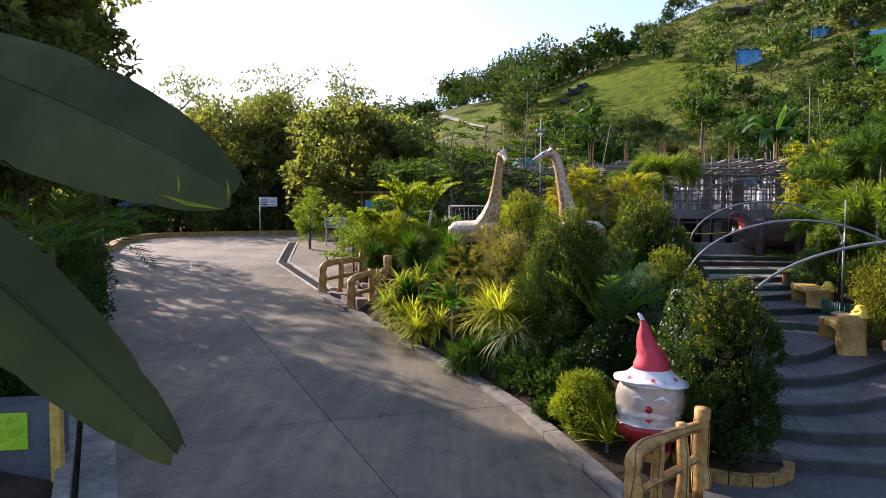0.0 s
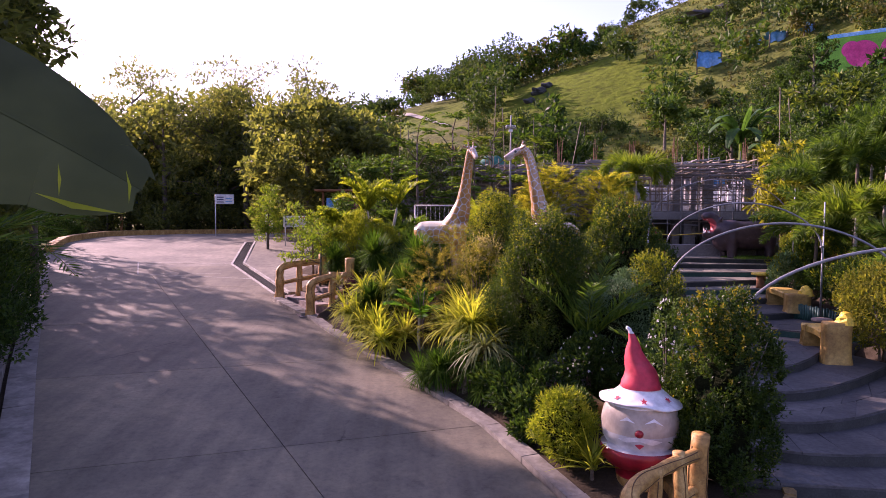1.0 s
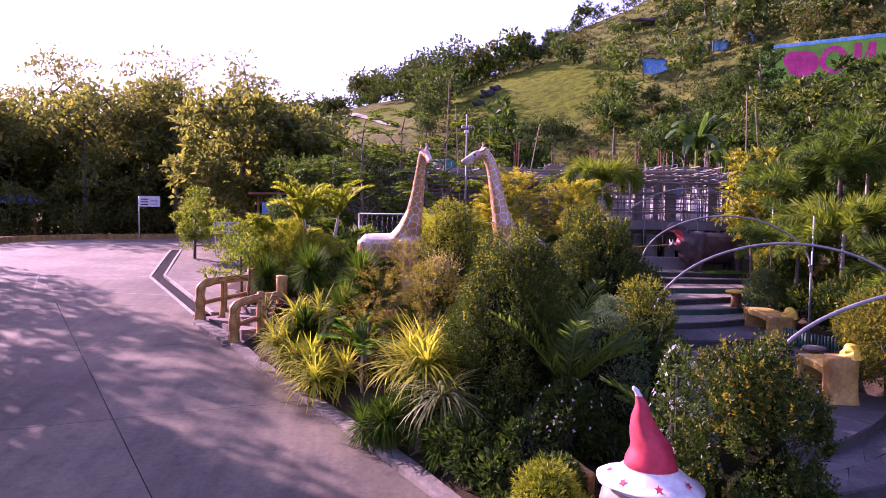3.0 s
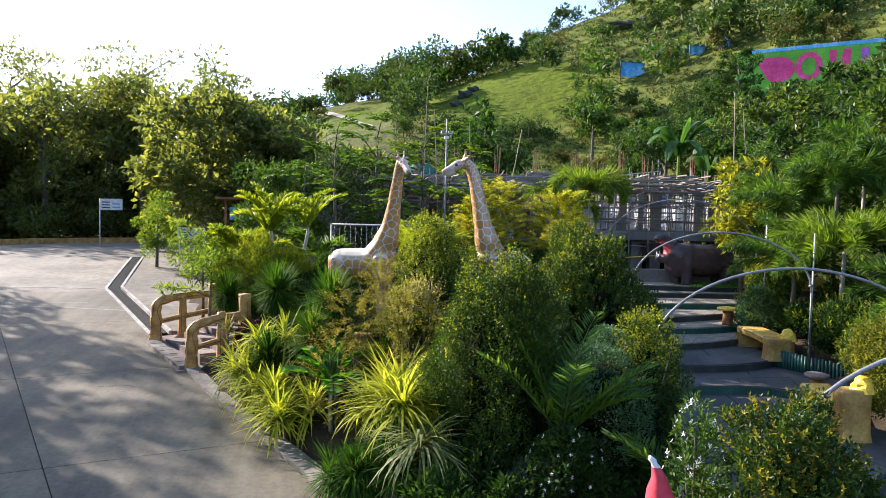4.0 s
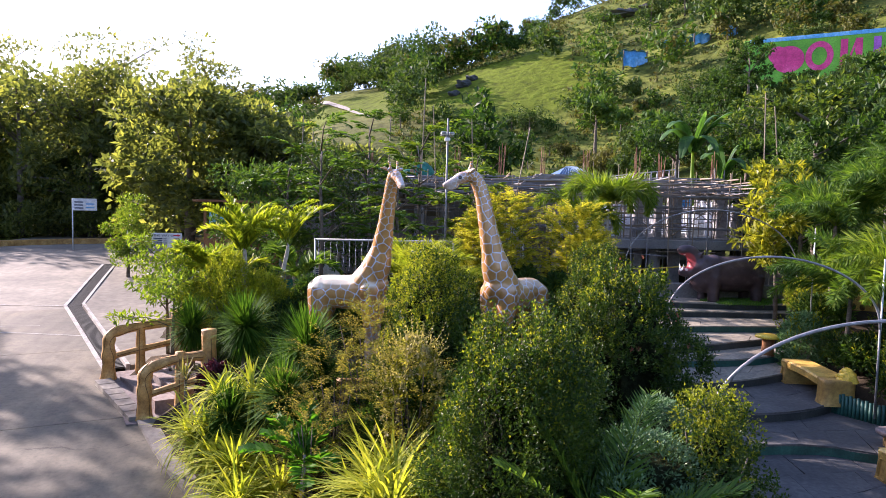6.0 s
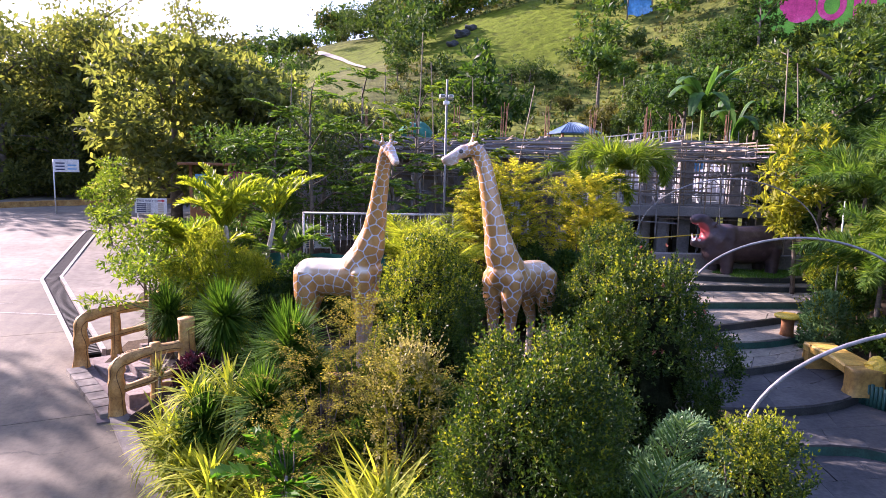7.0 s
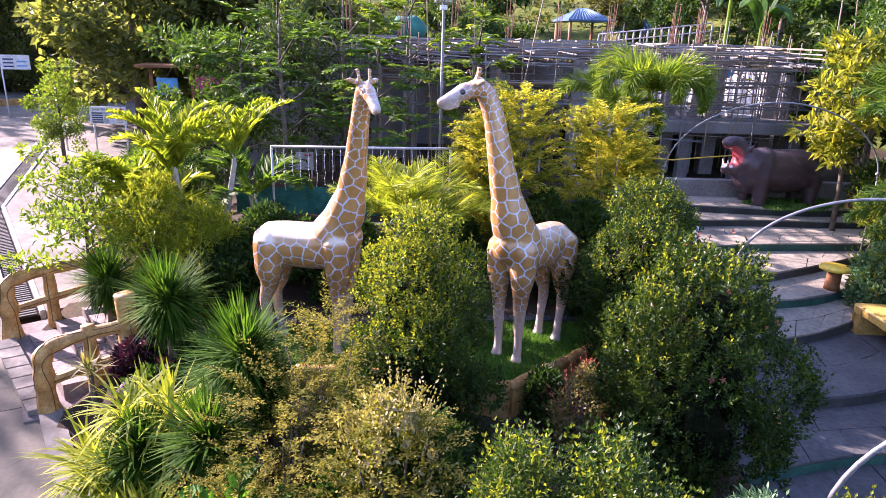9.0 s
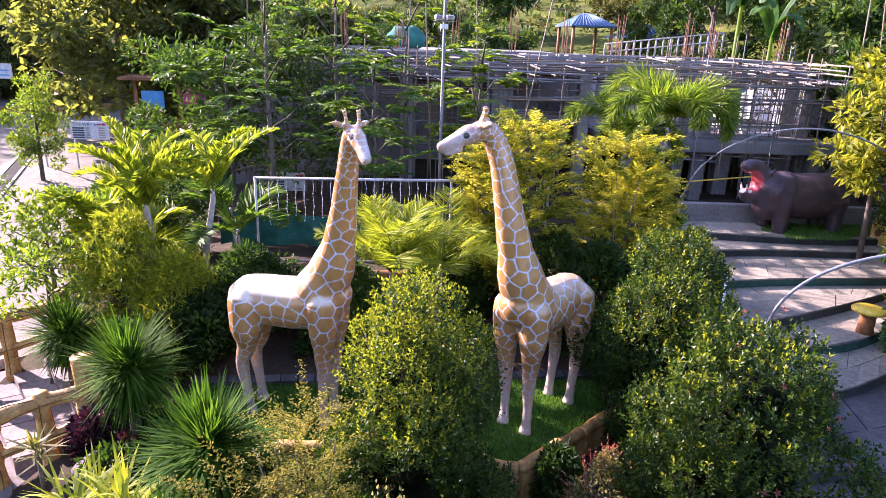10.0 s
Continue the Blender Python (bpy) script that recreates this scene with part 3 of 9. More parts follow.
def strap_data(P, az, el, L, W, droop, seg=4):
    """Arching strap leaves from P; az, el, L, W, droop are arrays."""
    n = len(P)
    rows = []
    for k in range(seg + 1):
        t = k / seg
        e = el - droop * t
        if k == 0:
            pos = P.copy()
        else:
            step = (L / seg)[:, None]
            pos = pos + step * np.stack([np.cos(e) * np.sin(az), np.cos(e) * np.cos(az), np.sin(e)], axis=1)
        side = np.stack([np.cos(az), -np.sin(az), np.zeros(n)], axis=1)
        w = (W * (0.55 + 0.9 * t if t < 0.45 else max(0.03, 1.75 * (1 - t) ** 0.75)))[:, None] * 0.5
        rows.append(pos - side * w)
        rows.append(pos + side * w)
    V = np.stack(rows, axis=1).reshape(-1, 3)
    m = 2 * (seg + 1)
    i = np.arange(n)[:, None] * m
    F = np.concatenate([i + np.array([[2 * k, 2 * k + 1, 2 * k + 3, 2 * k + 2]]) for k in range(seg)], axis=0)
    return V, F


def frond_data(base, az, el, length, droop, n, leaf, width, rng, lift=0.35, hang=0.25, bushy=False):
    """One feather palm frond: leaflets down both sides of an arching rib. Returns leaflets and the rib's path."""
    pts, p, e = [], np.array(base, float), el
    m = 14
    for k in range(m + 1):
        pts.append(p.copy())
        t = k / m
        e = el - droop * t ** 1.4
        p = p + length / m * np.array([math.cos(e) * math.sin(az), math.cos(e) * math.cos(az), math.sin(e)])
    pts = np.array(pts)
    ts = np.linspace(0.14, 1.0, n)
    ip = np.array([np.interp(ts * m, np.arange(m + 1), pts[:, i]) for i in range(3)]).T
    tang = unit(np.array([np.interp(ts * m, np.arange(m + 1), np.gradient(pts[:, i])) for i in range(3)]).T)
    side = np.array([math.cos(az), -math.sin(az), 0.0])
    out = []
    prof = np.sin(np.clip(ts * 0.93 + 0.07, 0, 1) * math.pi) ** 0.55 * 0.9 + 0.12
    for s in (-1, 1):
        d = side * s * 0.9 + tang * 0.75 + np.array([0, 0, 1.0]) * lift + rng.normal(size=(n, 3)) * 0.10
        d[:, 2] -= hang * rng.random(n)
        if bushy:
            # leaflets stand all round the rib, like a brush
            q = rng.normal(size=(n, 3))
            q -= tang * (q * tang).sum(axis=1, keepdims=True)
            d = unit(q) * 0.9 + tang * 0.8 + np.array([0, 0, -0.25])
        out.append((ip, d, leaf * prof * rng.uniform(0.85, 1.15, n), width))
    return out, pts


# ---- the ground ----
KERB_R = [(3.0, 2.0), (2.55, 5.5), (2.01, 7.76), (1.55, 9.22), (0.86, 11.11), (-0.59, 13.68), (-1.93, 15.99), (-2.62, 17.47), (-3.94, 20.05), (-6.48, 25.39), (-7.53, 31.9)]
ROAD_DIR = (-0.456, 0.89)


def road_z(x, y):
    """Height of the concrete road, a ramp that levels out at the far plaza."""
    a = 0.33 + 0.0886 * (y - 9.89) - 0.02 * (x + 2)
    k = 0.15
    return -k * np.logaddexp(-a / k, -2.5 / k)


def kerb_x(y):
    ys = [p[1] for p in KERB_R]
    xs = [p[0] for p in KERB_R]
    return np.interp(y, ys, xs)


def step01(t):
    t = np.clip(t, 0, 1)
    return t * t * (3 - 2 * t)


BED_Y = [-60, 2, 7, 8.5, 10, 12, 14, 15.7, 18, 20.5, 24, 28, 40, 60]
BED_Z = [-5.5, -0.7, -0.15, 0.05, 0.4, 0.72, 0.95, 1.3, 1.7, 2.2, 2.1, 2.3, 3.0, 3.6]


def ridge(az):
    """Tangent of the hill's height angle, by direction in degrees."""
    return np.interp(az, [-180, -110, -60, -30, -14, -4, 6, 15.4, 20, 24.2, 35, 50, 80, 120, 180], [0.05, 0.04, 0.05, 0.085, 0.12, 0.165, 0.203, 0.248, 0.275, 0.304, 0.40, 0.46, 0.4, 0.2, 0.05])


def ground_z(x, y):
    x, y = np.asarray(x, float), np.asarray(y, float)
    rz = road_z(x, y) - 0.09
    bed = np.interp(y, BED_Y, BED_Z)
    u = x - kerb_x(y)
    right = step01((u - 0.15) / 0.9)
    right = np.where(y > 22, right * (1 - step01((y - 22) / 4) * step01((1.5 - x) / 3)), right)
    z = rz * (1 - right) + bed * right
    # bank on the left of the road
    lx = -5.3 - (y - 9.83) * 0.512
    left = step01((lx - 0.2 - x) / 2.5) * step01((34 - y) / 6)
    z = z + left * 0.5
    # hollows under the stairs and the small steps
    xl = np.interp(y, [8.2, 9.6, 12, 15, 17.5, 19.2, 22.2, 25.3], [3.9, 3.9, 5.0, 5.6, 6.8, 7.8, 8.4, 8.6])
    xr = np.interp(y, [8.2, 12.8, 14, 17, 18.5, 19.8, 21.5, 22, 25.3], [8.6, 9.2, 9.6, 10.6, 11.0, 11.8, 13.6, 14.6, 14.6])
    inside = step01((x - xl) / 0.4) * step01((xr - x) / 0.4) * step01((y - 8.0) / 0.4) * step01((25.3 - y) / 0.4)
    z = z - 0.75 * inside
    inside = step01((x + 3.4 + (y - 19) * 0.3) / 0.3) * step01((-0.4 - x) / 0.4) * step01((y - 17.6) / 0.3) * step01((20.4 - y) / 0.4)
    z = z - 0.5 * inside
    # level ground under the apron
    flat = step01((u + 0.4) / 0.3) * step01((2.3 - u) / 0.5) * step01((y - 20.1) / 0.5) * step01((32.2 - y) / 1.0)
    z = z * (1 - flat) + (road_z(x, y) - 0.12) * flat
    # the hill
    r = np.hypot(x, y - 5)
    az = np.degrees(np.arctan2(x, y - 5))
    r0 = np.interp(az, [-40, -10, 5, 30, 60], [75, 62, 48, 40, 34])
    t = np.clip((r - r0) / (175 - r0), 0, 1)
    hill = ridge(az) * 175 * (0.3 * t + 0.7 * t ** 1.35)
    beyond = np.clip((r - 175) / 500, 0, 1)
    hill = hill * (1 - 0.45 * beyond)
    wob = (np.sin(x * 0.09 + 1.3) * np.cos(y * 0.07 + 0.4) * 1.6 + np.sin(x * 0.031 - y * 0.043) * 2.6) * np.clip((r - r0) / 40, 0, 1)
    return z + hill + wob


def grid_axis(fine0, fine1, step, far):
    a = list(np.arange(fine0, fine1 + 1e-6, step))
    s = step
    hi = a[-1]
    while hi < far:
        s *= 1.12
        hi += s
        a.append(hi)
    s, lo = step, a[0]
    while lo > -far:
        s *= 1.12
        lo -= s
        a.insert(0, lo)
    return np.array(a)


gx, gy = grid_axis(-18, 22, 0.5, 2500), grid_axis(-2, 50, 0.5, 2500)
XX, YY = np.meshgrid(gx, gy)
ZZ = ground_z(XX, YY)
nx, ny = len(gx), len(gy)
gi = np.arange(nx * ny).reshape(ny, nx)
gf = np.stack([gi[:-1, :-1], gi[:-1, 1:], gi[1:, 1:], gi[1:, :-1]], axis=-1).reshape(-1, 4)
ground = mesh_ob("ground", np.stack([XX, YY, ZZ], axis=-1).reshape(-1, 3), gf, [M_hill, M_soil], None, True)
cx, cy = XX[:-1, :-1].ravel(), YY[:-1, :-1].ravel()
soil = ((np.hypot(cx - 2, cy - 14) < 24) & (cy < 34)).astype(np.int32)
ground.data.polygons.foreach_set("material_index", soil)
tagged(ground, "dark garden soil rising to a grassy green hillside", "ground", kind="structure")


# ---- road, plaza, kerbs ----
TR = (0.967, 0.254)                    # direction of the cross joints
stations = [-16, -12, -8, -4, 0, 3.85, 7.9, 12, 16]


def centre(s):
    return (-1.85 + ROAD_DIR[0] * s, 10.0 + ROAD_DIR[1] * s)


def edge_right(c):
    k = 0.0
    for _ in range(400):
        x, y = c[0] + TR[0] * k, c[1] + TR[1] * k
        if x >= kerb_x(y):
            break
        k += 0.02
    return (x, y)


def edge_left(c):
    return (c[0] - TR[0] * 3.15, c[1] - TR[1] * 3.15)


road = empty("road", -1.85, 10.0, 0.3)
tagged(road, "grey concrete road laid in jointed slabs", "road", kind="structure")


def slab(a, b, c, d, parent, mat, name="slab", gap=0.007, lift=0.0, thick=0.14, origin=(-1.85, 10.0, 0.3)):
    """A cast slab between four corners, pulled in by the joint's half width."""
    q = [Vector((*p, 0)) for p in (a, b, c, d)]
    mid = sum(q, Vector()) / 4
    pts = []
    for i, p in enumerate(q):
        e1 = (q[(i + 1) % 4] - p).normalized()
        e0 = (q[i - 1] - p).normalized()
        pts.append(p + (e1 + e0) * gap)
    poly = [(p.x, p.y) for p in pts]
    top = [float(road_z(*p)) + lift for p in poly]
    v, f = prism_data(poly, [t - thick for t in top], top)
    o = Vector(origin)
    return mesh_ob(name, [p - o for p in v], f, mat, parent)


for s0, s1 in zip(stations[:-1], stations[1:]):
    c0, c1 = centre(s0), centre(s1)
    slab(edge_left(c0), c0, c1, edge_left(c1), road, M_concrete)
    r0, r1 = edge_right(c0), edge_right(c1)
    slab(c0, r0, r1, c1, road, M_concrete)
# dirt under the joints
jv, jf = [], []
for s0, s1 in zip(stations[:-1], stations[1:]):
    a, b, c, d = edge_left(centre(s0)), edge_right(centre(s0)), edge_right(centre(s1)), edge_left(centre(s1))
    o = len(jv)
    jv += [Vector((p[0] + 1.85, p[1] - 10.0, float(road_z(*p)) - 0.05 - 0.3)) for p in (a, b, c, d)]
    jf.append((o, o + 1, o + 2, o + 3))
mesh_ob("joint_filling", jv, jf, M_joint, road, label="dark dirt in the joints")

# far plaza where the road widens
pv, pf = [], []
rows_y = list(np.arange(21.5, 54.1, 0.5))
NC = 14
for y in rows_y:
    xl = -11.0 if y < 23.5 else (-5.3 - (y - 9.83) * 0.512 if y < 28 else -15.0 - (y - 28) * 0.05)
    xr = float(kerb_x(y)) if y < 31.9 else float(np.interp(y, [31.9, 32.6], [-7.5, 3.0]))
    for k in range(NC + 1):
        x = xl + (xr - xl) * k / NC
        pv.append((x, y, float(road_z(x, y)) - 0.012))
for j in range(len(rows_y) - 1):
    for k in range(NC):
        a = j * (NC + 1) + k
        pf.append((a, a + 1, a + NC + 2, a + NC + 1))
plaza = mesh_ob("plaza_paving", pv, pf, M_plaza, None, True)
tagged(plaza, "pale sunlit concrete turning area at the road's end", "paving", kind="structure")
# worn pale mortar seams of the turning area


def seam(k, pts, w):
    sv, sf = [], []
    n = 24
    for i in range(n + 1):
        t = i / n * (len(pts) - 1)
        q = min(int(t), len(pts) - 2)
        p = Vector(pts[q]).lerp(Vector(pts[q + 1]), t - q)
        d = (Vector(pts[q + 1]) - Vector(pts[q])).normalized()
        nn = Vector((-d.y, d.x)) * w * (0.6 + 0.4 * abs(math.sin(i * 2.3 + k)))
        for e in (p + nn, p - nn):
            sv.append((e.x, e.y, float(road_z(e.x, e.y)) + 0.004))
    for i in range(n):
        sf.append((2 * i, 2 * i + 1, 2 * i + 3, 2 * i + 2))
    tagged(mesh_ob("trim_%d" % k, sv, sf, M_seam), "pale worn mortar seam across the road", "seam", kind="structure")


seam(1, [(-8.9, 22.9), (-6.5, 22.67), (-5.0, 22.45)], 0.03)
seam(2, [(-9.8, 25.3), (-8.0, 25.35), (-6.5, 25.3)], 0.022)
seam(3, [(-9.8, 25.3), (-9.3, 24.0), (-8.9, 22.95)], 0.025)
seam(4, [(-8.1, 23.3), (-7.2, 23.2), (-6.3, 23.3)], 0.015)


def strip_blocks(name, line, width, lift, length, mat, label, side=1, z_extra=0.0, thick=0.3):
    """A kerb of cast blocks along a line."""
    top = empty(name, *line[0], float(road_z(*line[0])))
    o = Vector((*line[0], float(road_z(*line[0]))))
    tagged(top, label, "kerb", kind="structure")
    pts = [Vector((*p, 0)) for p in line]
    segs, acc = [], []
    total = sum((b - a).length for a, b in zip(pts, pts[1:]))
    n = max(1, int(total / length))

    def along(d):
        for a, b in zip(pts, pts[1:]):
            l = (b - a).length
            if d <= l:
                return a + (b - a) * (d / l), (b - a).normalized()
            d -= l
        return pts[-1], (pts[-1] - pts[-2]).normalized()

    for i in range(n):
        p0, d0 = along(total * i / n + 0.006)
        p1, d1 = along(total * (i + 1) / n - 0.006)
        n0, n1 = Vector((d0.y, -d0.x, 0)) * side, Vector((d1.y, -d1.x, 0)) * side
        quad = [p0, p0 + n0 * width, p1 + n1 * width, p1]
        if side < 0:
            quad = quad[::-1]
        poly = [(q.x, q.y) for q in quad]
        tz = [float(road_z(*q)) + lift + random.uniform(-0.006, 0.006) for q in poly]
        v, f = prism_data(poly, [t - thick for t in tz], tz)
        mesh_ob("kerb_block", [q - o for q in v], f, mat, top)
    return top


strip_blocks("kerb_right", KERB_R[:8], 0.26, 0.05, 1.1, M_kerb, "worn pale concrete kerb along the planting bed")
LEFT_LINE = [(-5.04 + 0.456 * 9 - 0.1, 9.83 - 0.89 * 9), (-5.14, 9.83), (-7.13, 13.66), (-13.6, 26.7)]
strip_blocks("kerb_left", LEFT_LINE, 0.42, 0.015, 1.5, M_kerb, "flush concrete gutter strip beside the road", side=-1)
LEFT2 = [(p[0] - 0.46, p[1] - 0.2) for p in LEFT_LINE]
strip_blocks("kerb_left_raised", LEFT2, 0.18, 0.13, 1.5, M_kerb, "raised concrete kerb beside the road", side=-1)
strip_blocks("kerb_far", [(-13.9, 27.4), (-14.9, 30.5), (-15.4, 36.2), (-13.0, 40.5), (-7.0, 44.0), (3.0, 45.0)], 0.3, 0.25, 1.6, M_log, "ochre kerb round the far planting", side=-1)

# dark drain with slats beside the apron
drain = empty("drain_grating", -3.94, 20.05, 1.27)
tagged(drain, "dark slatted drain grating between road and apron", "drain", kind="structure")
dl = [Vector((-3.85, 20.1, 0)), Vector((-6.40, 25.30, 0)), Vector((-7.45, 31.9, 0))]
o = Vector((-3.94, 20.05, 1.27))
slat_v, slat_f = box_data(-0.14, -0.024, -0.02, 0.14, 0.024, 0.0)
slat_me = None
bedv, bedf = [], []
for a, b in zip(dl, dl[1:]):
    d = (b - a).normalized()
    n = Vector((d.y, -d.x, 0))
    L = (b - a).length
    k = 0.05
    while k < L:
        p = a + d * k + n * 0.17
        z = float(road_z(p.x, p.y)) + 0.012
        if slat_me is None:
            so = mesh_ob("slat", slat_v, slat_f, M_riser, drain)
            slat_me = so.data
        else:
            so = new("slat", slat_me)
            so.parent = drain
        so.matrix_basis = Matrix.Translation(Vector((p.x, p.y, z)) - o) @ Matrix.Rotation(math.atan2(n.y, n.x), 4, "Z")
        k += 0.085
    q = len(bedv)
    for p in (a, a + n * 0.34, b + n * 0.34, b):
        bedv.append(Vector((p.x, p.y, float(road_z(p.x, p.y)) - 0.02)) - o)
    bedf.append((q, q + 1, q + 2, q + 3))
mesh_ob("channel", bedv, bedf, M_joint, drain, label="dark drain bottom")
for side_, w0, w1, lift_ in (("near", -0.09, -0.005, 0.02), ("far", 0.345, 0.42, 0.055)):
    for a, b in zip(dl, dl[1:]):
        d = (b - a).normalized()
        n = Vector((d.y, -d.x, 0))
        L = (b - a).length
        m = max(2, int(L / 1.4))
        for i in range(m):
            p0, p1 = a + d * (L * i / m + 0.006), a + d * (L * (i + 1) / m - 0.006)
            q = [p0 + n * w0, p0 + n * w1, p1 + n * w1, p1 + n * w0]
            top_ = [float(road_z(w.x, w.y)) + lift_ - o.z for w in q]
            v, f = prism_data([(w.x - o.x, w.y - o.y) for w in q], [t - 0.16 for t in top_], top_)
            mesh_ob("lip", v, f, M_seam, drain, label="pale concrete lip of the drain")
# pale apron behind the drain
ap = [(-3.45, 20.25), (-2.2, 20.9), (-1.9, 24.5), (-3.2, 31.5), (-7.0, 31.9), (-5.98, 25.2)]
av, af = prism_data(ap, [float(road_z(*p)) - 0.25 for p in ap], [float(road_z(*p)) + 0.045 for p in ap])
tagged(mesh_ob("apron_paving", av, af, M_plaza), "smooth pale concrete apron beside the drain", "paving", kind="structure")

# ---- the garden stairs ----
LIPS = {
    13: [(3.9, 8.75), (4.58, 8.52), (5.28, 8.40), (5.9, 8.25), (7.3, 8.1), (8.6, 8.3)],
    12: [(3.9, 9.6), (4.74, 9.29), (5.3, 9.08), (6.15, 9.02), (7.4, 9.2), (8.8, 9.8)],
    11: [(4.2, 10.35), (5.11, 10.0), (5.8, 9.9), (7.0, 10.28), (8.9, 11.4)],
    10: [(4.7, 11.2), (5.62, 10.98), (6.41, 11.0), (7.42, 11.52), (8.41, 12.2), (9.2, 12.8)],
    9: [(5.0, 11.95), (6.09, 11.95), (6.9, 12.2), (7.8, 12.95), (8.9, 14.1)],
    8: [(5.6, 14.95), (6.7, 15.04), (7.37, 15.06), (8.1, 14.92), (8.5, 14.6), (9.6, 14.0)],
    7: [(6.0, 16.3), (7.12, 16.12), (7.9, 16.05), (8.7, 16.13), (9.5, 16.42), (10.6, 17.0)],
    6: [(6.8, 17.5), (7.98, 17.53), (8.8, 17.66), (9.7, 17.97), (11.0, 18.5)],
    5: [(7.3, 18.7), (8.46, 18.62), (9.5, 18.66), (10.36, 18.92), (10.8, 19.15), (11.8, 19.8)],
    4: [(7.8, 19.2), (9.0, 19.42), (9.7, 19.6), (10.5, 19.82), (12.0, 20.3)],
    3: [(8.0, 20.75), (9.6, 20.78), (11.0, 20.66), (12.6, 20.5)],
    2: [(8.4, 22.15), (10.4, 22.05), (12.1, 21.72), (13.6, 21.5)],
    1: [(8.6, 23.2), (9.88, 22.75), (11.1, 22.35), (12.4, 22.1), (14.6, 22.0)],
}


def smooth_line(pts, n=26):
    """Catmull-Rom through the points."""
    P = [Vector((*p, 0)) for p in pts]
    P = [P[0] * 2 - P[1]] + P + [P[-1] * 2 - P[-2]]
    out = []
    m = len(P) - 3
    for k in range(n):
        u = k / (n - 1) * m
        i = min(int(u), m - 1)
        t = u - i
        a, b, c, d = P[i:i + 4]
        out.append(0.5 * ((2 * b) + (c - a) * t + (2 * a - 5 * b + 4 * c - d) * t * t + (3 * b - a - 3 * c + d) * t ** 3))
    return [(p.x, p.y) for p in out]


stairs = empty("garden_stairs", 7.0, 14.0, 1.0)
tagged(stairs, "curved grey stone garden steps with dark and teal risers", "stairs", kind="structure")
so_ = Vector((7.0, 14.0, 1.0))
curves = {k: smooth_line(v) for k, v in LIPS.items()}
curves[0] = [(8.6 + 0.24 * i, 25.2) for i in range(26)]
tile_pieces = []
for k in range(13, 0, -1):
    z = 2.2 - 0.16 * (k - 1)
    lip, back = curves[k], curves[k - 1]
    NL = len(lip)
    # the cast step
    V, F = [], []
    for i in range(NL):
        bx, by = back[i][0], back[i][1] + 0.1
        for (x, y, h) in ((lip[i][0], lip[i][1], z - 0.5), (lip[i][0], lip[i][1], z - 0.028), (bx, by, z - 0.028), (bx, by, z - 0.5)):
            V.append(Vector((x, y, h)) - so_)
    for i in range(NL - 1):
        for q in range(4):
            a, b = i * 4 + q, i * 4 + (q + 1) % 4
            F.append((a, a + 4, b + 4, b))
    F += [(0, 1, 2, 3), tuple((NL - 1) * 4 + q for q in (3, 2, 1, 0))]
    mesh_ob("step", V, F, M_stone, stairs)
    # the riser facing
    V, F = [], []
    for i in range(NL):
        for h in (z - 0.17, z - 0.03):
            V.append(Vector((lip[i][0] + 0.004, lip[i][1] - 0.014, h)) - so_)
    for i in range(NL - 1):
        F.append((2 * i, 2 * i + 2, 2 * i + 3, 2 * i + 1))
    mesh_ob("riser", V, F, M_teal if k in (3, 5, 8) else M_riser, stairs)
    # flagstones
    dep = (Vector(back[NL // 2]) - Vector(lip[NL // 2])).length
    rows = max(1, round(dep / 0.75))
    for r in range(rows):
        n = NL // 4
        for c in range(n):
            t0, t1 = r / rows, (r + 1) / rows

            def at(i, t):
                i = min(max(i, 0), NL - 1)
                i0 = int(i)
                i1 = min(i0 + 1, NL - 1)
                w = i - i0
                lx, ly = lip[i0][0] * (1 - w) + lip[i1][0] * w, lip[i0][1] * (1 - w) + lip[i1][1] * w
                bx, by = back[i0][0] * (1 - w) + back[i1][0] * w, back[i0][1] * (1 - w) + back[i1][1] * w
                return Vector((lx + (bx - lx) * t, ly + (by - ly) * t, 0))

            off = 0.5 * (r % 2)
            i0, i1 = (c + off) * (NL - 1) / n, (c + 1 + off) * (NL - 1) / n
            q = [at(i0, t0), at(i1, t0), at(i1, t1), at(i0, t1)]
            if (q[0] - q[1]).length < 0.08:
                continue
            mid = sum(q, Vector()) / 4
            g = 0.004
            poly = []
            for j, p in enumerate(q):
                e1, e0 = (q[(j + 1) % 4] - p), (q[j - 1] - p)
                poly.append(p + (e1.normalized() + e0.normalized()) * g + Vector((random.uniform(-1, 1), 0.15 * random.uniform(-1, 1), 0)) * 0.012)
            h = z + random.uniform(-0.003, 0.003)
            pz = [(p.x - so_.x, p.y - so_.y) for p in poly]
            tile_pieces.append((k, prism_data(pz, h - 0.03 - so_.z, h - so_.z)))
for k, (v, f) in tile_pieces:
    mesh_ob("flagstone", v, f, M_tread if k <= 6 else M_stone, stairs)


v, f = prism_data([(2.6, 6.6), (9.5, 5.2), (9.5, 8.6), (3.6, 9.0)], -0.4, 0.115)
tagged(mesh_ob("landing_paving", v, f, M_stone), "grey concrete landing at the foot of the stairs", "paving", kind="structure")

# ---- lawn with its edging ----
LAWN = [(3.13, 16.1), (4.0, 16.62), (4.95, 17.2), (4.95, 17.85), (2.5, 18.1), (-0.5, 18.35), (-0.7, 17.4), (0.6, 16.9), (2.0, 16.55)]
v, f = prism_data(LAWN, 0.9, 1.74)
lawn = tagged(mesh_ob("lawn", v, f, M_turf), "small raised lawn bed under the giraffes", "lawn", kind="structure")
rng = np.random.default_rng(3)


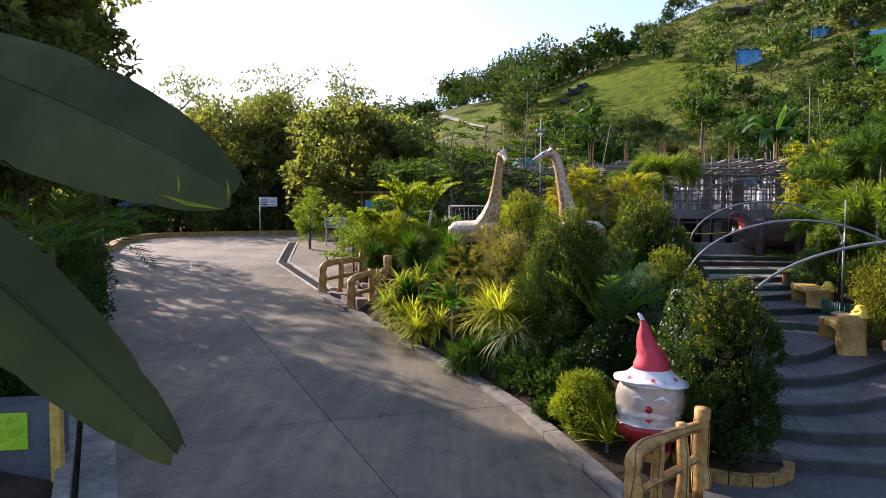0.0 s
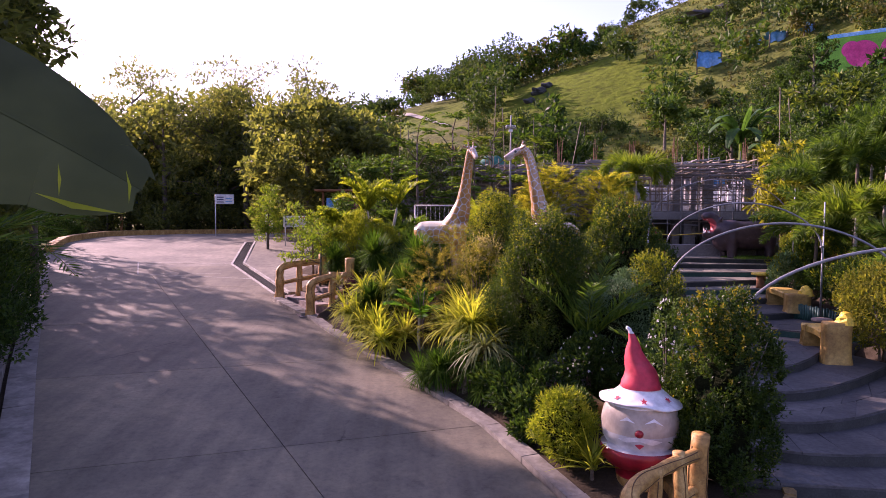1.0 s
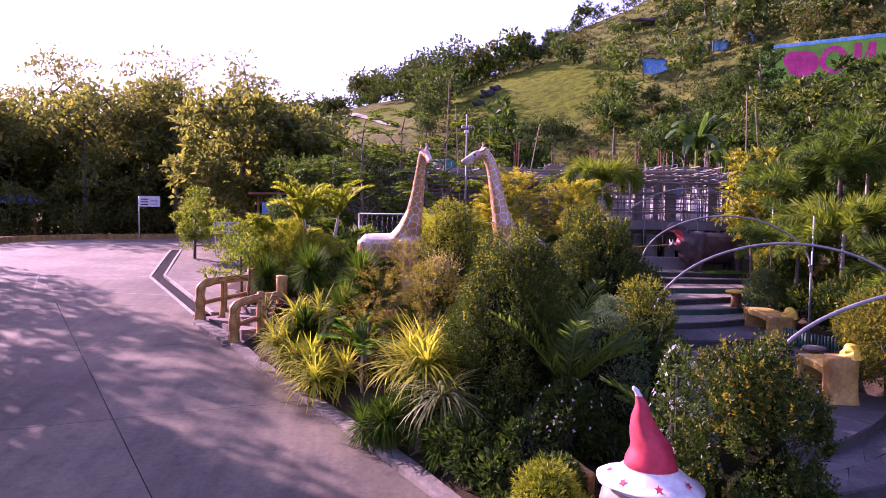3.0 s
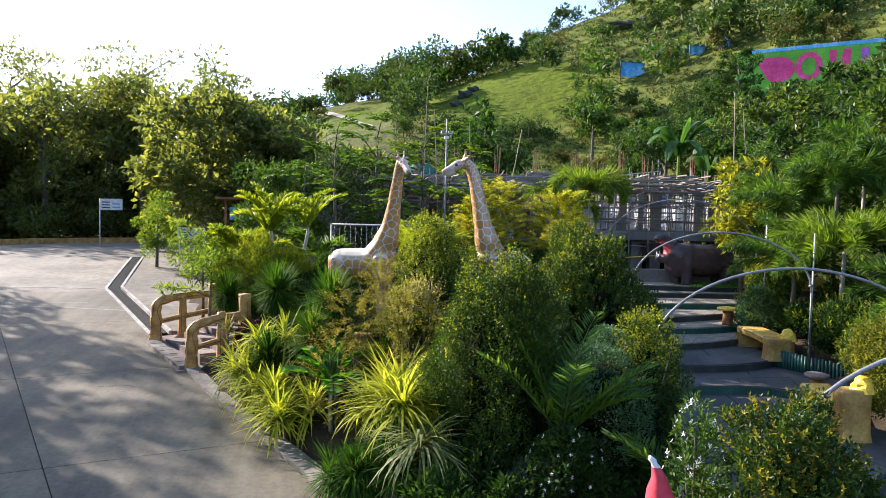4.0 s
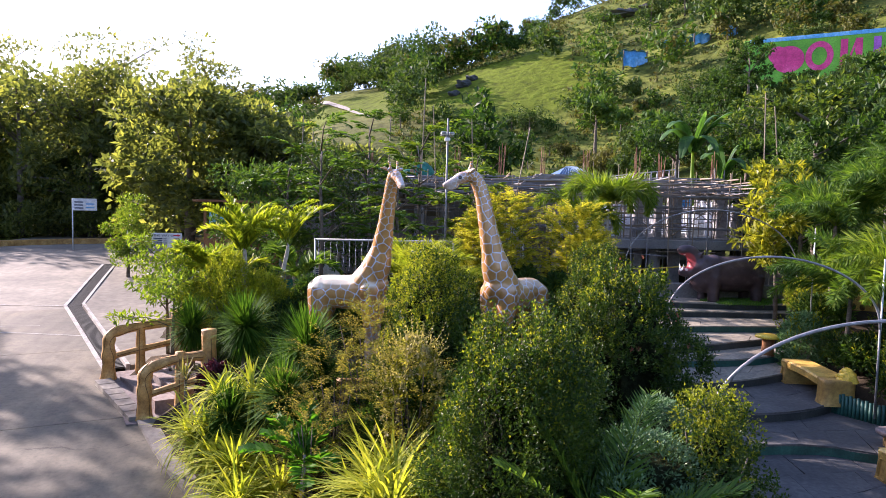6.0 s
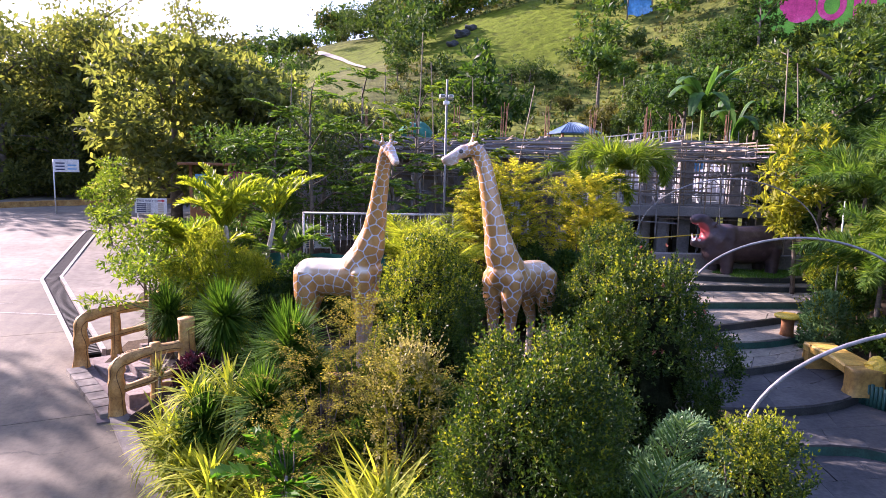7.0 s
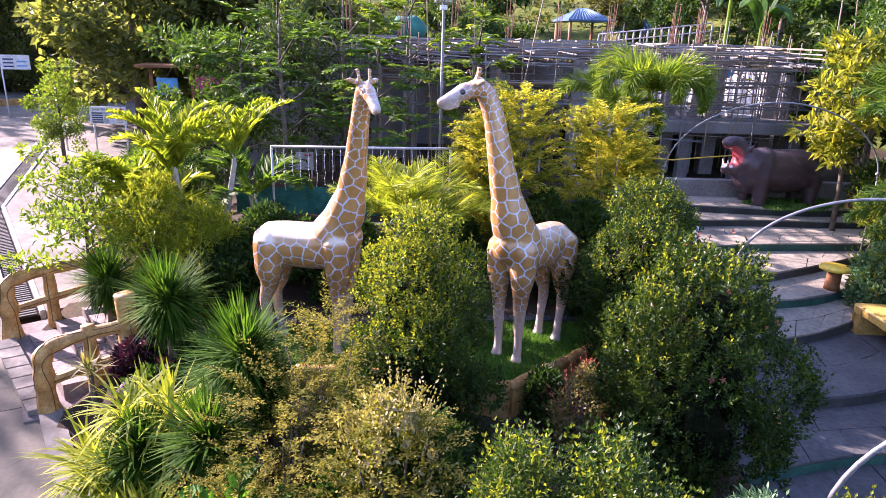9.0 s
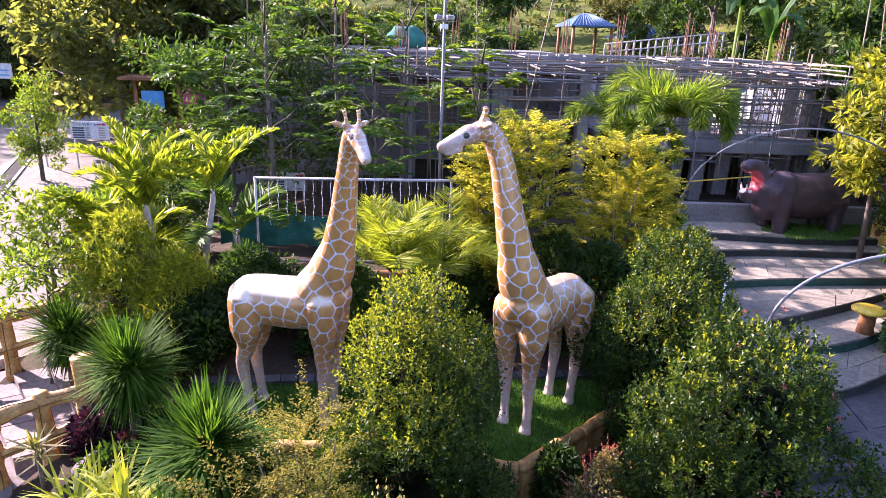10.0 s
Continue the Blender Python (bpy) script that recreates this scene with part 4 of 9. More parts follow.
def in_poly(px, py, poly):
    c = np.zeros(len(px), bool)
    j = len(poly) - 1
    for i in range(len(poly)):
        xi, yi = poly[i]
        xj, yj = poly[j]
        c ^= ((yi > py) != (yj > py)) & (px < (xj - xi) * (py - yi) / (yj - yi + 1e-9) + xi)
        j = i
    return c


gx_, gy_ = rng.uniform(-0.8, 5.0, 40000), rng.uniform(16.0, 18.4, 40000)
keep = in_poly(gx_, gy_, LAWN)
P = np.stack([gx_[keep], gy_[keep], np.full(keep.sum(), 1.735)], axis=1)
D = rng.normal(size=P.shape) * 0.45 + np.array([0, 0, 1.0])
V, F = leaf_data(P, D, rng.uniform(0.04, 0.085, len(P)), 0.012, rng)
tagged(mesh_ob("lawn_grass", V, F, L_grass), "short trimmed green lawn grass", "grass", kind="stuff")


def log_edge(name, pts, r, mat, label):
    """A moulded log edging on a low wall."""
    top = empty(name, *pts[0])
    tagged(top, label, "edging")
    o = Vector(pts[0])
    for a, b in zip(pts, pts[1:]):
        a, b = Vector(a), Vector(b)
        L = (b - a).length
        n = max(3, int(L / 0.12))
        path, rad = [], []
        for i in range(n + 1):
            t = i / n
            path.append(a + (b - a) * t + Vector((0, 0, 0.012 * math.sin(9 * t + a.x))) - o)
            rad.append(r * (1 + 0.1 * math.sin(17 * t + a.y) + random.uniform(-0.04, 0.04)))
        tube("log", path, rad, mat, top, 10)
        d = (b - a).normalized()
        nn = Vector((d.y, -d.x, 0)) * r * 0.8
        q = [a + nn, b + nn, b - nn, a - nn]
        v, f = prism_data([(p.x - o.x, p.y - o.y) for p in q], [p.z - o.z - 0.5 for p in q], [p.z - o.z for p in q])
        mesh_ob("wall", v, f, M_log, top, label="ochre painted wall face")
    return top


log_edge("log_edging", [(3.10, 16.06, 1.78), (4.0, 16.58, 1.78), (4.98, 17.18, 1.78)], 0.07, M_log, "ochre moulded log edging round the lawn")
log_edge("log_edging", [(3.10, 16.06, 1.78), (2.0, 16.5, 1.78), (0.6, 16.85, 1.78)], 0.07, M_log, "ochre moulded log edging round the lawn")
log_edge("log_edging", [(-0.6, 20.0, 2.62), (1.2, 19.85, 2.62), (3.0, 19.7, 2.6)], 0.085, M_brownwood, "red brown log wall behind the giraffes")
log_edge("log_edging", [(1.5, 12.35, 1.0), (2.05, 11.6, 0.95), (2.45, 10.95, 0.85), (2.75, 10.3, 0.75)], 0.07, M_log, "low brown log edging inside the planting bed")
edge = empty("paver_edging", -0.5, 18.4, 1.76)
tagged(edge, "row of greyish pavers behind the lawn", "edging", kind="structure")
for i in range(26):
    x = -0.5 + i * 0.22
    y = 18.42 - 0.105 * (i * 0.22)
    v, f = box_data(x + 0.5, y - 18.4 - 0.09, -0.15, x + 0.5 + 0.2, y - 18.4 + 0.09, 0.03 + 0.004 * (i % 3))
    mesh_ob("paver", v, f, M_stone, edge)


# ---- statues ----
def blob_data(c, r, seg=12, ring=8):
    V, F = [], []
    for i in range(ring + 1):
        a = math.pi * i / ring
        for k in range(seg):
            b = 2 * math.pi * k / seg
            V.append(Vector((c[0] + r[0] * math.sin(a) * math.cos(b), c[1] + r[1] * math.sin(a) * math.sin(b), c[2] + r[2] * math.cos(a))))
    for i in range(ring):
        for k in range(seg):
            k2 = (k + 1) % seg
            F.append((i * seg + k, (i + 1) * seg + k, (i + 1) * seg + k2, i * seg + k2))
    return V, F


def dense(path, radii, n=24):
    P = [Vector(p) for p in path]
    Q = [P[0] * 2 - P[1]] + P + [P[-1] * 2 - P[-2]]
    out, rr = [], []
    m = len(P) - 1
    for k in range(n):
        u = k / (n - 1) * m
        i = min(int(u), m - 1)
        t = u - i
        a, b, c, d = Q[i:i + 4]
        out.append(0.5 * ((2 * b) + (c - a) * t + (2 * a - 5 * b + 4 * c - d) * t * t + (3 * b - a - 3 * c + d) * t ** 3))
        w = t * t * (3 - 2 * t)
        rr.append(radii[i] * (1 - w) + radii[i + 1] * w)
    return out, rr


def limb(path, radii, seg=14, n=24):
    return tube_data(*dense(path, radii, n), seg)


def statue(name, items, mat, m, voxel, label, category):
    v, f = join_data(*items)
    ob = mesh_ob(name, v, f, mat, None, True)
    ob.matrix_world = m
    md = ob.modifiers.new("remesh", "REMESH")
    md.mode, md.voxel_size, md.use_smooth_shade = "VOXEL", voxel, True
    sm = ob.modifiers.new("smooth", "SMOOTH")
    sm.factor, sm.iterations = 0.5, 5
    return tagged(ob, label, category)


def paint_seams(ob):
    """Spread patch centres evenly over the hide; keep each point's distance to the nearest seam."""
    me = bpy.data.meshes.new_from_object(ob.evaluated_get(bpy.context.evaluated_depsgraph_get()))
    ob.modifiers.clear()
    ob.data = me
    n = len(me.vertices)
    P = np.empty(n * 3)
    me.vertices.foreach_get("co", P)
    P = P.reshape(n, 3)
    # patches are large on the body and neck, small on the legs and the face
    z = P[:, 2]
    size = np.interp(z, [0.0, 0.6, 1.05, 1.3, 2.2, 3.0, 3.2, 3.6], [0.06, 0.068, 0.095, 0.14, 0.135, 0.1, 0.06, 0.055])
    seeds, best = [n // 2], np.full(n, 1e9)
    while len(seeds) < 900:
        s = seeds[-1]
        best = np.minimum(best, np.linalg.norm(P - P[s], axis=1) / (0.5 * (size + size[s])))
        q = int(best.argmax())
        if best[q] < 0.95:
            break
        seeds.append(q)
    C = P[seeds].copy()
    for turn in range(4):
        near = np.empty(n, dtype=int)
        for a in range(0, n, 4000):
            near[a:a + 4000] = ((P[a:a + 4000, None] - C[None]) ** 2).sum(2).argmin(1)
        for s in range(len(C)):
            if (near == s).any():
                C[s] = P[near == s].mean(0)
    D = np.empty(n)
    for a in range(0, n, 4000):
        d = ((P[a:a + 4000, None] - C[None]) ** 2).sum(2)
        o = np.argpartition(d, 2, axis=1)[:, :2]
        r = np.arange(len(d))
        D[a:a + 4000] = np.abs(d[r, o[:, 0]] - d[r, o[:, 1]]) / (2 * np.linalg.norm(C[o[:, 0]] - C[o[:, 1]], axis=1) + 1e-6)
    # thinner seams where the patches are small
    D *= np.interp(size, [0.055, 0.14], [2.3, 1.5])
    at = me.attributes.new("seam", "FLOAT", "POINT")
    at.data.foreach_set("value", D)
    return ob


def giraffe(m, label, k=1.0):
    it = []
    it.append(limb([(-0.74, 0, 1.40), (-0.68, 0, 1.41), (-0.5, 0, 1.43), (-0.25, 0, 1.42), (0.05, 0, 1.42), (0.3, 0, 1.47), (0.52, 0, 1.54), (0.66, 0, 1.52), (0.7, 0, 1.51)], [0.05, 0.17, 0.265, 0.29, 0.3, 0.315, 0.28, 0.15, 0.05], 18))
    if k == 1.0:
        it.append(limb([(0.32, 0, 1.56), (0.5, -0.02, 1.87), (0.63, -0.09, 2.27), (0.73, -0.2, 2.7), (0.83, -0.34, 3.1), (0.91, -0.46, 3.36), (0.96, -0.52, 3.45)], [0.3, 0.25, 0.17, 0.13, 0.108, 0.1, 0.088], 16))
    else:
        it.append(limb([(0.32, 0, 1.56), (0.49, -0.01, 1.87), (0.6, -0.05, 2.27), (0.67, -0.11, 2.7), (0.715, -0.18, 3.1), (0.77, -0.24, 3.33), (0.86, -0.28, 3.44), (0.97, -0.33, 3.44)], [0.3, 0.255, 0.182, 0.148, 0.128, 0.12, 0.108, 0.098], 16))
    j0 = len(it)
    lift = 0.0 if k == 1.0 else 0.05
    it.append(limb([(0.92, -0.47, 3.44), (1.02, -0.58, 3.39 + lift * 0.4), (1.11, -0.68, 3.29 + lift), (1.19, -0.77, 3.21 + lift * 1.4), (1.225, -0.81, 3.185 + lift * 1.5)], [0.085, 0.1, 0.078, 0.06, 0.045], 14))
    it.append(limb([(1.07, -0.63, 3.25 + lift * 0.8), (1.13, -0.7, 3.18 + lift * 1.2), (1.18, -0.76, 3.15 + lift * 1.4)], [0.05, 0.045, 0.035], 10, 10))
    for s in (1, -1):
        sx, sy = 0.73 * s, 0.68 * s
        it.append(limb([(0.95 + sx * 0.07, -0.5 + sy * 0.07, 3.5), (0.92 + sx * 0.08, -0.47 + sy * 0.08, 3.62), (0.915 + sx * 0.085, -0.465 + sy * 0.085, 3.68)], [0.03, 0.026, 0.036], 8, 8))
        it.append(limb([(0.93 + sx * 0.09, -0.48 + sy * 0.09, 3.49), (0.9 + sx * 0.17, -0.45 + sy * 0.17, 3.53), (0.88 + sx * 0.25, -0.43 + sy * 0.25, 3.54)], [0.024, 0.042, 0.014], 8, 8))
        it.append(limb([(0.4, 0.1 * s, 1.72), (0.43, 0.16 * s, 1.5), (0.45, 0.18 * s, 1.22), (0.44, 0.17 * s, 0.9), (0.44, 0.165 * s, 0.66), (0.42, 0.16 * s, 0.3), (0.42, 0.16 * s, 0.12), (0.44, 0.16 * s, 0.0)], [0.08, 0.2, 0.165, 0.105, 0.08, 0.055, 0.058, 0.08], 12))
        it.append(limb([(-0.46, 0.08 * s, 1.66), (-0.48, 0.13 * s, 1.45), (-0.48, 0.17 * s, 1.16), (-0.5, 0.16 * s, 0.88), (-0.57, 0.155 * s, 0.66), (-0.53, 0.15 * s, 0.3), (-0.51, 0.15 * s, 0.12), (-0.49, 0.15 * s, 0.0)], [0.06, 0.215, 0.19, 0.11, 0.08, 0.055, 0.058, 0.08], 12))
    # the upright one has a smaller head
    if k == 1.0:
        pivot = Vector((0.94, -0.49, 3.43))
        for q in range(j0, len(it)):
            if it[q][0][0].z > 2.5:
                it[q] = ([pivot + (p - pivot) * 0.84 for p in it[q][0]], it[q][1])
    # the head parts follow the neck's bend
    for q in range(j0, len(it)):
        if it[q][0][0].z > 2.5:
            it[q] = ([p + Vector((0, 0.5 * (1 - k), 0)) for p in it[q][0]], it[q][1])
    it.append(limb([(-0.62, 0, 1.5), (-0.73, 0, 1.36), (-0.74, 0, 1.15), (-0.71, 0, 0.98)], [0.05, 0.03, 0.026, 0.035], 8, 10))
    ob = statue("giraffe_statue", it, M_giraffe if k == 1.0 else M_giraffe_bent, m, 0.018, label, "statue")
    return paint_seams(ob)


giraffe(pose(0.80, 17.55, 1.74, 0, 0, -24), "painted giraffe statue, ochre patches, back painted pale as sunlit")
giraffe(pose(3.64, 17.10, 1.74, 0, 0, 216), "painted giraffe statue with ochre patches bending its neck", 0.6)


def hippo(m):
    it = []
    it.append(limb([(-1.02, 0, 0.72), (-0.85, 0, 0.76), (-0.5, 0, 0.75), (-0.1, 0, 0.73), (0.3, 0, 0.76), (0.6, 0, 0.77), (0.8, 0, 0.85)], [0.22, 0.41, 0.49, 0.5, 0.48, 0.43, 0.33], 18))
    it.append(limb([(0.45, 0, 0.82), (0.7, 0, 0.9), (0.88, 0, 1.02), (1.0, 0, 1.14)], [0.47, 0.41, 0.32, 0.19], 16))
    it.append(limb([(0.72, 0, 0.85), (0.74, 0, 0.55), (0.6, 0, 0.3)], [0.34, 0.32, 0.2], 14))
    it.append(limb([(0.92, 0, 1.14), (1.06, 0, 1.31), (1.2, 0, 1.38), (1.33, 0, 1.36), (1.4, 0, 1.3)], [0.22, 0.185, 0.155, 0.15, 0.1], 14))
    it.append(limb([(0.84, 0, 0.89), (1.02, 0, 0.81), (1.2, 0, 0.78), (1.33, 0, 0.8), (1.4, 0, 0.83)], [0.24, 0.17, 0.13, 0.12, 0.06], 14))
    for s in (1, -1):
        it.append(limb([(1.3, 0.09 * s, 0.84), (1.34, 0.1 * s, 1.03)], [0.045, 0.025], 8, 5))
        it.append(limb([(0.9, 0.2 * s, 1.26), (0.85, 0.27 * s, 1.38)], [0.05, 0.03], 8, 5))
        it.append(limb([(0.5, 0.26 * s, 0.7), (0.52, 0.27 * s, 0.35), (0.52, 0.27 * s, 0.0)], [0.22, 0.16, 0.15], 12, 10))
        it.append(limb([(-0.72, 0.26 * s, 0.7), (-0.74, 0.28 * s, 0.35), (-0.72, 0.28 * s, 0.0)], [0.25, 0.17, 0.15], 12, 10))
    return statue("hippo_statue", it, M_hippo, m, 0.035, "dark brown hippo statue with wide open pink mouth", "statue")


hippo(pose(11.73, 22.95, 2.19, 0, 0, 178) @ Matrix.Scale(1.04, 4))

# grass strip under the hippo
_hg = np.random.default_rng(77)
_n = 5200
_a, _r = _hg.uniform(0, 2 * np.pi, _n), np.sqrt(_hg.random(_n))
_wob = 1 + 0.14 * np.sin(3 * _a + 1.0) + 0.08 * np.sin(7 * _a)
_P = np.stack([12.2 + 1.35 * _r * _wob * np.cos(_a), 22.65 + 0.6 * _r * _wob * np.sin(_a), np.full(_n, 2.185)], axis=1)
V, F = leaf_data(_P, np.array([0, 0, 1.0]) + _hg.normal(size=(_n, 3)) * 0.5, _hg.uniform(0.05, 0.11, _n), np.full(_n, 0.014), _hg)
tagged(mesh_ob("grass_strip", V, F, L_grass), "short green grass under the hippo statue", "grass", kind="stuff")


def head_bin(m):
    """Big round painted head with a pointed hat, one plain mesh."""
    V, F, MI = [], [], []
    seg = 28
    prof = [(0.26, 0.0, 5), (0.29, 0.14, 5), (0.30, 0.26, 0), (0.40, 0.30, 0), (0.475, 0.38, 0), (0.495, 0.47, 0), (0.485, 0.54, 0), (0.41, 0.555, 1), (0.46, 0.64, 1), (0.48, 0.75, 1), (0.48, 0.88, 1), (0.455, 0.99, 1),
            (0.41, 1.07, 1), (0.40, 1.09, 2), (0.475, 1.085, 2), (0.51, 1.10, 2), (0.513, 1.114, 2), (0.42, 1.135, 2), (0.34, 1.19, 2), (0.275, 1.245, 2), (0.255, 1.27, 2), (0.26, 1.275, 3), (0.24, 1.34, 3), (0.21, 1.42, 3), (0.185, 1.49, 3), (0.16, 1.56, 3), (0.13, 1.64, 3), (0.10, 1.74, 3), (0.062, 1.86, 3), (0.036, 1.95, 3), (0.026, 1.985, 2), (0.034, 2.01, 2), (0.01, 2.04, 2)]
    for i, (r, z, mi) in enumerate(prof):
        bend = max(0.0, z - 1.3) ** 1.5 * -0.27 + (0.02 * math.sin(z * 14) if z > 1.35 else 0)
        for k in range(seg):
            a = 2 * math.pi * k / seg
            brim = (-0.035 * math.cos(a) - 0.025 * math.sin(a) + 0.015 * math.sin(3 * a + 0.5) + 0.008 * math.sin(7 * a) - 0.01) * min(1.0, max(0.0, (r - 0.38) / 0.08)) if 1.084 < z < 1.16 else 0.0
            wr = 1 + (0.035 * math.sin(4 * a + z * 9) + 0.03 * math.sin(z * 31 + a) + 0.02 * math.sin(9 * a + z * 20) if mi == 3 else 0)
            V.append(Vector((r * wr * math.cos(a) + bend, r * wr * math.sin(a), z + brim)))
    for i in range(len(prof) - 1):
        for k in range(seg):
            k2 = (k + 1) % seg
            F.append((i * seg + k, i * seg + k2, (i + 1) * seg + k2, (i + 1) * seg + k))
            # pale beard low on the front side
            front = math.cos(2 * math.pi * k / seg + math.pi / 2) > 0.2
            MI.append(prof[i + 1][2] if not (prof[i + 1][2] == 1 and front and i < 9) else 4)
    F.append(tuple((len(prof) - 1) * seg + k for k in range(seg)))
    MI.append(2)
    me_items = []
    for k in range(7):
        a = -math.pi / 2 + (k - 3) * 0.9
        # five-pointed stars round the crown
        c, zc, R = a, 1.17, 0.06
        star = []
        for j in range(10):
            rr = R if j % 2 == 0 else R * 0.42
            t = math.pi / 2 + j * math.pi / 5
            off = rr * math.cos(t) / 0.5
            up = rr * math.sin(t)
            rad = 0.38 - up * 0.8 + 0.008
            star.append(Vector((rad * math.cos(c + off), rad * math.sin(c + off), zc + up * 0.55 + 0.008)))
        me_items.append(star)
    for star in me_items:
        o = len(V)
        V.extend(star)
        F.append(tuple(o + j for j in range(10)))
        MI.append(3)
    # painted brows, moustache and mouth, each a thin skin on the round face
    def painted(offs, low, high, mi):
        o = len(V)
        for q in range(15):
            w = offs[0] + (offs[-1] - offs[0]) * q / 14
            for z in (float(np.interp(w, offs, low)), float(np.interp(w, offs, high))):
                rad = float(np.interp(z, [0.56, 0.64, 0.75, 0.88, 0.99, 1.07], [0.42, 0.46, 0.48, 0.48, 0.455, 0.41])) + 0.005
                V.append(Vector((rad * math.cos(w - 1.7), rad * math.sin(w - 1.7), z)))
        for q in range(14):
            F.append((o + 2 * q, o + 2 * q + 2, o + 2 * q + 3, o + 2 * q + 1))
            MI.append(mi)

    painted([-0.55, -0.35, 0.0, 0.35, 0.6], [0.70, 0.67, 0.71, 0.66, 0.7], [0.705, 0.73, 0.765, 0.735, 0.705], 2)
    painted([-0.5, -0.32, -0.12], [0.925, 0.945, 0.925], [0.93, 0.985, 0.93], 2)
    painted([0.14, 0.38, 0.62], [0.925, 0.95, 0.9], [0.93, 0.99, 0.905], 2)
    painted([-0.1, 0.02, 0.13], [0.655, 0.6, 0.655], [0.66, 0.672, 0.66], 3)
    nv, nf = blob_data((-0.06, -0.475, 0.8), (0.055, 0.045, 0.05), 10, 6)
    o = len(V)
    V.extend(nv)
    F.extend([tuple(i + o for i in q) for q in nf])
    MI.extend([0] * len(nf))
    ob = mesh_ob("gnome_head_statue", V, F, [M_darkred, M_cream, M_hatwhite, M_red, M_beard, M_log], None, True)
    ob.data.polygons.foreach_set("material_index", np.array(MI, dtype=np.int32))
    ob.matrix_world = m
    return tagged(ob, "round painted head ornament in a tall red hat with white brim", "statue")


head_bin(pose(2.83, 9.0, 0.12, 0, 0, -14))


# ---- moulded log railings ----
def log_railing(a, b, za, zb, ha, hb, mids, label, stout=1.0):
    """Railing of moulded logs from a to b: end posts, inner posts, top and lower rails."""
    top = empty("log_railing", a[0], a[1], za)
    tagged(top, label, "railing", group="log railings")
    A, B = Vector((0, 0, 0)), Vector((b[0] - a[0], b[1] - a[1], zb - za))
    side = Vector((B.y, -B.x, 0)).normalized()

    def bent(p, bend, q, r0, r1):
        """Front post that bends over into the top rail."""
        r0, r1 = r0 * stout, r1 * stout
        ctrl = [p, p + (bend - p) * 0.5 + side * 0.02, bend - Vector((0, 0, 0.14)), bend + (q - bend).normalized() * 0.13, bend + (q - bend) * 0.5 + Vector((0, 0, 0.03)), q]
        path, rad = dense(ctrl, [r0, r0 * 0.9, r0 * 0.88, r1 * 1.05, r1 * 0.95, r1], 26)
        rad = [r * (1 + 0.07 * math.sin(i * 1.3 + p.x) + random.uniform(-0.05, 0.05)) * (1.3 if i == 0 else 1.12 if i == 1 else 1) for i, r in enumerate(rad)]
        ob = tube("bent_log", path, rad, M_log, top, 12)
        for g in range(4):
            ang = g * 1.6 + 0.4
            gp = []
            for i in range(1, 25):
                d = (path[i + 1] - path[i - 1]).normalized()
                e1 = side
                e2 = d.cross(e1).normalized()
                w = ang + 0.35 * math.sin(i * 0.5 + g)
                gp.append(path[i] + (e1 * math.cos(w) + e2 * math.sin(w)) * rad[i] * 0.99)
            tube("groove", gp, 0.006, M_grain, ob, 5)

    def log(name, p, q, r0, r1, wob=0.02):
        n = 9
        r0, r1 = r0 * stout, r1 * stout
        path, rad = [], []
        for i in range(n + 1):
            t = i / n
            w = wob * math.sin(t * 5 + p.x * 7)
            path.append(p + (q - p) * t + side * w + Vector((0, 0, w * 0.6)))
            rad.append((r0 + (r1 - r0) * t) * (1 + 0.07 * math.sin(13 * t + p.z * 5) + random.uniform(-0.03, 0.03)))
        ob = tube(name, path, rad, M_log, top, 10)
        # grooves of the moulded bark
        for g in range(3):
            ang = g * 2.1 + p.x
            perp = side if abs((q - p).normalized().z) < 0.7 else Vector((math.cos(ang), math.sin(ang), 0))
            gp = [pt + (perp * math.cos(ang) + Vector((0, 0, math.sin(ang))) if abs((q - p).normalized().z) < 0.7 else perp) * rr * 0.99 for pt, rr in zip(path[1:-1], rad[1:-1])]
            tube("groove", gp, 0.006, M_grain, ob, 5)
        return ob

    log("post", B - Vector((0, 0, 0.15)), B + Vector((0, 0, hb)), 0.14, 0.12)
    for t in mids:
        p = A + (B - A) * t
        log("post", p - Vector((0, 0, 0.1)), p + Vector((0, 0, ha + (min(hb, ha + 0.25) - ha) * t * 0.6)), 0.095, 0.08)
    ht = ha
    hb2 = min(hb, ha + 0.1)
    bent(A - Vector((0, 0, 0.12)), A + Vector((0.02, 0, ht)), B + Vector((0, 0, hb2 * 0.78)), 0.13, 0.09)
    log("lower_rail", A + Vector((0, 0, ht * 0.45)), B + Vector((0, 0, hb2 * 0.38)), 0.06, 0.065)
    return top


log_railing((-2.54, 17.6), (-1.55, 17.86), 1.03, 1.3, 0.86, 1.18, [0.55], "ochre moulded log railing beside small garden steps")
log_railing((-3.66, 19.52), (-2.5, 20.05), 1.26, 1.5, 0.86, 0.95, [0.45], "ochre moulded log railing beside small garden steps")
log_railing((1.98, 7.05), (3.15, 8.0), 0.0, 0.12, 0.9, 0.98, [0.35, 0.7], "ochre moulded log railing beside the gnome head", 0.84)

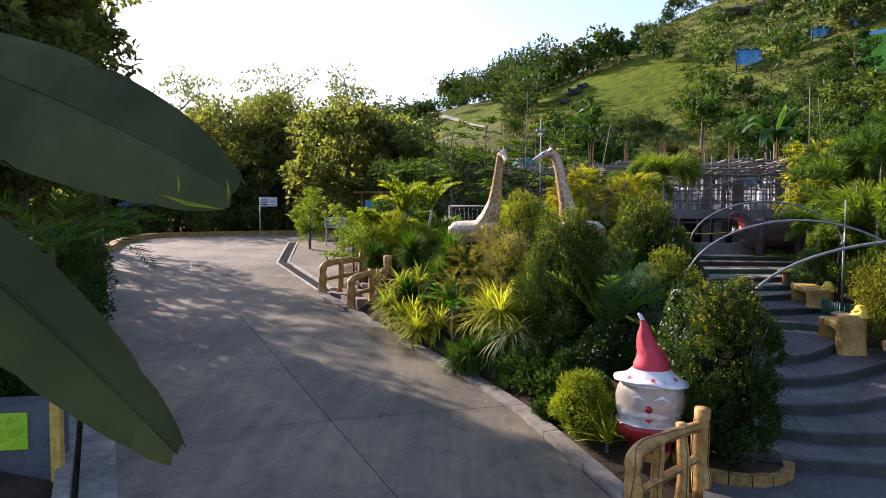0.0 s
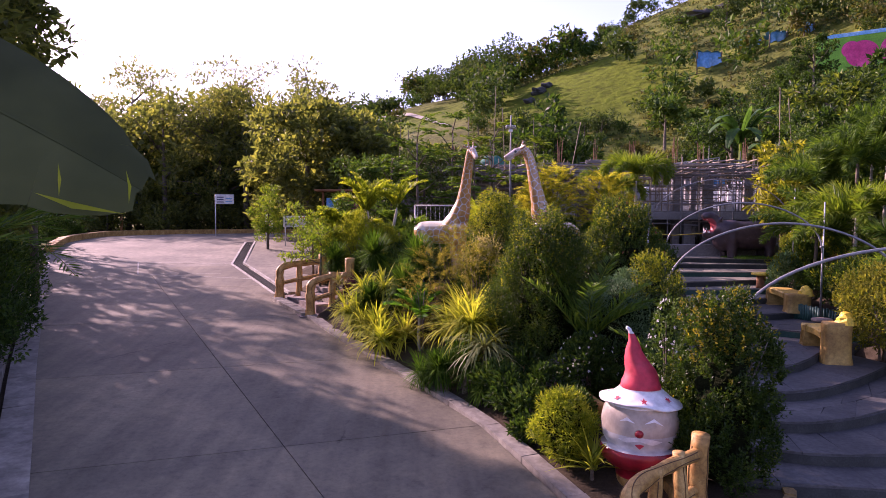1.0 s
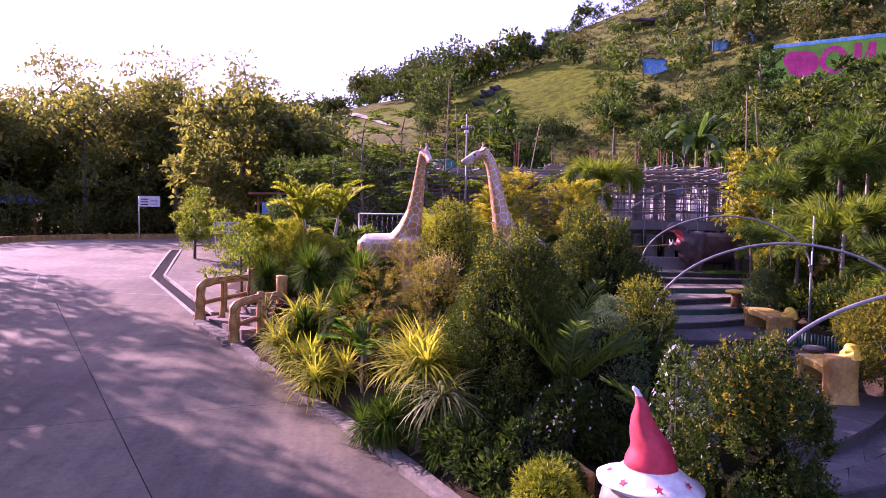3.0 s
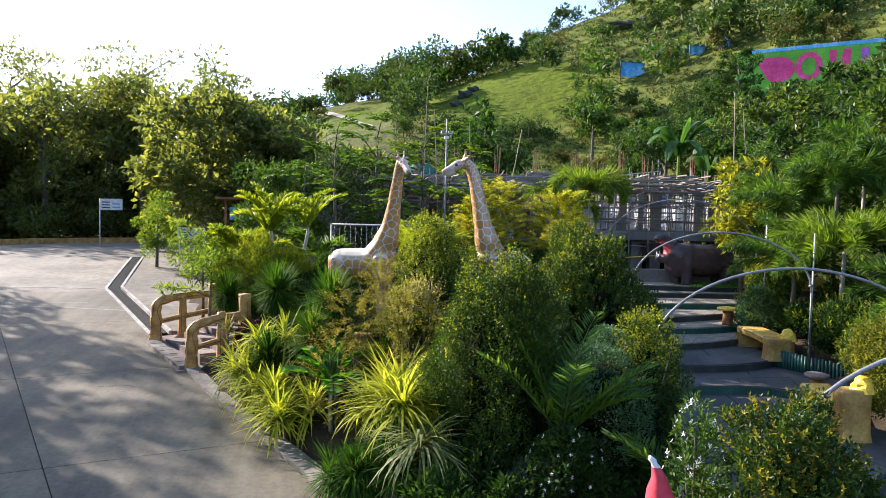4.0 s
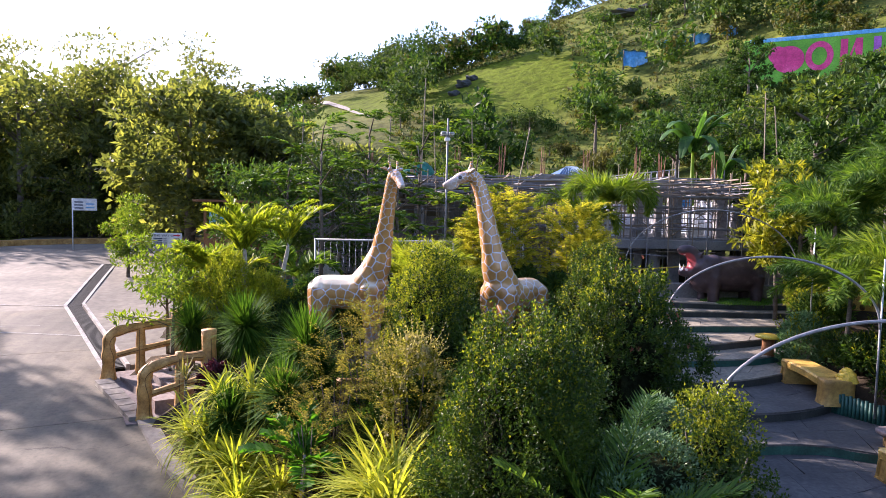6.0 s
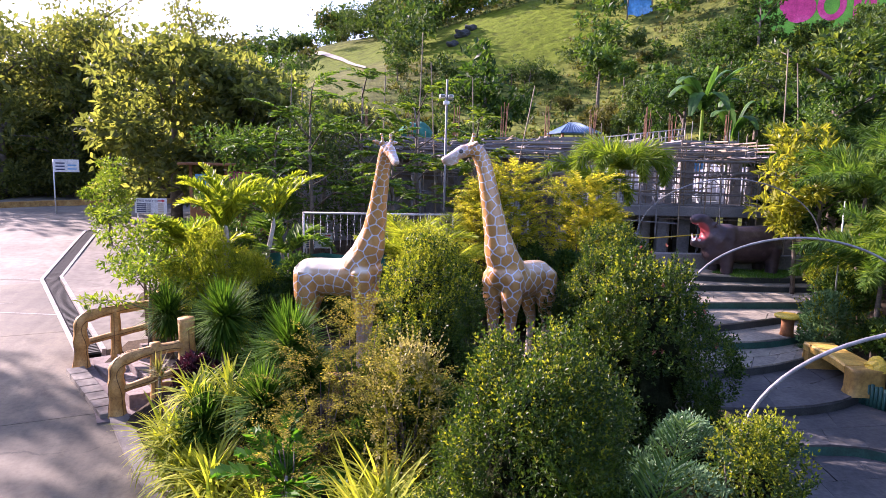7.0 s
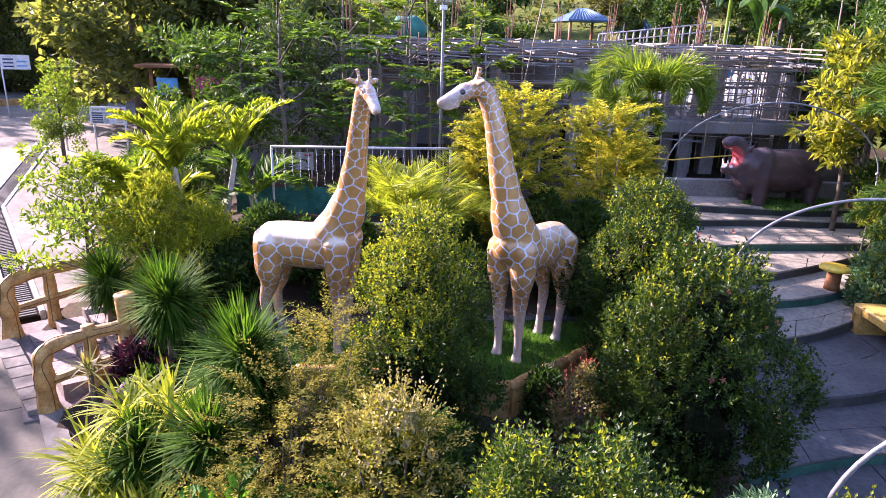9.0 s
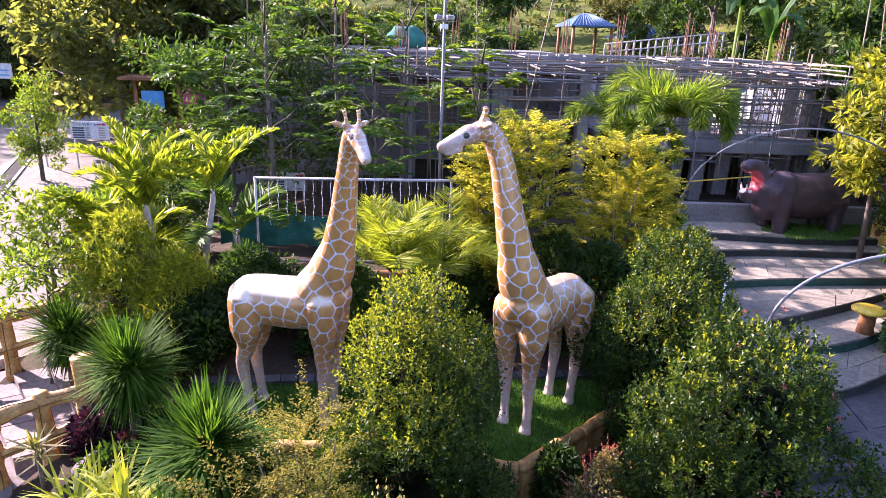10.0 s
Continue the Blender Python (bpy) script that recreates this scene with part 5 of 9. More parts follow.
small = empty("garden_steps", -2.6, 18.5, 1.1)
tagged(small, "short flight of stone steps between log railings", "steps", kind="structure")
o = Vector((-2.6, 18.5, 1.1))
dirs, alongd = Vector((0.92, 0.36, 0)), Vector((-0.52, 0.86, 0))
for i in range(3):
    p = Vector((-2.45, 17.75, 0)) + dirs * (0.05 + 0.38 * i)
    z = 1.14 + 0.14 * (i + 1)
    q = [p, p + dirs * (0.42 if i < 2 else 1.6), p + dirs * (0.42 if i < 2 else 1.6) + alongd * 2.0, p + alongd * 2.0]
    for j in range(5):
        t0, t1 = j / 5 + 0.004, (j + 1) / 5 - 0.004
        qq = [q[0] + (q[3] - q[0]) * t0, q[1] + (q[2] - q[1]) * t0, q[1] + (q[2] - q[1]) * t1, q[0] + (q[3] - q[0]) * t1]
        v, f = prism_data([(w.x - o.x, w.y - o.y) for w in qq], 0.9 - o.z, z - o.z + random.uniform(-0.004, 0.004))
        mesh_ob("tread_stone", v, f, M_paver, small)
fq = [(-2.75, 17.35), (-1.1, 17.95), (-2.3, 20.5), (-3.75, 19.85)]
v, f = prism_data([(w[0] - o.x, w[1] - o.y) for w in fq], 0.6 - o.z, [float(road_z(*w)) + 0.02 - o.z for w in fq])
mesh_ob("footing", v, f, M_paver, small)
for j in range(7):
    p = Vector((-2.62, 17.5, 0)) + alongd * (0.02 + 0.3 * j) - dirs * 0.12
    q = [p, p + dirs * 0.28, p + dirs * 0.28 + alongd * 0.27, p + alongd * 0.27]
    v, f = prism_data([(w.x - o.x, w.y - o.y) for w in q], 0.9 - o.z, [float(road_z(w.x, w.y)) + 0.09 - o.z for w in q])
    mesh_ob("edge_stone", v, f, M_kerb, small)


# ---- stone seats ----
def log_bench(a, b, za, zb, seat, width, arm, label):
    """Moulded bench: two slab legs, a thick seat between them, a stump on top."""
    d = Vector((b[0] - a[0], b[1] - a[1], 0))
    L = d.length
    d.normalize()
    n = Vector((d.y, -d.x, 0))
    top = empty("log_bench", a[0], a[1], za)
    tagged(top, label, "bench", group="log benches")
    zt = zb + seat - za

    def slab_leg(p, z0, z1, thick, w):
        bm = bmesh.new()
        bmesh.ops.create_cube(bm, size=1.0)
        for v in bm.verts:
            fl = 1.0 + (0.12 if v.co.z < 0 else -0.03)
            v.co = p + d * v.co.x * thick * fl + n * (w / 2 + v.co.y * w * fl) + Vector((0, 0, z0 + (v.co.z + 0.5) * (z1 - z0)))
        bmesh.ops.bevel(bm, geom=list(bm.edges), offset=0.03, segments=2, affect="EDGES")
        return part("leg", bm, M_bench, top)

    # tree trunk arm with a flared foot and furrowed bark
    seg, V, F = 26, [], []
    rings = [(-0.05, 1.12), (0.06, 1.06), (0.2, 1.0), (0.5, 0.98), (0.8, 0.98), (0.95, 1.0), (1.0, 0.93)]
    for h, s_ in rings:
        for k in range(seg):
            a_ = 2 * math.pi * k / seg
            cx_, cy_ = math.cos(a_), math.sin(a_)
            sq = (abs(cx_) ** 7 + abs(cy_) ** 7) ** (-1 / 7)
            fur = 1 + 0.02 * math.sin(7 * a_ + 2 * h) + 0.012 * math.sin(13 * a_ + 5 * h)
            V.append(d * cx_ * sq * 0.16 * s_ * fur + n * (width / 2 + cy_ * sq * width * 0.56 * s_ * fur) + Vector((0, 0, h * (zt + arm))))
    for i_ in range(len(rings) - 1):
        for k in range(seg):
            k2 = (k + 1) % seg
            F.append((i_ * seg + k, i_ * seg + k2, (i_ + 1) * seg + k2, (i_ + 1) * seg + k))
    F.append(tuple((len(rings) - 1) * seg + k for k in range(seg)))
    mesh_ob("trunk_arm", V, F, M_bench, top, True, "ochre trunk shaped arm with furrowed bark")
    slab_leg(d * L, zb - za, zt - 0.03, 0.2, width)
    # thick seat with a hollowed front edge
    V, F = [], []
    ns = 12
    for i_ in range(ns + 1):
        t_ = i_ / ns
        hollow = 0.06 * math.sin(math.pi * t_)
        base = d * (0.1 + (L + 0.0) * t_)
        for (w_, z_) in ((-width * 0.06 + hollow, zt - 0.15), (-width * 0.09 + hollow, zt - 0.03), (-width * 0.03 + hollow, zt), (width * 0.97, zt), (width * 1.05, zt - 0.04), (width * 1.03, zt - 0.15)):
            V.append(base + n * w_ + Vector((0, 0, z_)))
    for i_ in range(ns):
        for k in range(6):
            a_, b_ = i_ * 6 + k, i_ * 6 + (k + 1) % 6
            F.append((a_, b_, b_ + 6, a_ + 6))
    F += [tuple(range(6))[::-1], tuple(ns * 6 + k for k in range(6))]
    mesh_ob("seat", V, F, M_logtop, top, False, "yellow worn bench seat")
    v, f = limb([(d * 0.02 + n * width * 0.85 + Vector((0, 0, zt + arm - 0.04))), (d * 0.02 + n * width * 0.85 + Vector((0, 0, zt + arm + 0.05))), (d * 0.04 + n * width * 0.83 + Vector((0, 0, zt + arm + 0.15))), (d * 0.05 + n * width * 0.8 + Vector((0, 0, zt + arm + 0.2)))], [0.2, 0.17, 0.1, 0.03], 9, 8)
    v = [p * 1.0 + Vector((0.015 * math.sin(p.z * 40 + p.x * 30), 0.015 * math.cos(p.x * 35), 0)) for p in v]
    mesh_ob("stump", v, f, M_yellow, top, False, "knobbly yellow stump end")
    return top


log_bench((7.95, 12.95), (8.2, 13.95), 0.76, 0.92, 0.44, 0.44, 0.2, "ochre moulded log bench with stump arm on the steps")
log_bench((9.36, 16.5), (9.72, 17.9), 1.24, 1.24, 0.46, 0.52, -0.01, "ochre moulded log bench with yellow seat on the steps")


def mushroom_stool(x, y, z, h, r):
    top = empty("stool", x, y, z)
    tagged(top, "round yellow topped stump stool on the steps", "stool")
    v, f = tube_data([(0, 0, -0.02), (0, 0, 0.1), (0.005, 0, h * 0.6), (0, 0, h - 0.06)], [r * 0.52, r * 0.47, r * 0.45, r * 0.5], 14)
    mesh_ob("stem", v, f, M_brownwood, top, True, "bark brown stem")
    v, f = tube_data([(0, 0, h - 0.07), (0, 0, h - 0.06), (0, 0, h - 0.02), (0, 0, h)], [r * 0.8, r * 0.98, r, r * 0.9], 20)
    mesh_ob("seat", v, f, M_yellow, top, True, "yellow disc seat")


stump = tube("log_stump", [(0, 0, -0.1), (0, 0, 0.05), (0.01, 0, 0.3), (0, 0, 0.42)], [0.19, 0.165, 0.15, 0.145], M_log, None, 14)
stump.matrix_world = pose(6.15, 15.35, 1.08)
tagged(stump, "short ochre moulded log stump at the step's end", "stump")
mushroom_stool(10.12, 18.98, 1.56, 0.44, 0.27)
slabtop = empty("low_table", 9.12, 14.75, 0.9)
tagged(slabtop, "low round stone table slab behind the bench", "table")
v, f = tube_data([(0, 0, 0.36), (0, 0, 0.375), (0, 0, 0.42), (0, 0, 0.435)], [0.19, 0.215, 0.22, 0.2], 22)
mesh_ob("tabletop", v, f, M_paver, slabtop, True)
v, f = tube_data([(0, 0, -0.2), (0, 0, 0.1), (0, 0, 0.36)], [0.13, 0.11, 0.12], 12)
mesh_ob("pedestal", v, f, M_log, slabtop, True)

# ---- hoops, poles ----
def hoop(a, b, z_end, apex, za, zb, label, r=0.022):
    """A pipe bowed from post to post over the steps."""
    A, B = Vector((0, 0, 0)), Vector((b[0] - a[0], b[1] - a[1], 0))
    top = empty("arch_hoop", a[0], a[1], za)
    tagged(top, label, "arch", group="hoops over the steps")
    path = []
    for i in range(33):
        t = math.pi * i / 32
        u = 0.5 - 0.5 * math.cos(t) * (0.92 + 0.08 * abs(math.cos(t)))
        path.append(A + (B - A) * u + Vector((0, 0, z_end - za + (apex - z_end) * math.sin(t) ** 0.92)))
    tube("pipe", path, r, M_hoop, top, 8)
    tube("post", [A - Vector((0, 0, 0.1)), A + Vector((0, 0, z_end - za + 0.06))], 0.017, M_hoop, top, 8)
    tube("post", [B + Vector((0, 0, zb - za - 0.1)), B + Vector((0, 0, z_end - za + 0.06))], 0.017, M_hoop, top, 8)
    for e in (path[1], path[-2]):
        tube("clamp", [e - Vector((0.04, 0, 0)), e + Vector((0.04, 0, 0))], 0.028, M_hoop, top, 8)


HOOP = "bent galvanised pipe hoop arching over the garden steps"
hoop((4.25, 9.4), (8.9, 8.2), 1.9, 3.2, 0.3, 0.3, HOOP)
hoop((4.85, 13.15), (8.85, 11.95), 2.0, 3.46, 0.9, 0.76, HOOP)
hoop((6.4, 16.85), (9.68, 15.65), 2.75, 3.93, 1.3, 1.3, HOOP, 0.02)
hoop((7.6, 20.95), (11.6, 20.0), 3.3, 4.76, 1.9, 1.9, HOOP, 0.015)


def thin_pole(x, y, z0, z1, r, label, mat=None):
    top = tube("pole", [(0, 0, -0.1), (0, 0, (z1 - z0) * 0.5), (0.01, 0, z1 - z0)], r, mat or M_steel, None, 8)
    top.matrix_world = pose(x, y, z0)
    tagged(top, label, "pole")
    return top


thin_pole(9.72, 15.68, 1.3, 3.95, 0.016, "thin white steel pole standing in the shrubs")
thin_pole(10.75, 18.5, 2.0, 4.4, 0.016, "thin white steel pole standing in the shrubs")
thin_pole(6.15, 17.4, 1.4, 3.3, 0.02, "thin white steel pole standing in the shrubs")

# teal picket edging beside the bench
teal = empty("picket_edging", 9.0, 14.9, 1.1)
tagged(teal, "low teal concrete picket edging by the benches", "edging")
for i in range(54):
    p = Vector((9.5 + 0.016 * i + 0.0004 * i * i, 16.55 - 0.062 * i, 1.16 - 0.003 * i))
    v, f = tube_data([p - Vector((9.0, 14.9, 1.25)), p - Vector((9.0, 14.9, 0.80)) + Vector((0, 0, 0.02 * (i % 2)))], [0.034, 0.029], 7)
    mesh_ob("picket", v, f, M_teal, teal, True)

# round stone planter
planter = empty("stone_planter", 3.85, 8.7, -0.02)
planter.scale = (0.78, 0.78, 0.9)
tagged(planter, "low round planter of ochre painted stones", "planter")
for r_ in range(2):
    n = 17
    for i in range(n):
        a0, a1 = 2 * math.pi * (i + 0.5 * r_ + 0.03) / n, 2 * math.pi * (i + 0.5 * r_ + 0.97) / n
        q = [(0.82 * math.cos(a0), 0.82 * math.sin(a0)), (0.97 * math.cos(a0), 0.97 * math.sin(a0)), (1.0 * math.cos((a0 + a1) / 2), 1.0 * math.sin((a0 + a1) / 2)), (0.97 * math.cos(a1), 0.97 * math.sin(a1)), (0.82 * math.cos(a1), 0.82 * math.sin(a1))]
        v, f = prism_data(q, -0.05 + 0.17 * r_, 0.115 + 0.17 * r_ + random.uniform(-0.02, 0.02))
        mesh_ob("stone", v, f, M_planter, planter)
v, f = tube_data([(0, 0, -0.05), (0, 0, 0.24)], 0.84, 24)
mesh_ob("planter_soil", v, f, M_soil, planter)

# ---- fence with hanging light strings ----
fence = empty("light_fence", 0.2, 20.85, 2.2)
tagged(fence, "white pipe fence hung with strings of small lights", "fence")
fa, fb = Vector((0, 0, 0)), Vector((4.6, -0.55, 0))
tube("top_rail", [fa + Vector((0, 0, 1.7)), (fa + fb) / 2 + Vector((0, 0, 1.7)), fb + Vector((0, 0, 1.72))], 0.022, M_fence, fence)
tube("lower_rail", [fa + Vector((0, 0, 0.35)), fb + Vector((0, 0, 0.35))], 0.02, M_fence, fence)
for t in (0, 0.33, 0.66, 1.0):
    p = fa + (fb - fa) * t
    tube("post", [p - Vector((0, 0, 0.1)), p + Vector((0, 0, 1.72))], 0.02, M_fence, fence)
for i in range(34):
    p = fa + (fb - fa) * ((i + 0.5) / 34) + Vector((0, -0.03, 1.68))
    ln = 0.4 + 0.32 * abs(math.sin(i * 1.7))
    pts = [p + Vector((0.008 * math.sin(j * 2.1 + i), 0.006, -ln * j / 6)) for j in range(7)]
    st = tube("light_string", pts, 0.003, M_white, fence, 5)
    bv, bf = [], []
    for j in range(1, 7):
        v, f = blob_data(pts[j], (0.008, 0.008, 0.012), 6, 4)
        oo = len(bv)
        bv.extend(v)
        bf.extend([tuple(k + oo for k in q) for q in f])
    tagged(mesh_ob("bulb_chain", bv, bf, M_hatwhite, st), kind="stuff")
# ---- unfinished building with scaffolding ----
bld = empty("unfinished_building", 4.0, 26.8, 2.2)
tagged(bld, "unfinished grey concrete building behind the garden", "building")
bo = Vector((4.0, 26.8, 2.2))
BDIR = Vector((0.98, -0.19, 0))


def bx(name, u0, u1, w0, w1, z0, z1, mat, parent=bld, label="", b=0.02):
    """A block of the building: u along the front, w to the back, z heights."""
    ob = bevel_box(name, u0, w0, z0 - bo.z, u1, w1, z1 - bo.z, mat, parent, b, label)
    ob.matrix_basis = Matrix.Rotation(math.atan2(BDIR.y, BDIR.x), 4, "Z")
    return ob


bx("beam", 4.4, 10.9, 0, 0.45, 3.5, 3.8, M_grey)
bx("back_wall", -3.4, 4.2, 3.8, 3.95, 1.9, 5.2, M_plaster)
bx("back_wall", 4.6, 10.8, 6.0, 6.15, 3.86, 5.0, M_plaster)
bx("slab", 4.4, 10.9, 0.45, 9, 3.7, 3.85, M_grey)
bx("slab", -3.2, 4.3, 1.2, 12, 5.55, 5.72, M_grey)
bx("beam", -1.0, 10.9, 1.0, 1.3, 5.3, 5.55, M_grey)
for u, wd in ((-0.8, 0.32), (1.6, 0.32), (3.9, 0.32), (6.6, 0.3), (7.32, 0.2), (7.78, 0.4), (9.36, 0.34), (9.95, 0.2), (10.5, 0.32)):
    bx("column", u, u + wd, 1.0, 1.2 + wd * 0.5, 1.8, 5.5, M_column)
for u in (0.4, 2.8, 5.2, 7.9, 10.0):
    bx("column", u, u + 0.3, 4.5, 4.8, 1.8, 5.55, M_grey)
for u in (5.0, 6.9, 8.4, 9.9):
    bx("column", u, u + 0.3, 0.3, 0.6, 1.8, 3.5, M_grey)
bx("back_wall", -4.0, 11.5, 8.5, 8.7, 1.8, 4.4, M_grey)
bx("low_wall", -5.5, -0.4, 1.6, 1.8, 1.8, 4.45, M_grey)
bx("low_wall", 3.6, 10.8, -1.9, -1.7, 1.9, 2.62, M_grey)
bal = empty("balustrade", 11.6, 33.6, 5.72)
tagged(bal, "white concrete balustrade climbing behind the building", "balustrade")
bd_, up_ = Vector((3.9, -1.2, 0.5)), Vector((0, 0, 1))
for h in (0.08, 0.36):
    tube("rail", [up_ * h, bd_ * 0.5 + up_ * h, bd_ + up_ * h], 0.022, M_plaster, bal, 8)
for i in range(17):
    p = bd_ * (i / 16)
    tube("baluster", [p - up_ * 0.3, p + up_ * 0.18, p + up_ * 0.36], [0.025, 0.035, 0.02], M_plaster, bal, 7)
for i in range(44):
    u, w = random.uniform(4.8, 10.6), random.uniform(1.2, 5.2)
    bx("panel", u, u + random.uniform(0.2, 0.7), w, w + 0.04, 3.86, 3.86 + random.uniform(0.25, 1.0), M_debris, b=0.0)

for i in range(26):
    u, w = random.uniform(4.7, 10.0), random.uniform(0.5, 5.0)
    bx("sheet", u, u + random.uniform(0.4, 1.0), w, w + random.uniform(0.3, 0.8), 3.86, 3.88 + random.uniform(0.0, 0.12), M_debris, b=0.0)

scaf = empty("scaffolding", 4.0, 26.8, 2.2)
tagged(scaf, "bamboo and pipe scaffolding round the unfinished building", "scaffolding")


def spole(p, q, r, mat_pick):
    """A scaffold pole between two points of the building's own axes."""
    p, q = Vector(p), Vector(q)
    if mat_pick not in spole_meshes:
        v, f = tube_data([(0, 0, 0), (0.004, 0, 0.5), (0, 0, 1)], [1.0, 0.92, 0.85], 6)
        ob = mesh_ob("scaffold_pole", v, f, spole_mats[mat_pick], scaf, True)
        spole_meshes[mat_pick] = ob.data
    else:
        ob = new("scaffold_pole", spole_meshes[mat_pick])
        ob.parent = scaf
    d = q - p
    rot = d.to_track_quat("Z", "Y").to_matrix().to_4x4()
    ob.matrix_basis = Matrix.Rotation(math.atan2(BDIR.y, BDIR.x), 4, "Z") @ Matrix.Translation(p - Vector((0, 0, bo.z))) @ rot @ Matrix.Diagonal((r, r, d.length, 1))


spole_meshes, spole_mats = {}, [M_darkwood, M_pipe, M_rust]
rs = random.Random(5)
for i in range(62):
    u = -3.4 + i * 0.234 + rs.uniform(-0.1, 0.1)
    w = rs.choice([-0.25, 0.7, 1.9])
    spole((u, w, rs.uniform(1.9, 3.6) if u > 4 else 2.0), (u + rs.uniform(-0.12, 0.12), w, rs.uniform(5.2, 5.9)), rs.uniform(0.014, 0.026), rs.choice([0, 0, 1]))
for i in range(84):
    z = rs.choice([4.2, 4.65, 4.9, 5.2, 5.35, 5.45, 5.6]) + rs.uniform(-0.06, 0.06)
    u = rs.uniform(-3.5, 7.5)
    w = rs.uniform(-0.4, 2.2)
    spole((u, w, z), (u + rs.uniform(2.0, 4.2), w + rs.uniform(-0.2, 0.2), z + rs.uniform(-0.12, 0.12)), rs.uniform(0.015, 0.028), rs.choice([0, 1, 1]))
for i in range(60):
    u, z = rs.uniform(-3.0, 10.5), rs.choice([5.3, 5.5, 5.75])
    spole((u, -0.9, z + rs.uniform(-0.05, 0.05)), (u + rs.uniform(-0.25, 0.25), rs.uniform(1.5, 3.0), z + rs.uniform(-0.05, 0.05)), rs.uniform(0.015, 0.028), rs.choice([0, 1]))
for i in range(40):
    u = rs.uniform(4.5, 10.8)
    w = rs.uniform(0.2, 3.0)
    spole((u, w, rs.uniform(3.8, 4.6)), (u + rs.uniform(-1.2, 1.2), w + rs.uniform(-0.3, 0.3), rs.uniform(4.4, 5.6)), 0.016, rs.choice([0, 1]))
for i in range(46):
    u, w = rs.uniform(4.5, 10.9), rs.choice([0.1, 0.5, 1.4, 2.6])
    spole((u, w, 3.86), (u + rs.uniform(-0.05, 0.05), w, rs.uniform(5.4, 6.4)), rs.uniform(0.012, 0.02), rs.choice([0, 0, 1]))
for i in range(26):
    z, u, w = rs.choice([4.15, 4.5, 4.85, 5.15]), rs.uniform(4.2, 8.0), rs.choice([0.1, 0.5, 1.4])
    spole((u, w - 0.05, z), (u + rs.uniform(1.8, 3.4), w - 0.05, z + rs.uniform(-0.05, 0.05)), 0.016, 1)
for c in range(9):
    u, w = -2.6 + c * 1.55, rs.uniform(1.2, 4.0)
    for j in range(6):
        spole((u + 0.07 * (j % 3), w + 0.1 * (j // 3), 5.6), (u + 0.07 * (j % 3) + rs.uniform(-0.08, 0.08), w + 0.1 * (j // 3), 6.5 + rs.uniform(0, 0.45)), 0.012, 2)
for (u, z0, z1, lean) in ((-0.6, 2.2, 8.6, 0.15), (0.1, 2.2, 7.8, -0.3), (1.9, 2.3, 7.2, 0.9), (1.2, 2.3, 7.4, -0.2), (-1.6, 2.3, 7.6, 0.1), (-4.3, 2.3, 7.4, 0.1), (-3.9, 2.3, 7.0, 0.0), (9.9, 5.0, 8.4, 0.1), (10.4, 5.0, 8.0, -0.1)):
    spole((u, -1.0, z0), (u + lean, -0.6, z1), 0.019, 0)
for i in range(80):
    u, z = rs.uniform(-3.4, 10.8), rs.choice([5.18, 5.3, 5.42, 5.52, 5.62])
    spole((u, rs.uniform(-0.9, 0.2), z + rs.uniform(-0.04, 0.04)), (u + rs.uniform(-0.5, 0.5), rs.uniform(0.6, 2.4), z + rs.uniform(-0.06, 0.06)), rs.uniform(0.012, 0.022), rs.choice([0, 1, 1, 1]))
for i in range(70):
    u, z = rs.uniform(-3.4, 9.5), rs.choice([3.4, 4.1, 4.75, 5.1])
    spole((u, rs.uniform(-0.3, 1.4), z + rs.uniform(-0.06, 0.06)), (u + rs.uniform(0.9, 2.4), rs.uniform(-0.3, 1.4), z + rs.uniform(-0.12, 0.12)), rs.uniform(0.011, 0.02), rs.choice([0, 1, 1]))
for i in range(46):
    u, z = rs.uniform(-3.6, 7.6), rs.choice([5.2, 5.4, 5.58, 5.7])
    w = rs.uniform(-0.9, 1.6)
    spole((u, w, z), (u + rs.uniform(2.2, 3.6), w + rs.uniform(-0.15, 0.15), z + rs.uniform(-0.06, 0.06)), rs.uniform(0.016, 0.03), rs.choice([1, 1, 1, 0]))
for i in range(16):
    u, w = rs.uniform(-3.0, 9.0), rs.uniform(-0.5, 3.5)
    bx("plank", u, u + rs.uniform(1.2, 2.2), w, w + rs.uniform(0.1, 0.2), 5.74, 5.74 + rs.uniform(0.03, 0.06), M_grey, scaf, b=0.0)
for i in range(22):
    u, w = rs.uniform(-3.2, 4.2), rs.uniform(1.9, 3.6)
    z = rs.uniform(2.6, 4.4)
    bx("panel", u, u + rs.uniform(0.4, 0.9), w, w + 0.05, z, z + rs.uniform(0.5, 1.1), rs.choice([M_darkwood, M_debris, M_grey]), bld, b=0.0)
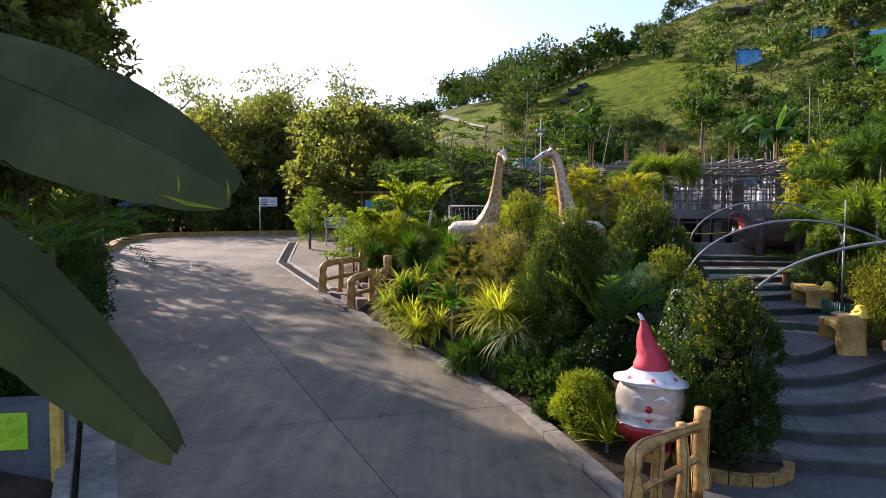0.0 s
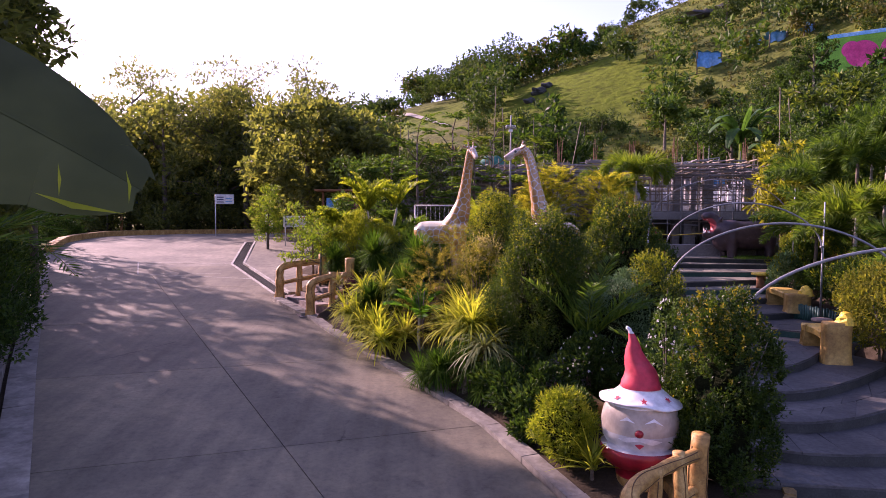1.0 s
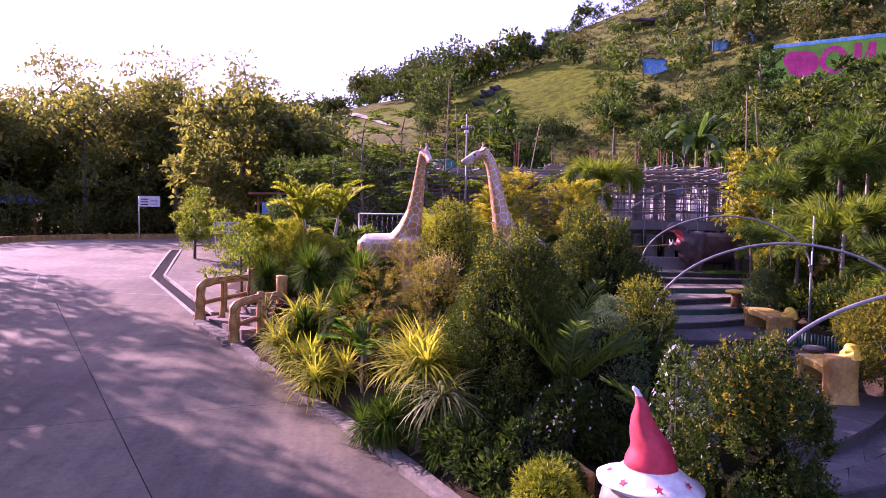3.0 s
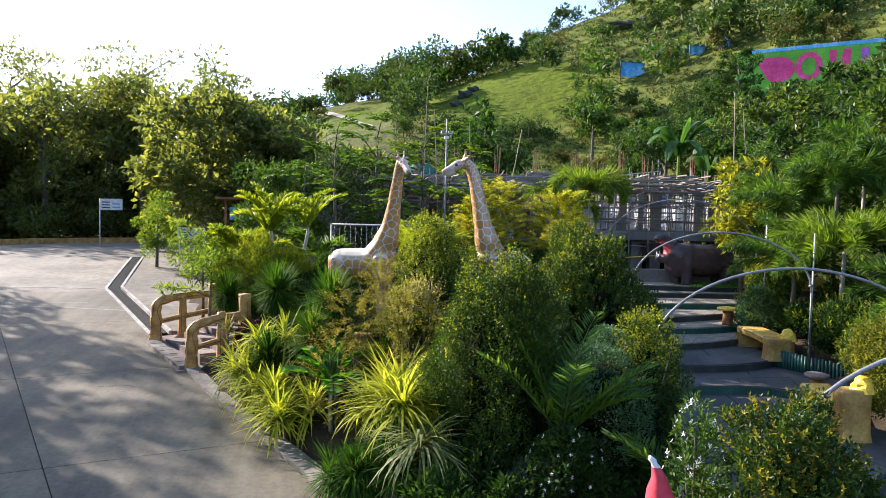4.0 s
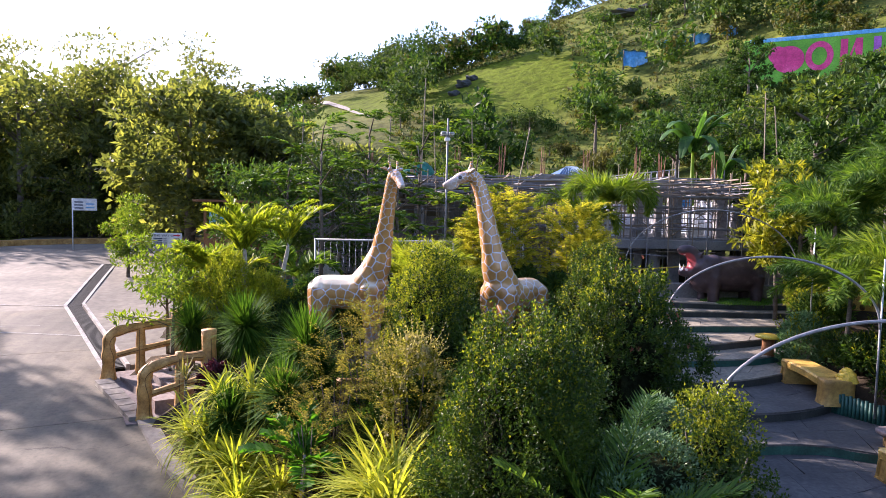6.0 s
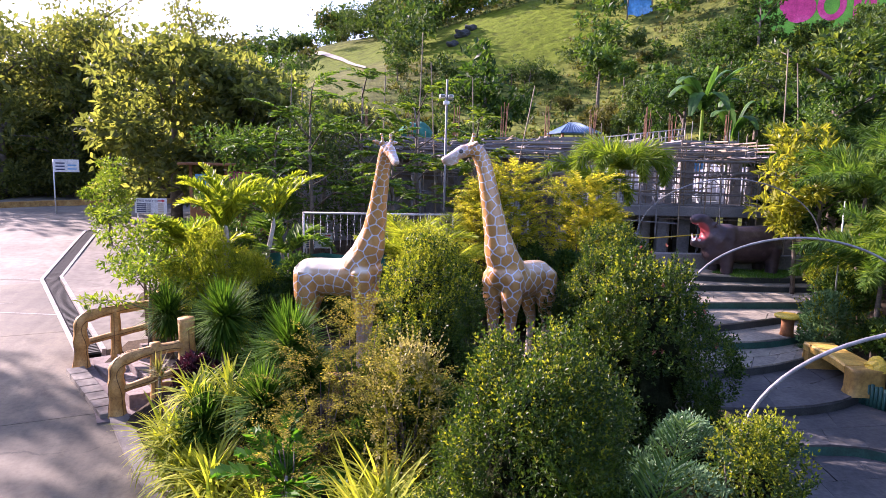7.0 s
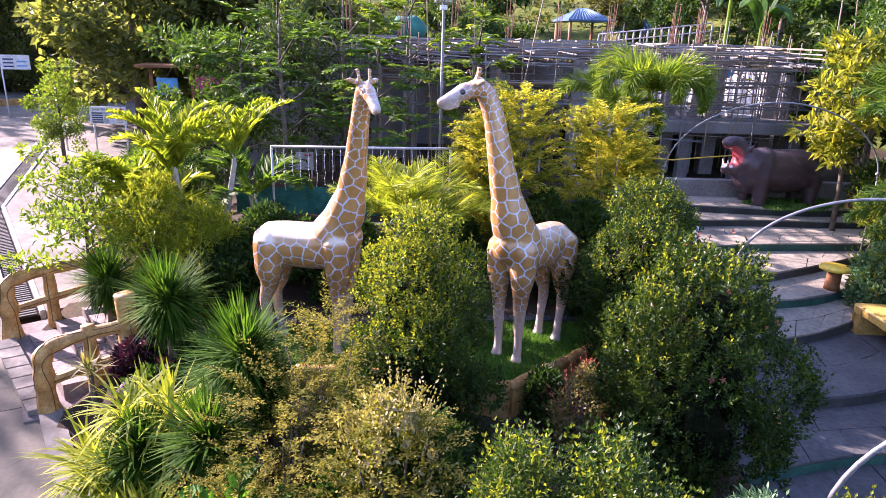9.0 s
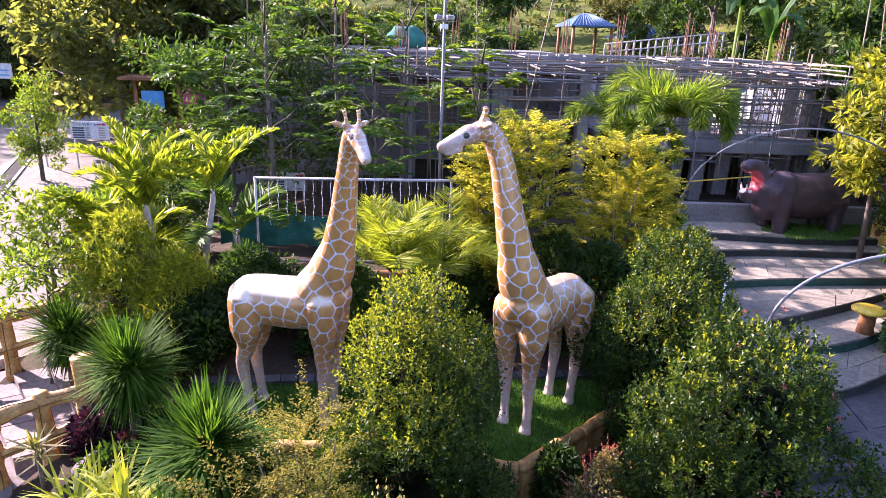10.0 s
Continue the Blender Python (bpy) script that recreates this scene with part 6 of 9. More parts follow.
# plastic sheeting hung behind the columns, lit through from the back
for i, (u, w, wd, z0, z1, mt) in enumerate([(7.55, 2.2, 0.75, 3.95, 4.75, M_sheeting), (8.25, 2.4, 0.9, 4.0, 4.95, M_sheeting), (8.2, 2.35, 0.8, 4.92, 5.22, M_tarp), (9.1, 2.3, 0.8, 3.9, 4.8, M_sheeting), (9.85, 2.5, 0.7, 4.1, 5.05, M_sheeting), (10.4, 2.4, 0.6, 3.9, 4.7, M_sheeting), (5.6, 2.6, 0.7, 3.95, 4.9, M_sheeting), (6.5, 2.4, 0.6, 3.9, 4.7, M_sheeting), (9.2, 2.25, 0.5, 4.85, 5.1, M_sheeting)]):
    sv, sf = [], []
    for p in range(15):
        for q in range(7):
            sag = 0.07 * math.sin(p * 0.9 + i) * (1 - q / 6)
            sv.append((wd * p / 14, 0.05 * math.sin(p * 1.3 + i + q * 0.25), z0 + (z1 - z0) * q / 6 + sag * 0.6 + 0.03 * math.sin(q + p * 0.5)))
    for p in range(14):
        for q in range(6):
            sf.append((p * 7 + q, (p + 1) * 7 + q, (p + 1) * 7 + q + 1, p * 7 + q + 1))
    ob = mesh_ob("hanging_sheet", sv, sf, mt, scaf, True, label="sagging plastic sheet tied to the scaffold")
    ob.matrix_basis = Matrix.Rotation(math.atan2(BDIR.y, BDIR.x), 4, "Z") @ Matrix.Translation((u, w, -bo.z))
# green safety net behind the fence and a bundle of it on the deck
nv, nf = [], []
for i in range(19):
    for j in range(5):
        nv.append((-0.6 + i * 0.16, 0.05 * math.sin(i * 1.4 + j), j * 0.15 + 0.03 * math.sin(i * 0.9)))
for i in range(18):
    for j in range(4):
        nf.append((i * 5 + j, (i + 1) * 5 + j, (i + 1) * 5 + j + 1, i * 5 + j + 1))
net = mesh_ob("safety_net", nv, nf, M_netgreen, None, True)
net.matrix_world = pose(-0.1, 23.0, 2.15, 0, 0, -8)
tagged(net, "sagging green safety net strung behind the fence", "net")
v, f = blob_data((0, 0, 0.32), (0.62, 0.5, 0.36), 18, 10)
v = [p * (1 + 0.06 * math.sin(p.x * 14 + p.z * 9) + 0.05 * math.sin(p.z * 24)) for p in v]
roll = mesh_ob("rolled_net", v, f, M_netgreen, None, True)
roll.matrix_world = pose(4.0, 31.0, 5.72)
tagged(roll, "bundle of green netting lying on the building's deck", "netting")
# yellow barrier tape
tape = tube("barrier_tape", [(8.3, 24.9, 3.05), (10.0, 24.7, 2.92), (12.2, 24.6, 3.08), (14.2, 24.5, 3.0)], 0.02, M_yellow, None, 6)
tagged(tape, "yellow barrier tape strung before the building", "tape")
# decorated edging beside the hippo
wl = empty("patterned_kerb", 13.1, 22.2, 2.2)
tagged(wl, "ochre and brown patterned low wall by the hippo", "wall")
bevel_box("wall", 0, -0.08, -0.2, 2.6, 0.08, 0.4, M_logtop, wl, 0.02).matrix_basis = Matrix.Rotation(radians(-38), 4, "Z")
for i in range(12):
    v, f = blob_data((0.12 + 0.21 * i, -0.085, 0.12 + 0.1 * math.sin(i * 2.3)), (0.07, 0.012, 0.09), 9, 6)
    mesh_ob("patch", v, f, M_grain, wl, True).matrix_basis = Matrix.Rotation(radians(-38), 4, "Z")

# ---- pavilion and hut ----
def hip_roof(name, x, y, z, w, d, h, post, label, mat=M_blue_roof):
    top = empty(name, x, y, z)
    tagged(top, label, name)
    V = [Vector(p) for p in ((-w, -d, post), (w, -d, post), (w, d, post), (-w, d, post), (-w * 0.25, 0, post + h), (w * 0.25, 0, post + h), (-w, -d, post - 0.08), (w, -d, post - 0.08), (w, d, post - 0.08), (-w, d, post - 0.08))]
    F = [(0, 1, 5, 4), (1, 2, 5), (2, 3, 4, 5), (3, 0, 4), (0, 6, 7, 1), (1, 7, 8, 2), (2, 8, 9, 3), (3, 9, 6, 0), (6, 9, 8, 7)]
    r_ = mesh_ob("roof", V, F, mat, top)
    for i in range(13):
        t = -1 + 2 * i / 12
        tube("rib", [(t * w, -d - 0.01, post + 0.01), (t * w * 0.25, 0, post + h + 0.015)], 0.022, M_blue_rib, r_, 5)
    for sx in (-0.85, 0.85):
        for sy in (-0.85, 0.85):
            tube("post", [(w * sx, d * sy, -0.5), (w * sx, d * sy, post)], 0.09, M_brownwood, top, 8)
    return top


hip_roof("pavilion", 17.35, 49.2, 5.0, 1.4, 1.35, 0.68, 2.1, "small pavilion with blue ribbed hip roof on posts")
hip_roof("pavilion", 24.0, 54.0, 4.6, 2.4, 1.8, 0.9, 2.0, "small pavilion with dark blue hip roof on posts")
hip_roof("hut", -20.8, 47.6, 2.4, 2.0, 1.6, 0.7, 2.1, "open hut with blue ribbed roof at the plaza")

# ---- lamp post ----
lamp = empty("lamp_post", 3.14, 21.0, 2.2)
tagged(lamp, "tall thin grey pole with small floodlights on top", "lamp post")
tube("pole", [(0, 0, -0.3), (0, 0, 2.0), (0.01, 0, 4.5)], [0.028, 0.026, 0.022], M_pipe, lamp)
for sx in (-1, 1):
    fl = bevel_box("floodlight", 0.03 * sx - 0.06 + 0.06 * sx, -0.07, 4.12, 0.03 * sx + 0.06 + 0.06 * sx, 0.05, 4.19, M_steelwhite, lamp, 0.015)
    bevel_box("glass", 0.03 * sx - 0.045 + 0.06 * sx, -0.074, 4.13, 0.03 * sx + 0.045 + 0.06 * sx, -0.07, 4.18, M_pipe, fl, 0.0)
tube("crossarm", [(-0.16, 0, 4.1), (0.16, 0, 4.1)], 0.012, M_pipe, lamp)
bevel_box("control_box", -0.06, -0.06, 3.98, 0.06, 0.02, 4.06, M_steelwhite, lamp, 0.01)


# ---- signs ----
def word(txt, size, mat, parent, m):
    cu = bpy.data.curves.new("lettering", "FONT")
    cu.body, cu.size, cu.extrude = txt, size, 0.002
    cu.materials.append(mat)
    ob = new("lettering", cu)
    ob.parent = parent
    ob.matrix_basis = m
    return ob


def sign(x, y, z, rz, x0, z0, w, h, posts, label, lines, header=None):
    top = empty("sign", x, y, z, rz)
    tagged(top, label, "sign")
    bd = bevel_box("board", x0, -0.015, z0, x0 + w, 0.015, z0 + h, M_white, top, 0.004)
    for p in posts:
        tube("post", [(p, 0.04, -0.2), (p, 0.04, z0 + h)], 0.025, M_steelwhite, top)
    if header:
        word(header, h * 0.24, M_ink, bd, Matrix.Translation((x0 + w * 0.06, -0.02, z0 + h * 0.75)) @ Matrix.Rotation(radians(90), 4, "X"))
        aw = [(x0 + w * 0.72, z0 + h * 0.8), (x0 + w * 0.86, z0 + h * 0.8), (x0 + w * 0.86, z0 + h * 0.74), (x0 + w * 0.96, z0 + h * 0.84), (x0 + w * 0.86, z0 + h * 0.94), (x0 + w * 0.86, z0 + h * 0.88), (x0 + w * 0.72, z0 + h * 0.88)]
        mesh_ob("arrow", [(a, -0.02, b) for a, b in aw], [tuple(range(7))], M_red, bd, label="red arrow")
    for (u, v_, lw, lh, mat) in lines:
        vv, ff = box_data(x0 + w * u, -0.021, z0 + h * v_, x0 + w * (u + lw), -0.014, z0 + h * (v_ + lh))
        mesh_ob("text_bar", vv, ff, mat, bd)
    return top


def tree_lines(bd, x0, z0, w, h, n):
    """The readable end of each line on the board."""
    for i in range(n):
        word("TREE", h * 0.12, M_ink, bd, Matrix.Translation((x0 + w * 0.38, -0.02, z0 + h * (0.06 + 0.13 * i))) @ Matrix.Rotation(radians(90), 4, "X"))


bars = [(0.06, 0.06 + 0.13 * i, 0.3, 0.08, M_ink) for i in range(5)] + [(0.72, 0.08 + 0.13 * i, 0.18, 0.075, M_cream) for i in range(5)]
way_sign = sign(-4.95, 30.3, 2.4, -8, -0.52, 0.68, 1.04, 0.5, (-0.45, 0.45), "white direction board with dark lettering and red arrow", bars, "THIS WAY to")
tree_lines(next(c for c in way_sign.children if c.name.startswith("board")), -0.52, 0.68, 1.04, 0.5, 5)
sign(-6.28, 30.6, 2.3, -6, -0.04, 0.75, 0.34, 0.6, (0.0,), "narrow white notice board on a post", [(0.15, 0.15 + 0.2 * i, 0.7, 0.09, M_red) for i in range(4)])
sign(-10.3, 37.1, 2.5, 0, 0.0, 1.72, 0.98, 0.52, (-0.02,), "pale blue white notice board on a tall post", [(0.08, 0.15 + 0.25 * i, 0.36, 0.1, M_ink) for i in range(3)] + [(0.55, 0.2 + 0.3 * i, 0.35, 0.1, M_tarp) for i in range(2)])
sign(-2.0, 26.0, 2.0, -5, -0.9, 0.35, 0.8, 0.5, (-0.85, -0.15), "white direction board half hidden by palms", bars[:6], "THIS")
sign(1.0, 26.5, 2.1, -5, -0.9, 0.3, 0.8, 0.45, (-0.85, -0.15), "white direction board half hidden by palms", bars[:6], "THIS")

# orange brown stall behind the shrubs on the plaza edge
stall = empty("stall", -2.6, 31.0, 2.4)
tagged(stall, "orange brown wooden stall with red and blue boards", "stall")
bevel_box("counter", -1.2, -0.3, 0, 1.4, 0.3, 1.15, M_brownwood, stall, 0.02)
for sx in (-1.15, 0.0, 1.35):
    bevel_box("upright", sx - 0.05, -0.3, 1.15, sx + 0.05, -0.2, 2.3, M_brownwood, stall, 0.01)
bevel_box("board", -1.0, -0.34, 1.5, -0.4, -0.3, 2.0, M_tarp, stall, 0.01, "blue board")
bevel_box("board", 0.1, -0.34, 1.5, 0.9, -0.3, 2.1, M_pink, stall, 0.01, "red board")
bevel_box("roof", -1.5, -0.7, 2.3, 1.7, 0.8, 2.38, M_brownwood, stall, 0.01)

# ---- mural wall and tarpaulins on the hill ----
mural = empty("mural_wall", 48.3, 71.9, 19.9)
mural.scale = (0.6, 0.6, 0.6)
tagged(mural, "long green mural wall on the hillside with magenta shapes", "mural wall")
mrot = Matrix.Rotation(radians(-39), 4, "Z")
bevel_box("wall", -3.0, 0, -9.0, 40.0, 0.5, 7.2, M_signgreen, mural, 0.05).matrix_basis = mrot
bevel_box("band", -2.0, -0.05, 6.6, 40.0, -0.01, 7.3, M_tarp, mural, 0.02, "blue band along the top").matrix_basis = mrot
def flat_poly(name, pts, y, mat):
    ob = mesh_ob(name, [(a, y, b) for a, b in pts], [tuple(range(len(pts)))], mat, mural)
    ob.matrix_basis = mrot
def disc(cx, cz, rx, rz):
    return [(cx + rx * math.cos(2 * math.pi * i / 28), cz + rz * math.sin(2 * math.pi * i / 28)) for i in range(28)]
def ring_shape(name, cx, cz, rx, rz, th, mat):
    V, F = [], []
    for i in range(28):
        a = 2 * math.pi * i / 28
        V += [(cx + rx * math.cos(a), -0.06, cz + rz * math.sin(a)), (cx + (rx - th) * math.cos(a), -0.06, cz + (rz - th) * math.sin(a))]
    for i in range(28):
        j = (i + 1) % 28
        F.append((2 * i, 2 * j, 2 * j + 1, 2 * i + 1))
    mesh_ob(name, V, F, mat, mural).matrix_basis = mrot
flat_poly("round_shape", disc(4.4, 3.2, 2.6, 2.4), -0.06, M_pink)
flat_poly("round_shape", disc(2.6, 4.2, 1.5, 1.5), -0.065, M_pink)
ring_shape("ring_shape", 9.3, 3.4, 2.2, 2.6, 1.0, M_pink)
for (a, b, mt) in ((12.5, 13.6, M_pink), (14.7, 15.8, M_pink), (17.4, 18.5, M_purple), (20.0, 21.1, M_purple)):
    flat_poly("bar_shape", [(a, 0.6), (b, 0.6), (b, 6.0), (a, 6.0)], -0.06, mt)
flat_poly("bar_shape", [(21.1, 5.0), (24, 5.0), (24, 6.0), (21.1, 6.0)], -0.06, M_purple)
flat_poly("bar_shape", [(13.5, 0.6), (14.8, 5.0), (14.8, 6.0), (13.5, 1.8)], -0.06, M_pink)


def tarp_roof(x, y, w, d, h, label):
    z = float(ground_z(x, y))
    top = empty("shed", x, y, z)
    tagged(top, label, "shed")
    n = 10
    V, F = [], []
    for i in range(n + 1):
        for j in range(5):
            V.append(((i / n - 0.5) * w, (j / 4 - 0.5) * d, h + 1.2 - 0.6 * j / 4 + 0.18 * math.sin(i * 1.9 + j)))
    for i in range(n):
        for j in range(4):
            a = i * 5 + j
            F.append((a, a + 5, a + 6, a + 1))
    mesh_ob("tarpaulin", V, F, M_tarp, top, True)
    cv, cf = [], []
    for i in range(9):
        for j in range(4):
            cv.append(((i / 8 - 0.5) * w * 0.95, -d * 0.42 + 0.25 * math.sin(i * 1.7 + x) * (1 - j / 3) - 0.2 * (1 - j / 3), (h + 1.1) * j / 3 - 0.5 * (1 - j / 3) * abs(math.sin(i * 0.9 + x))))
    for i in range(8):
        for j in range(3):
            cf.append((i * 4 + j, (i + 1) * 4 + j, (i + 1) * 4 + j + 1, i * 4 + j + 1))
    mesh_ob("drape", cv, cf, M_tarp, top, True)
    for sx in (-0.45, 0.45):
        tube("post", [(w * sx, -d * 0.45, -2.0), (w * sx, -d * 0.45, h + 1.2)], 0.12, M_bark, top, 6)


for (x, y, w, h) in ((48.9, 104.4, 4.4, 1.0), (55.3, 103.2, 3.2, 0.1), (57.4, 99.6, 3.0, 0.1), (59.6, 95.4, 1.6, 0.1)):
    tarp_roof(x, y, w, 2.6, h, "small shed under bright blue tarpaulin on the hillside")
# ---- pale painted cabinet with lime panel at the road's near left side ----
cab = empty("roadside_cabinet", -5.4, 8.0, 0.15, 8)
tagged(cab, "grey roadside cabinet with lime green panel and ochre edge", "cabinet")
bevel_box("body", -1.2, 0, 0, 0.38, 0.5, 1.0, M_greybin, cab, 0.02)
bevel_box("panel", -1.1, -0.02, 0.45, 0.1, 0.0, 0.92, M_lime, cab, 0.008, "lime green panel")
bevel_box("edge_post", 0.36, -0.04, 0, 0.48, 0.1, 1.05, M_logtop, cab, 0.01, "ochre edge post")


# ---- plants ----
def lumps(dirs, seed, amount):
    """Uneven outline: a few waves over the directions."""
    r = np.random.default_rng(seed)
    out = np.zeros(len(dirs))
    for k in range(7):
        w = r.normal(size=3) * (1.6 + 0.9 * k)
        out += np.sin(dirs @ w + r.uniform(0, 6.28)) / (1 + 0.45 * k)
    return 1 + amount * out / 2.2


PROFILE = {
    "dome": lambda t: np.sqrt(np.clip(1 - (2 * t - 1) ** 2, 0, 1)) ** 0.9,
    "egg": lambda t: np.clip(np.sin(np.pi * np.clip(t * 0.80 + 0.17, 0, 1)), 0, 1) ** 0.75,
    "cone": lambda t: np.clip((1 - t) ** 0.62 * np.clip(t / 0.12 + 0.45, 0, 1), 0, 1),
    "column": lambda t: np.clip(np.sin(np.pi * np.clip(t * 0.72 + 0.24, 0, 1)), 0, 1) ** 0.6,
}


def foliage(seed, r, h, n, L, W, shape="egg", lump=0.16, depth=0.5, up=0.5, sprigs=0, sprig_len=0.2, blobs=22):
    """Leaves of a shrub standing on z = 0, in uneven clumps; and its upright young shoots."""
    g = np.random.default_rng(seed)
    m = int(n * 0.5)
    t = g.random(m) ** 0.85
    a = g.uniform(0, 2 * np.pi, m)
    d = np.stack([np.cos(a), np.sin(a), 2 * t - 1], axis=1)
    R = 0.9 * r * PROFILE[shape](t) * lumps(d, seed, lump) * (1 - depth * g.random(m) ** 2)
    P = np.stack([np.cos(a) * R, np.sin(a) * R, 0.05 * h + t * h * 0.92 + g.normal(size=m) * 0.03], axis=1)
    D = np.stack([np.cos(a) * 0.9, np.sin(a) * 0.9, np.full(m, up) + t * 0.4], axis=1) + g.normal(size=(m, 3)) * 0.6
    # clumps bulging from the surface
    bt, ba = g.uniform(0.05, 0.97, blobs), g.uniform(0, 2 * np.pi, blobs)
    bR = r * PROFILE[shape](bt) * g.uniform(0.6, 0.95, blobs)
    C = np.stack([np.cos(ba) * bR, np.sin(ba) * bR, 0.05 * h + bt * h * 0.9], axis=1)
    br = r * g.uniform(0.2, 0.42, blobs) * (0.65 + 0.35 * PROFILE[shape](bt))
    k = n - m
    idx = g.choice(blobs, k, p=br ** 2 / (br ** 2).sum())
    u = unit(g.normal(size=(k, 3)))
    P2 = C[idx] + u * (br[idx] * (1 - 0.6 * g.random(k) ** 2))[:, None]
    P2[:, 2] = np.maximum(P2[:, 2], 0.03)
    D2 = u * 0.8 + np.array([0, 0, up]) + g.normal(size=(k, 3)) * 0.55
    P, D = np.concatenate([P, P2]), np.concatenate([D, D2])
    main = leaf_data(P, D, L * g.uniform(0.65, 1.25, n), W * g.uniform(0.7, 1.2, n), g)
    if not sprigs:
        return main, None
    half = sprigs // 2
    t = g.uniform(0.5, 1.0, half)
    a = g.uniform(0, 2 * np.pi, half)
    d = np.stack([np.cos(a), np.sin(a), 2 * t - 1], axis=1)
    R = r * PROFILE[shape](t) * lumps(d, seed, lump) * 0.9
    base = np.stack([np.cos(a) * R, np.sin(a) * R, 0.05 * h + t * h * 0.92], axis=1)
    idx = g.integers(0, blobs, sprigs - half)
    u = unit(g.normal(size=(sprigs - half, 3)) + np.array([0, 0, 0.9]) + np.concatenate([C[idx][:, :2] / r, np.zeros((sprigs - half, 1))], axis=1))
    base = np.concatenate([base, C[idx] + u * br[idx][:, None] * 0.92])
    out = np.concatenate([base[:, :2] / r, np.zeros((sprigs, 1))], axis=1)
    sd = unit(out * 0.45 + np.array([0, 0, 1.0]) + g.normal(size=(sprigs, 3)) * 0.28)
    ln = sprig_len * g.uniform(0.35, 1.35, sprigs)
    items = []
    for q in range(9):
        f = (q + 0.5) / 9
        items.append(leaf_data(base + sd * (ln * f)[:, None], sd * 1.0 + g.normal(size=(sprigs, 3)) * 0.45, L * g.uniform(0.5, 0.85, sprigs) * (1.1 - 0.35 * f), W * 0.62, g))
    return main, join_np(items)


def stems(seed, r, h, n, thick, mat, parent):
    g = random.Random(seed)
    for i in range(n):
        a = g.uniform(0, 6.28)
        k = g.uniform(0.2, 0.7)
        v, f = tube_data([(0.05 * math.cos(a), 0.05 * math.sin(a), -0.12), (0.3 * k * r * math.cos(a), 0.3 * k * r * math.sin(a), h * 0.35), (k * r * math.cos(a), k * r * math.sin(a), h * g.uniform(0.65, 0.85))], [thick, thick * 0.7, thick * 0.25], 6)
        mesh_ob("stem", v, f, mat, parent, True)


def shrub(x, y, z0, r, top, L, W, n, mat, label, seed, shape="egg", name="shrub", young=None, **kw):
    h = top - z0
    e = empty(name, x, y, z0)
    tagged(e, label, "shrub")
    stems(seed, r, h, 4, 0.025, M_bark, e)
    (V, F), shoots = foliage(seed, r, h, n, L, W, shape, **kw)
    mesh_ob("foliage", V, F, mat, e)
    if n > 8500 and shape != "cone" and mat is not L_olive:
        # added opaque dark core: stops light passing through, deepens the shade
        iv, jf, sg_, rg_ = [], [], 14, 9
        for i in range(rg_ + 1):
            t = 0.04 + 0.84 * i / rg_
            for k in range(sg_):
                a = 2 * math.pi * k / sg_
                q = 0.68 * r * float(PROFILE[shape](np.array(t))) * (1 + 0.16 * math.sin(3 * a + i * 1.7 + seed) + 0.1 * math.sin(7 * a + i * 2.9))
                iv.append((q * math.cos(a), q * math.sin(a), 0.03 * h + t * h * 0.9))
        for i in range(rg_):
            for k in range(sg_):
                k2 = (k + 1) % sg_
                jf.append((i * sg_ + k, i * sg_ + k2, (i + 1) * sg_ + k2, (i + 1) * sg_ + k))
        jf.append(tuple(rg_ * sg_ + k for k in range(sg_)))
        tagged(mesh_ob("inner_growth", iv, jf, M_core, e), kind="stuff")
    if shoots is not None:
        tagged(mesh_ob("young_growth", shoots[0], shoots[1], young or L_shoot, e, label="yellow green young and sunlit shoots"), kind="stuff")
    return e


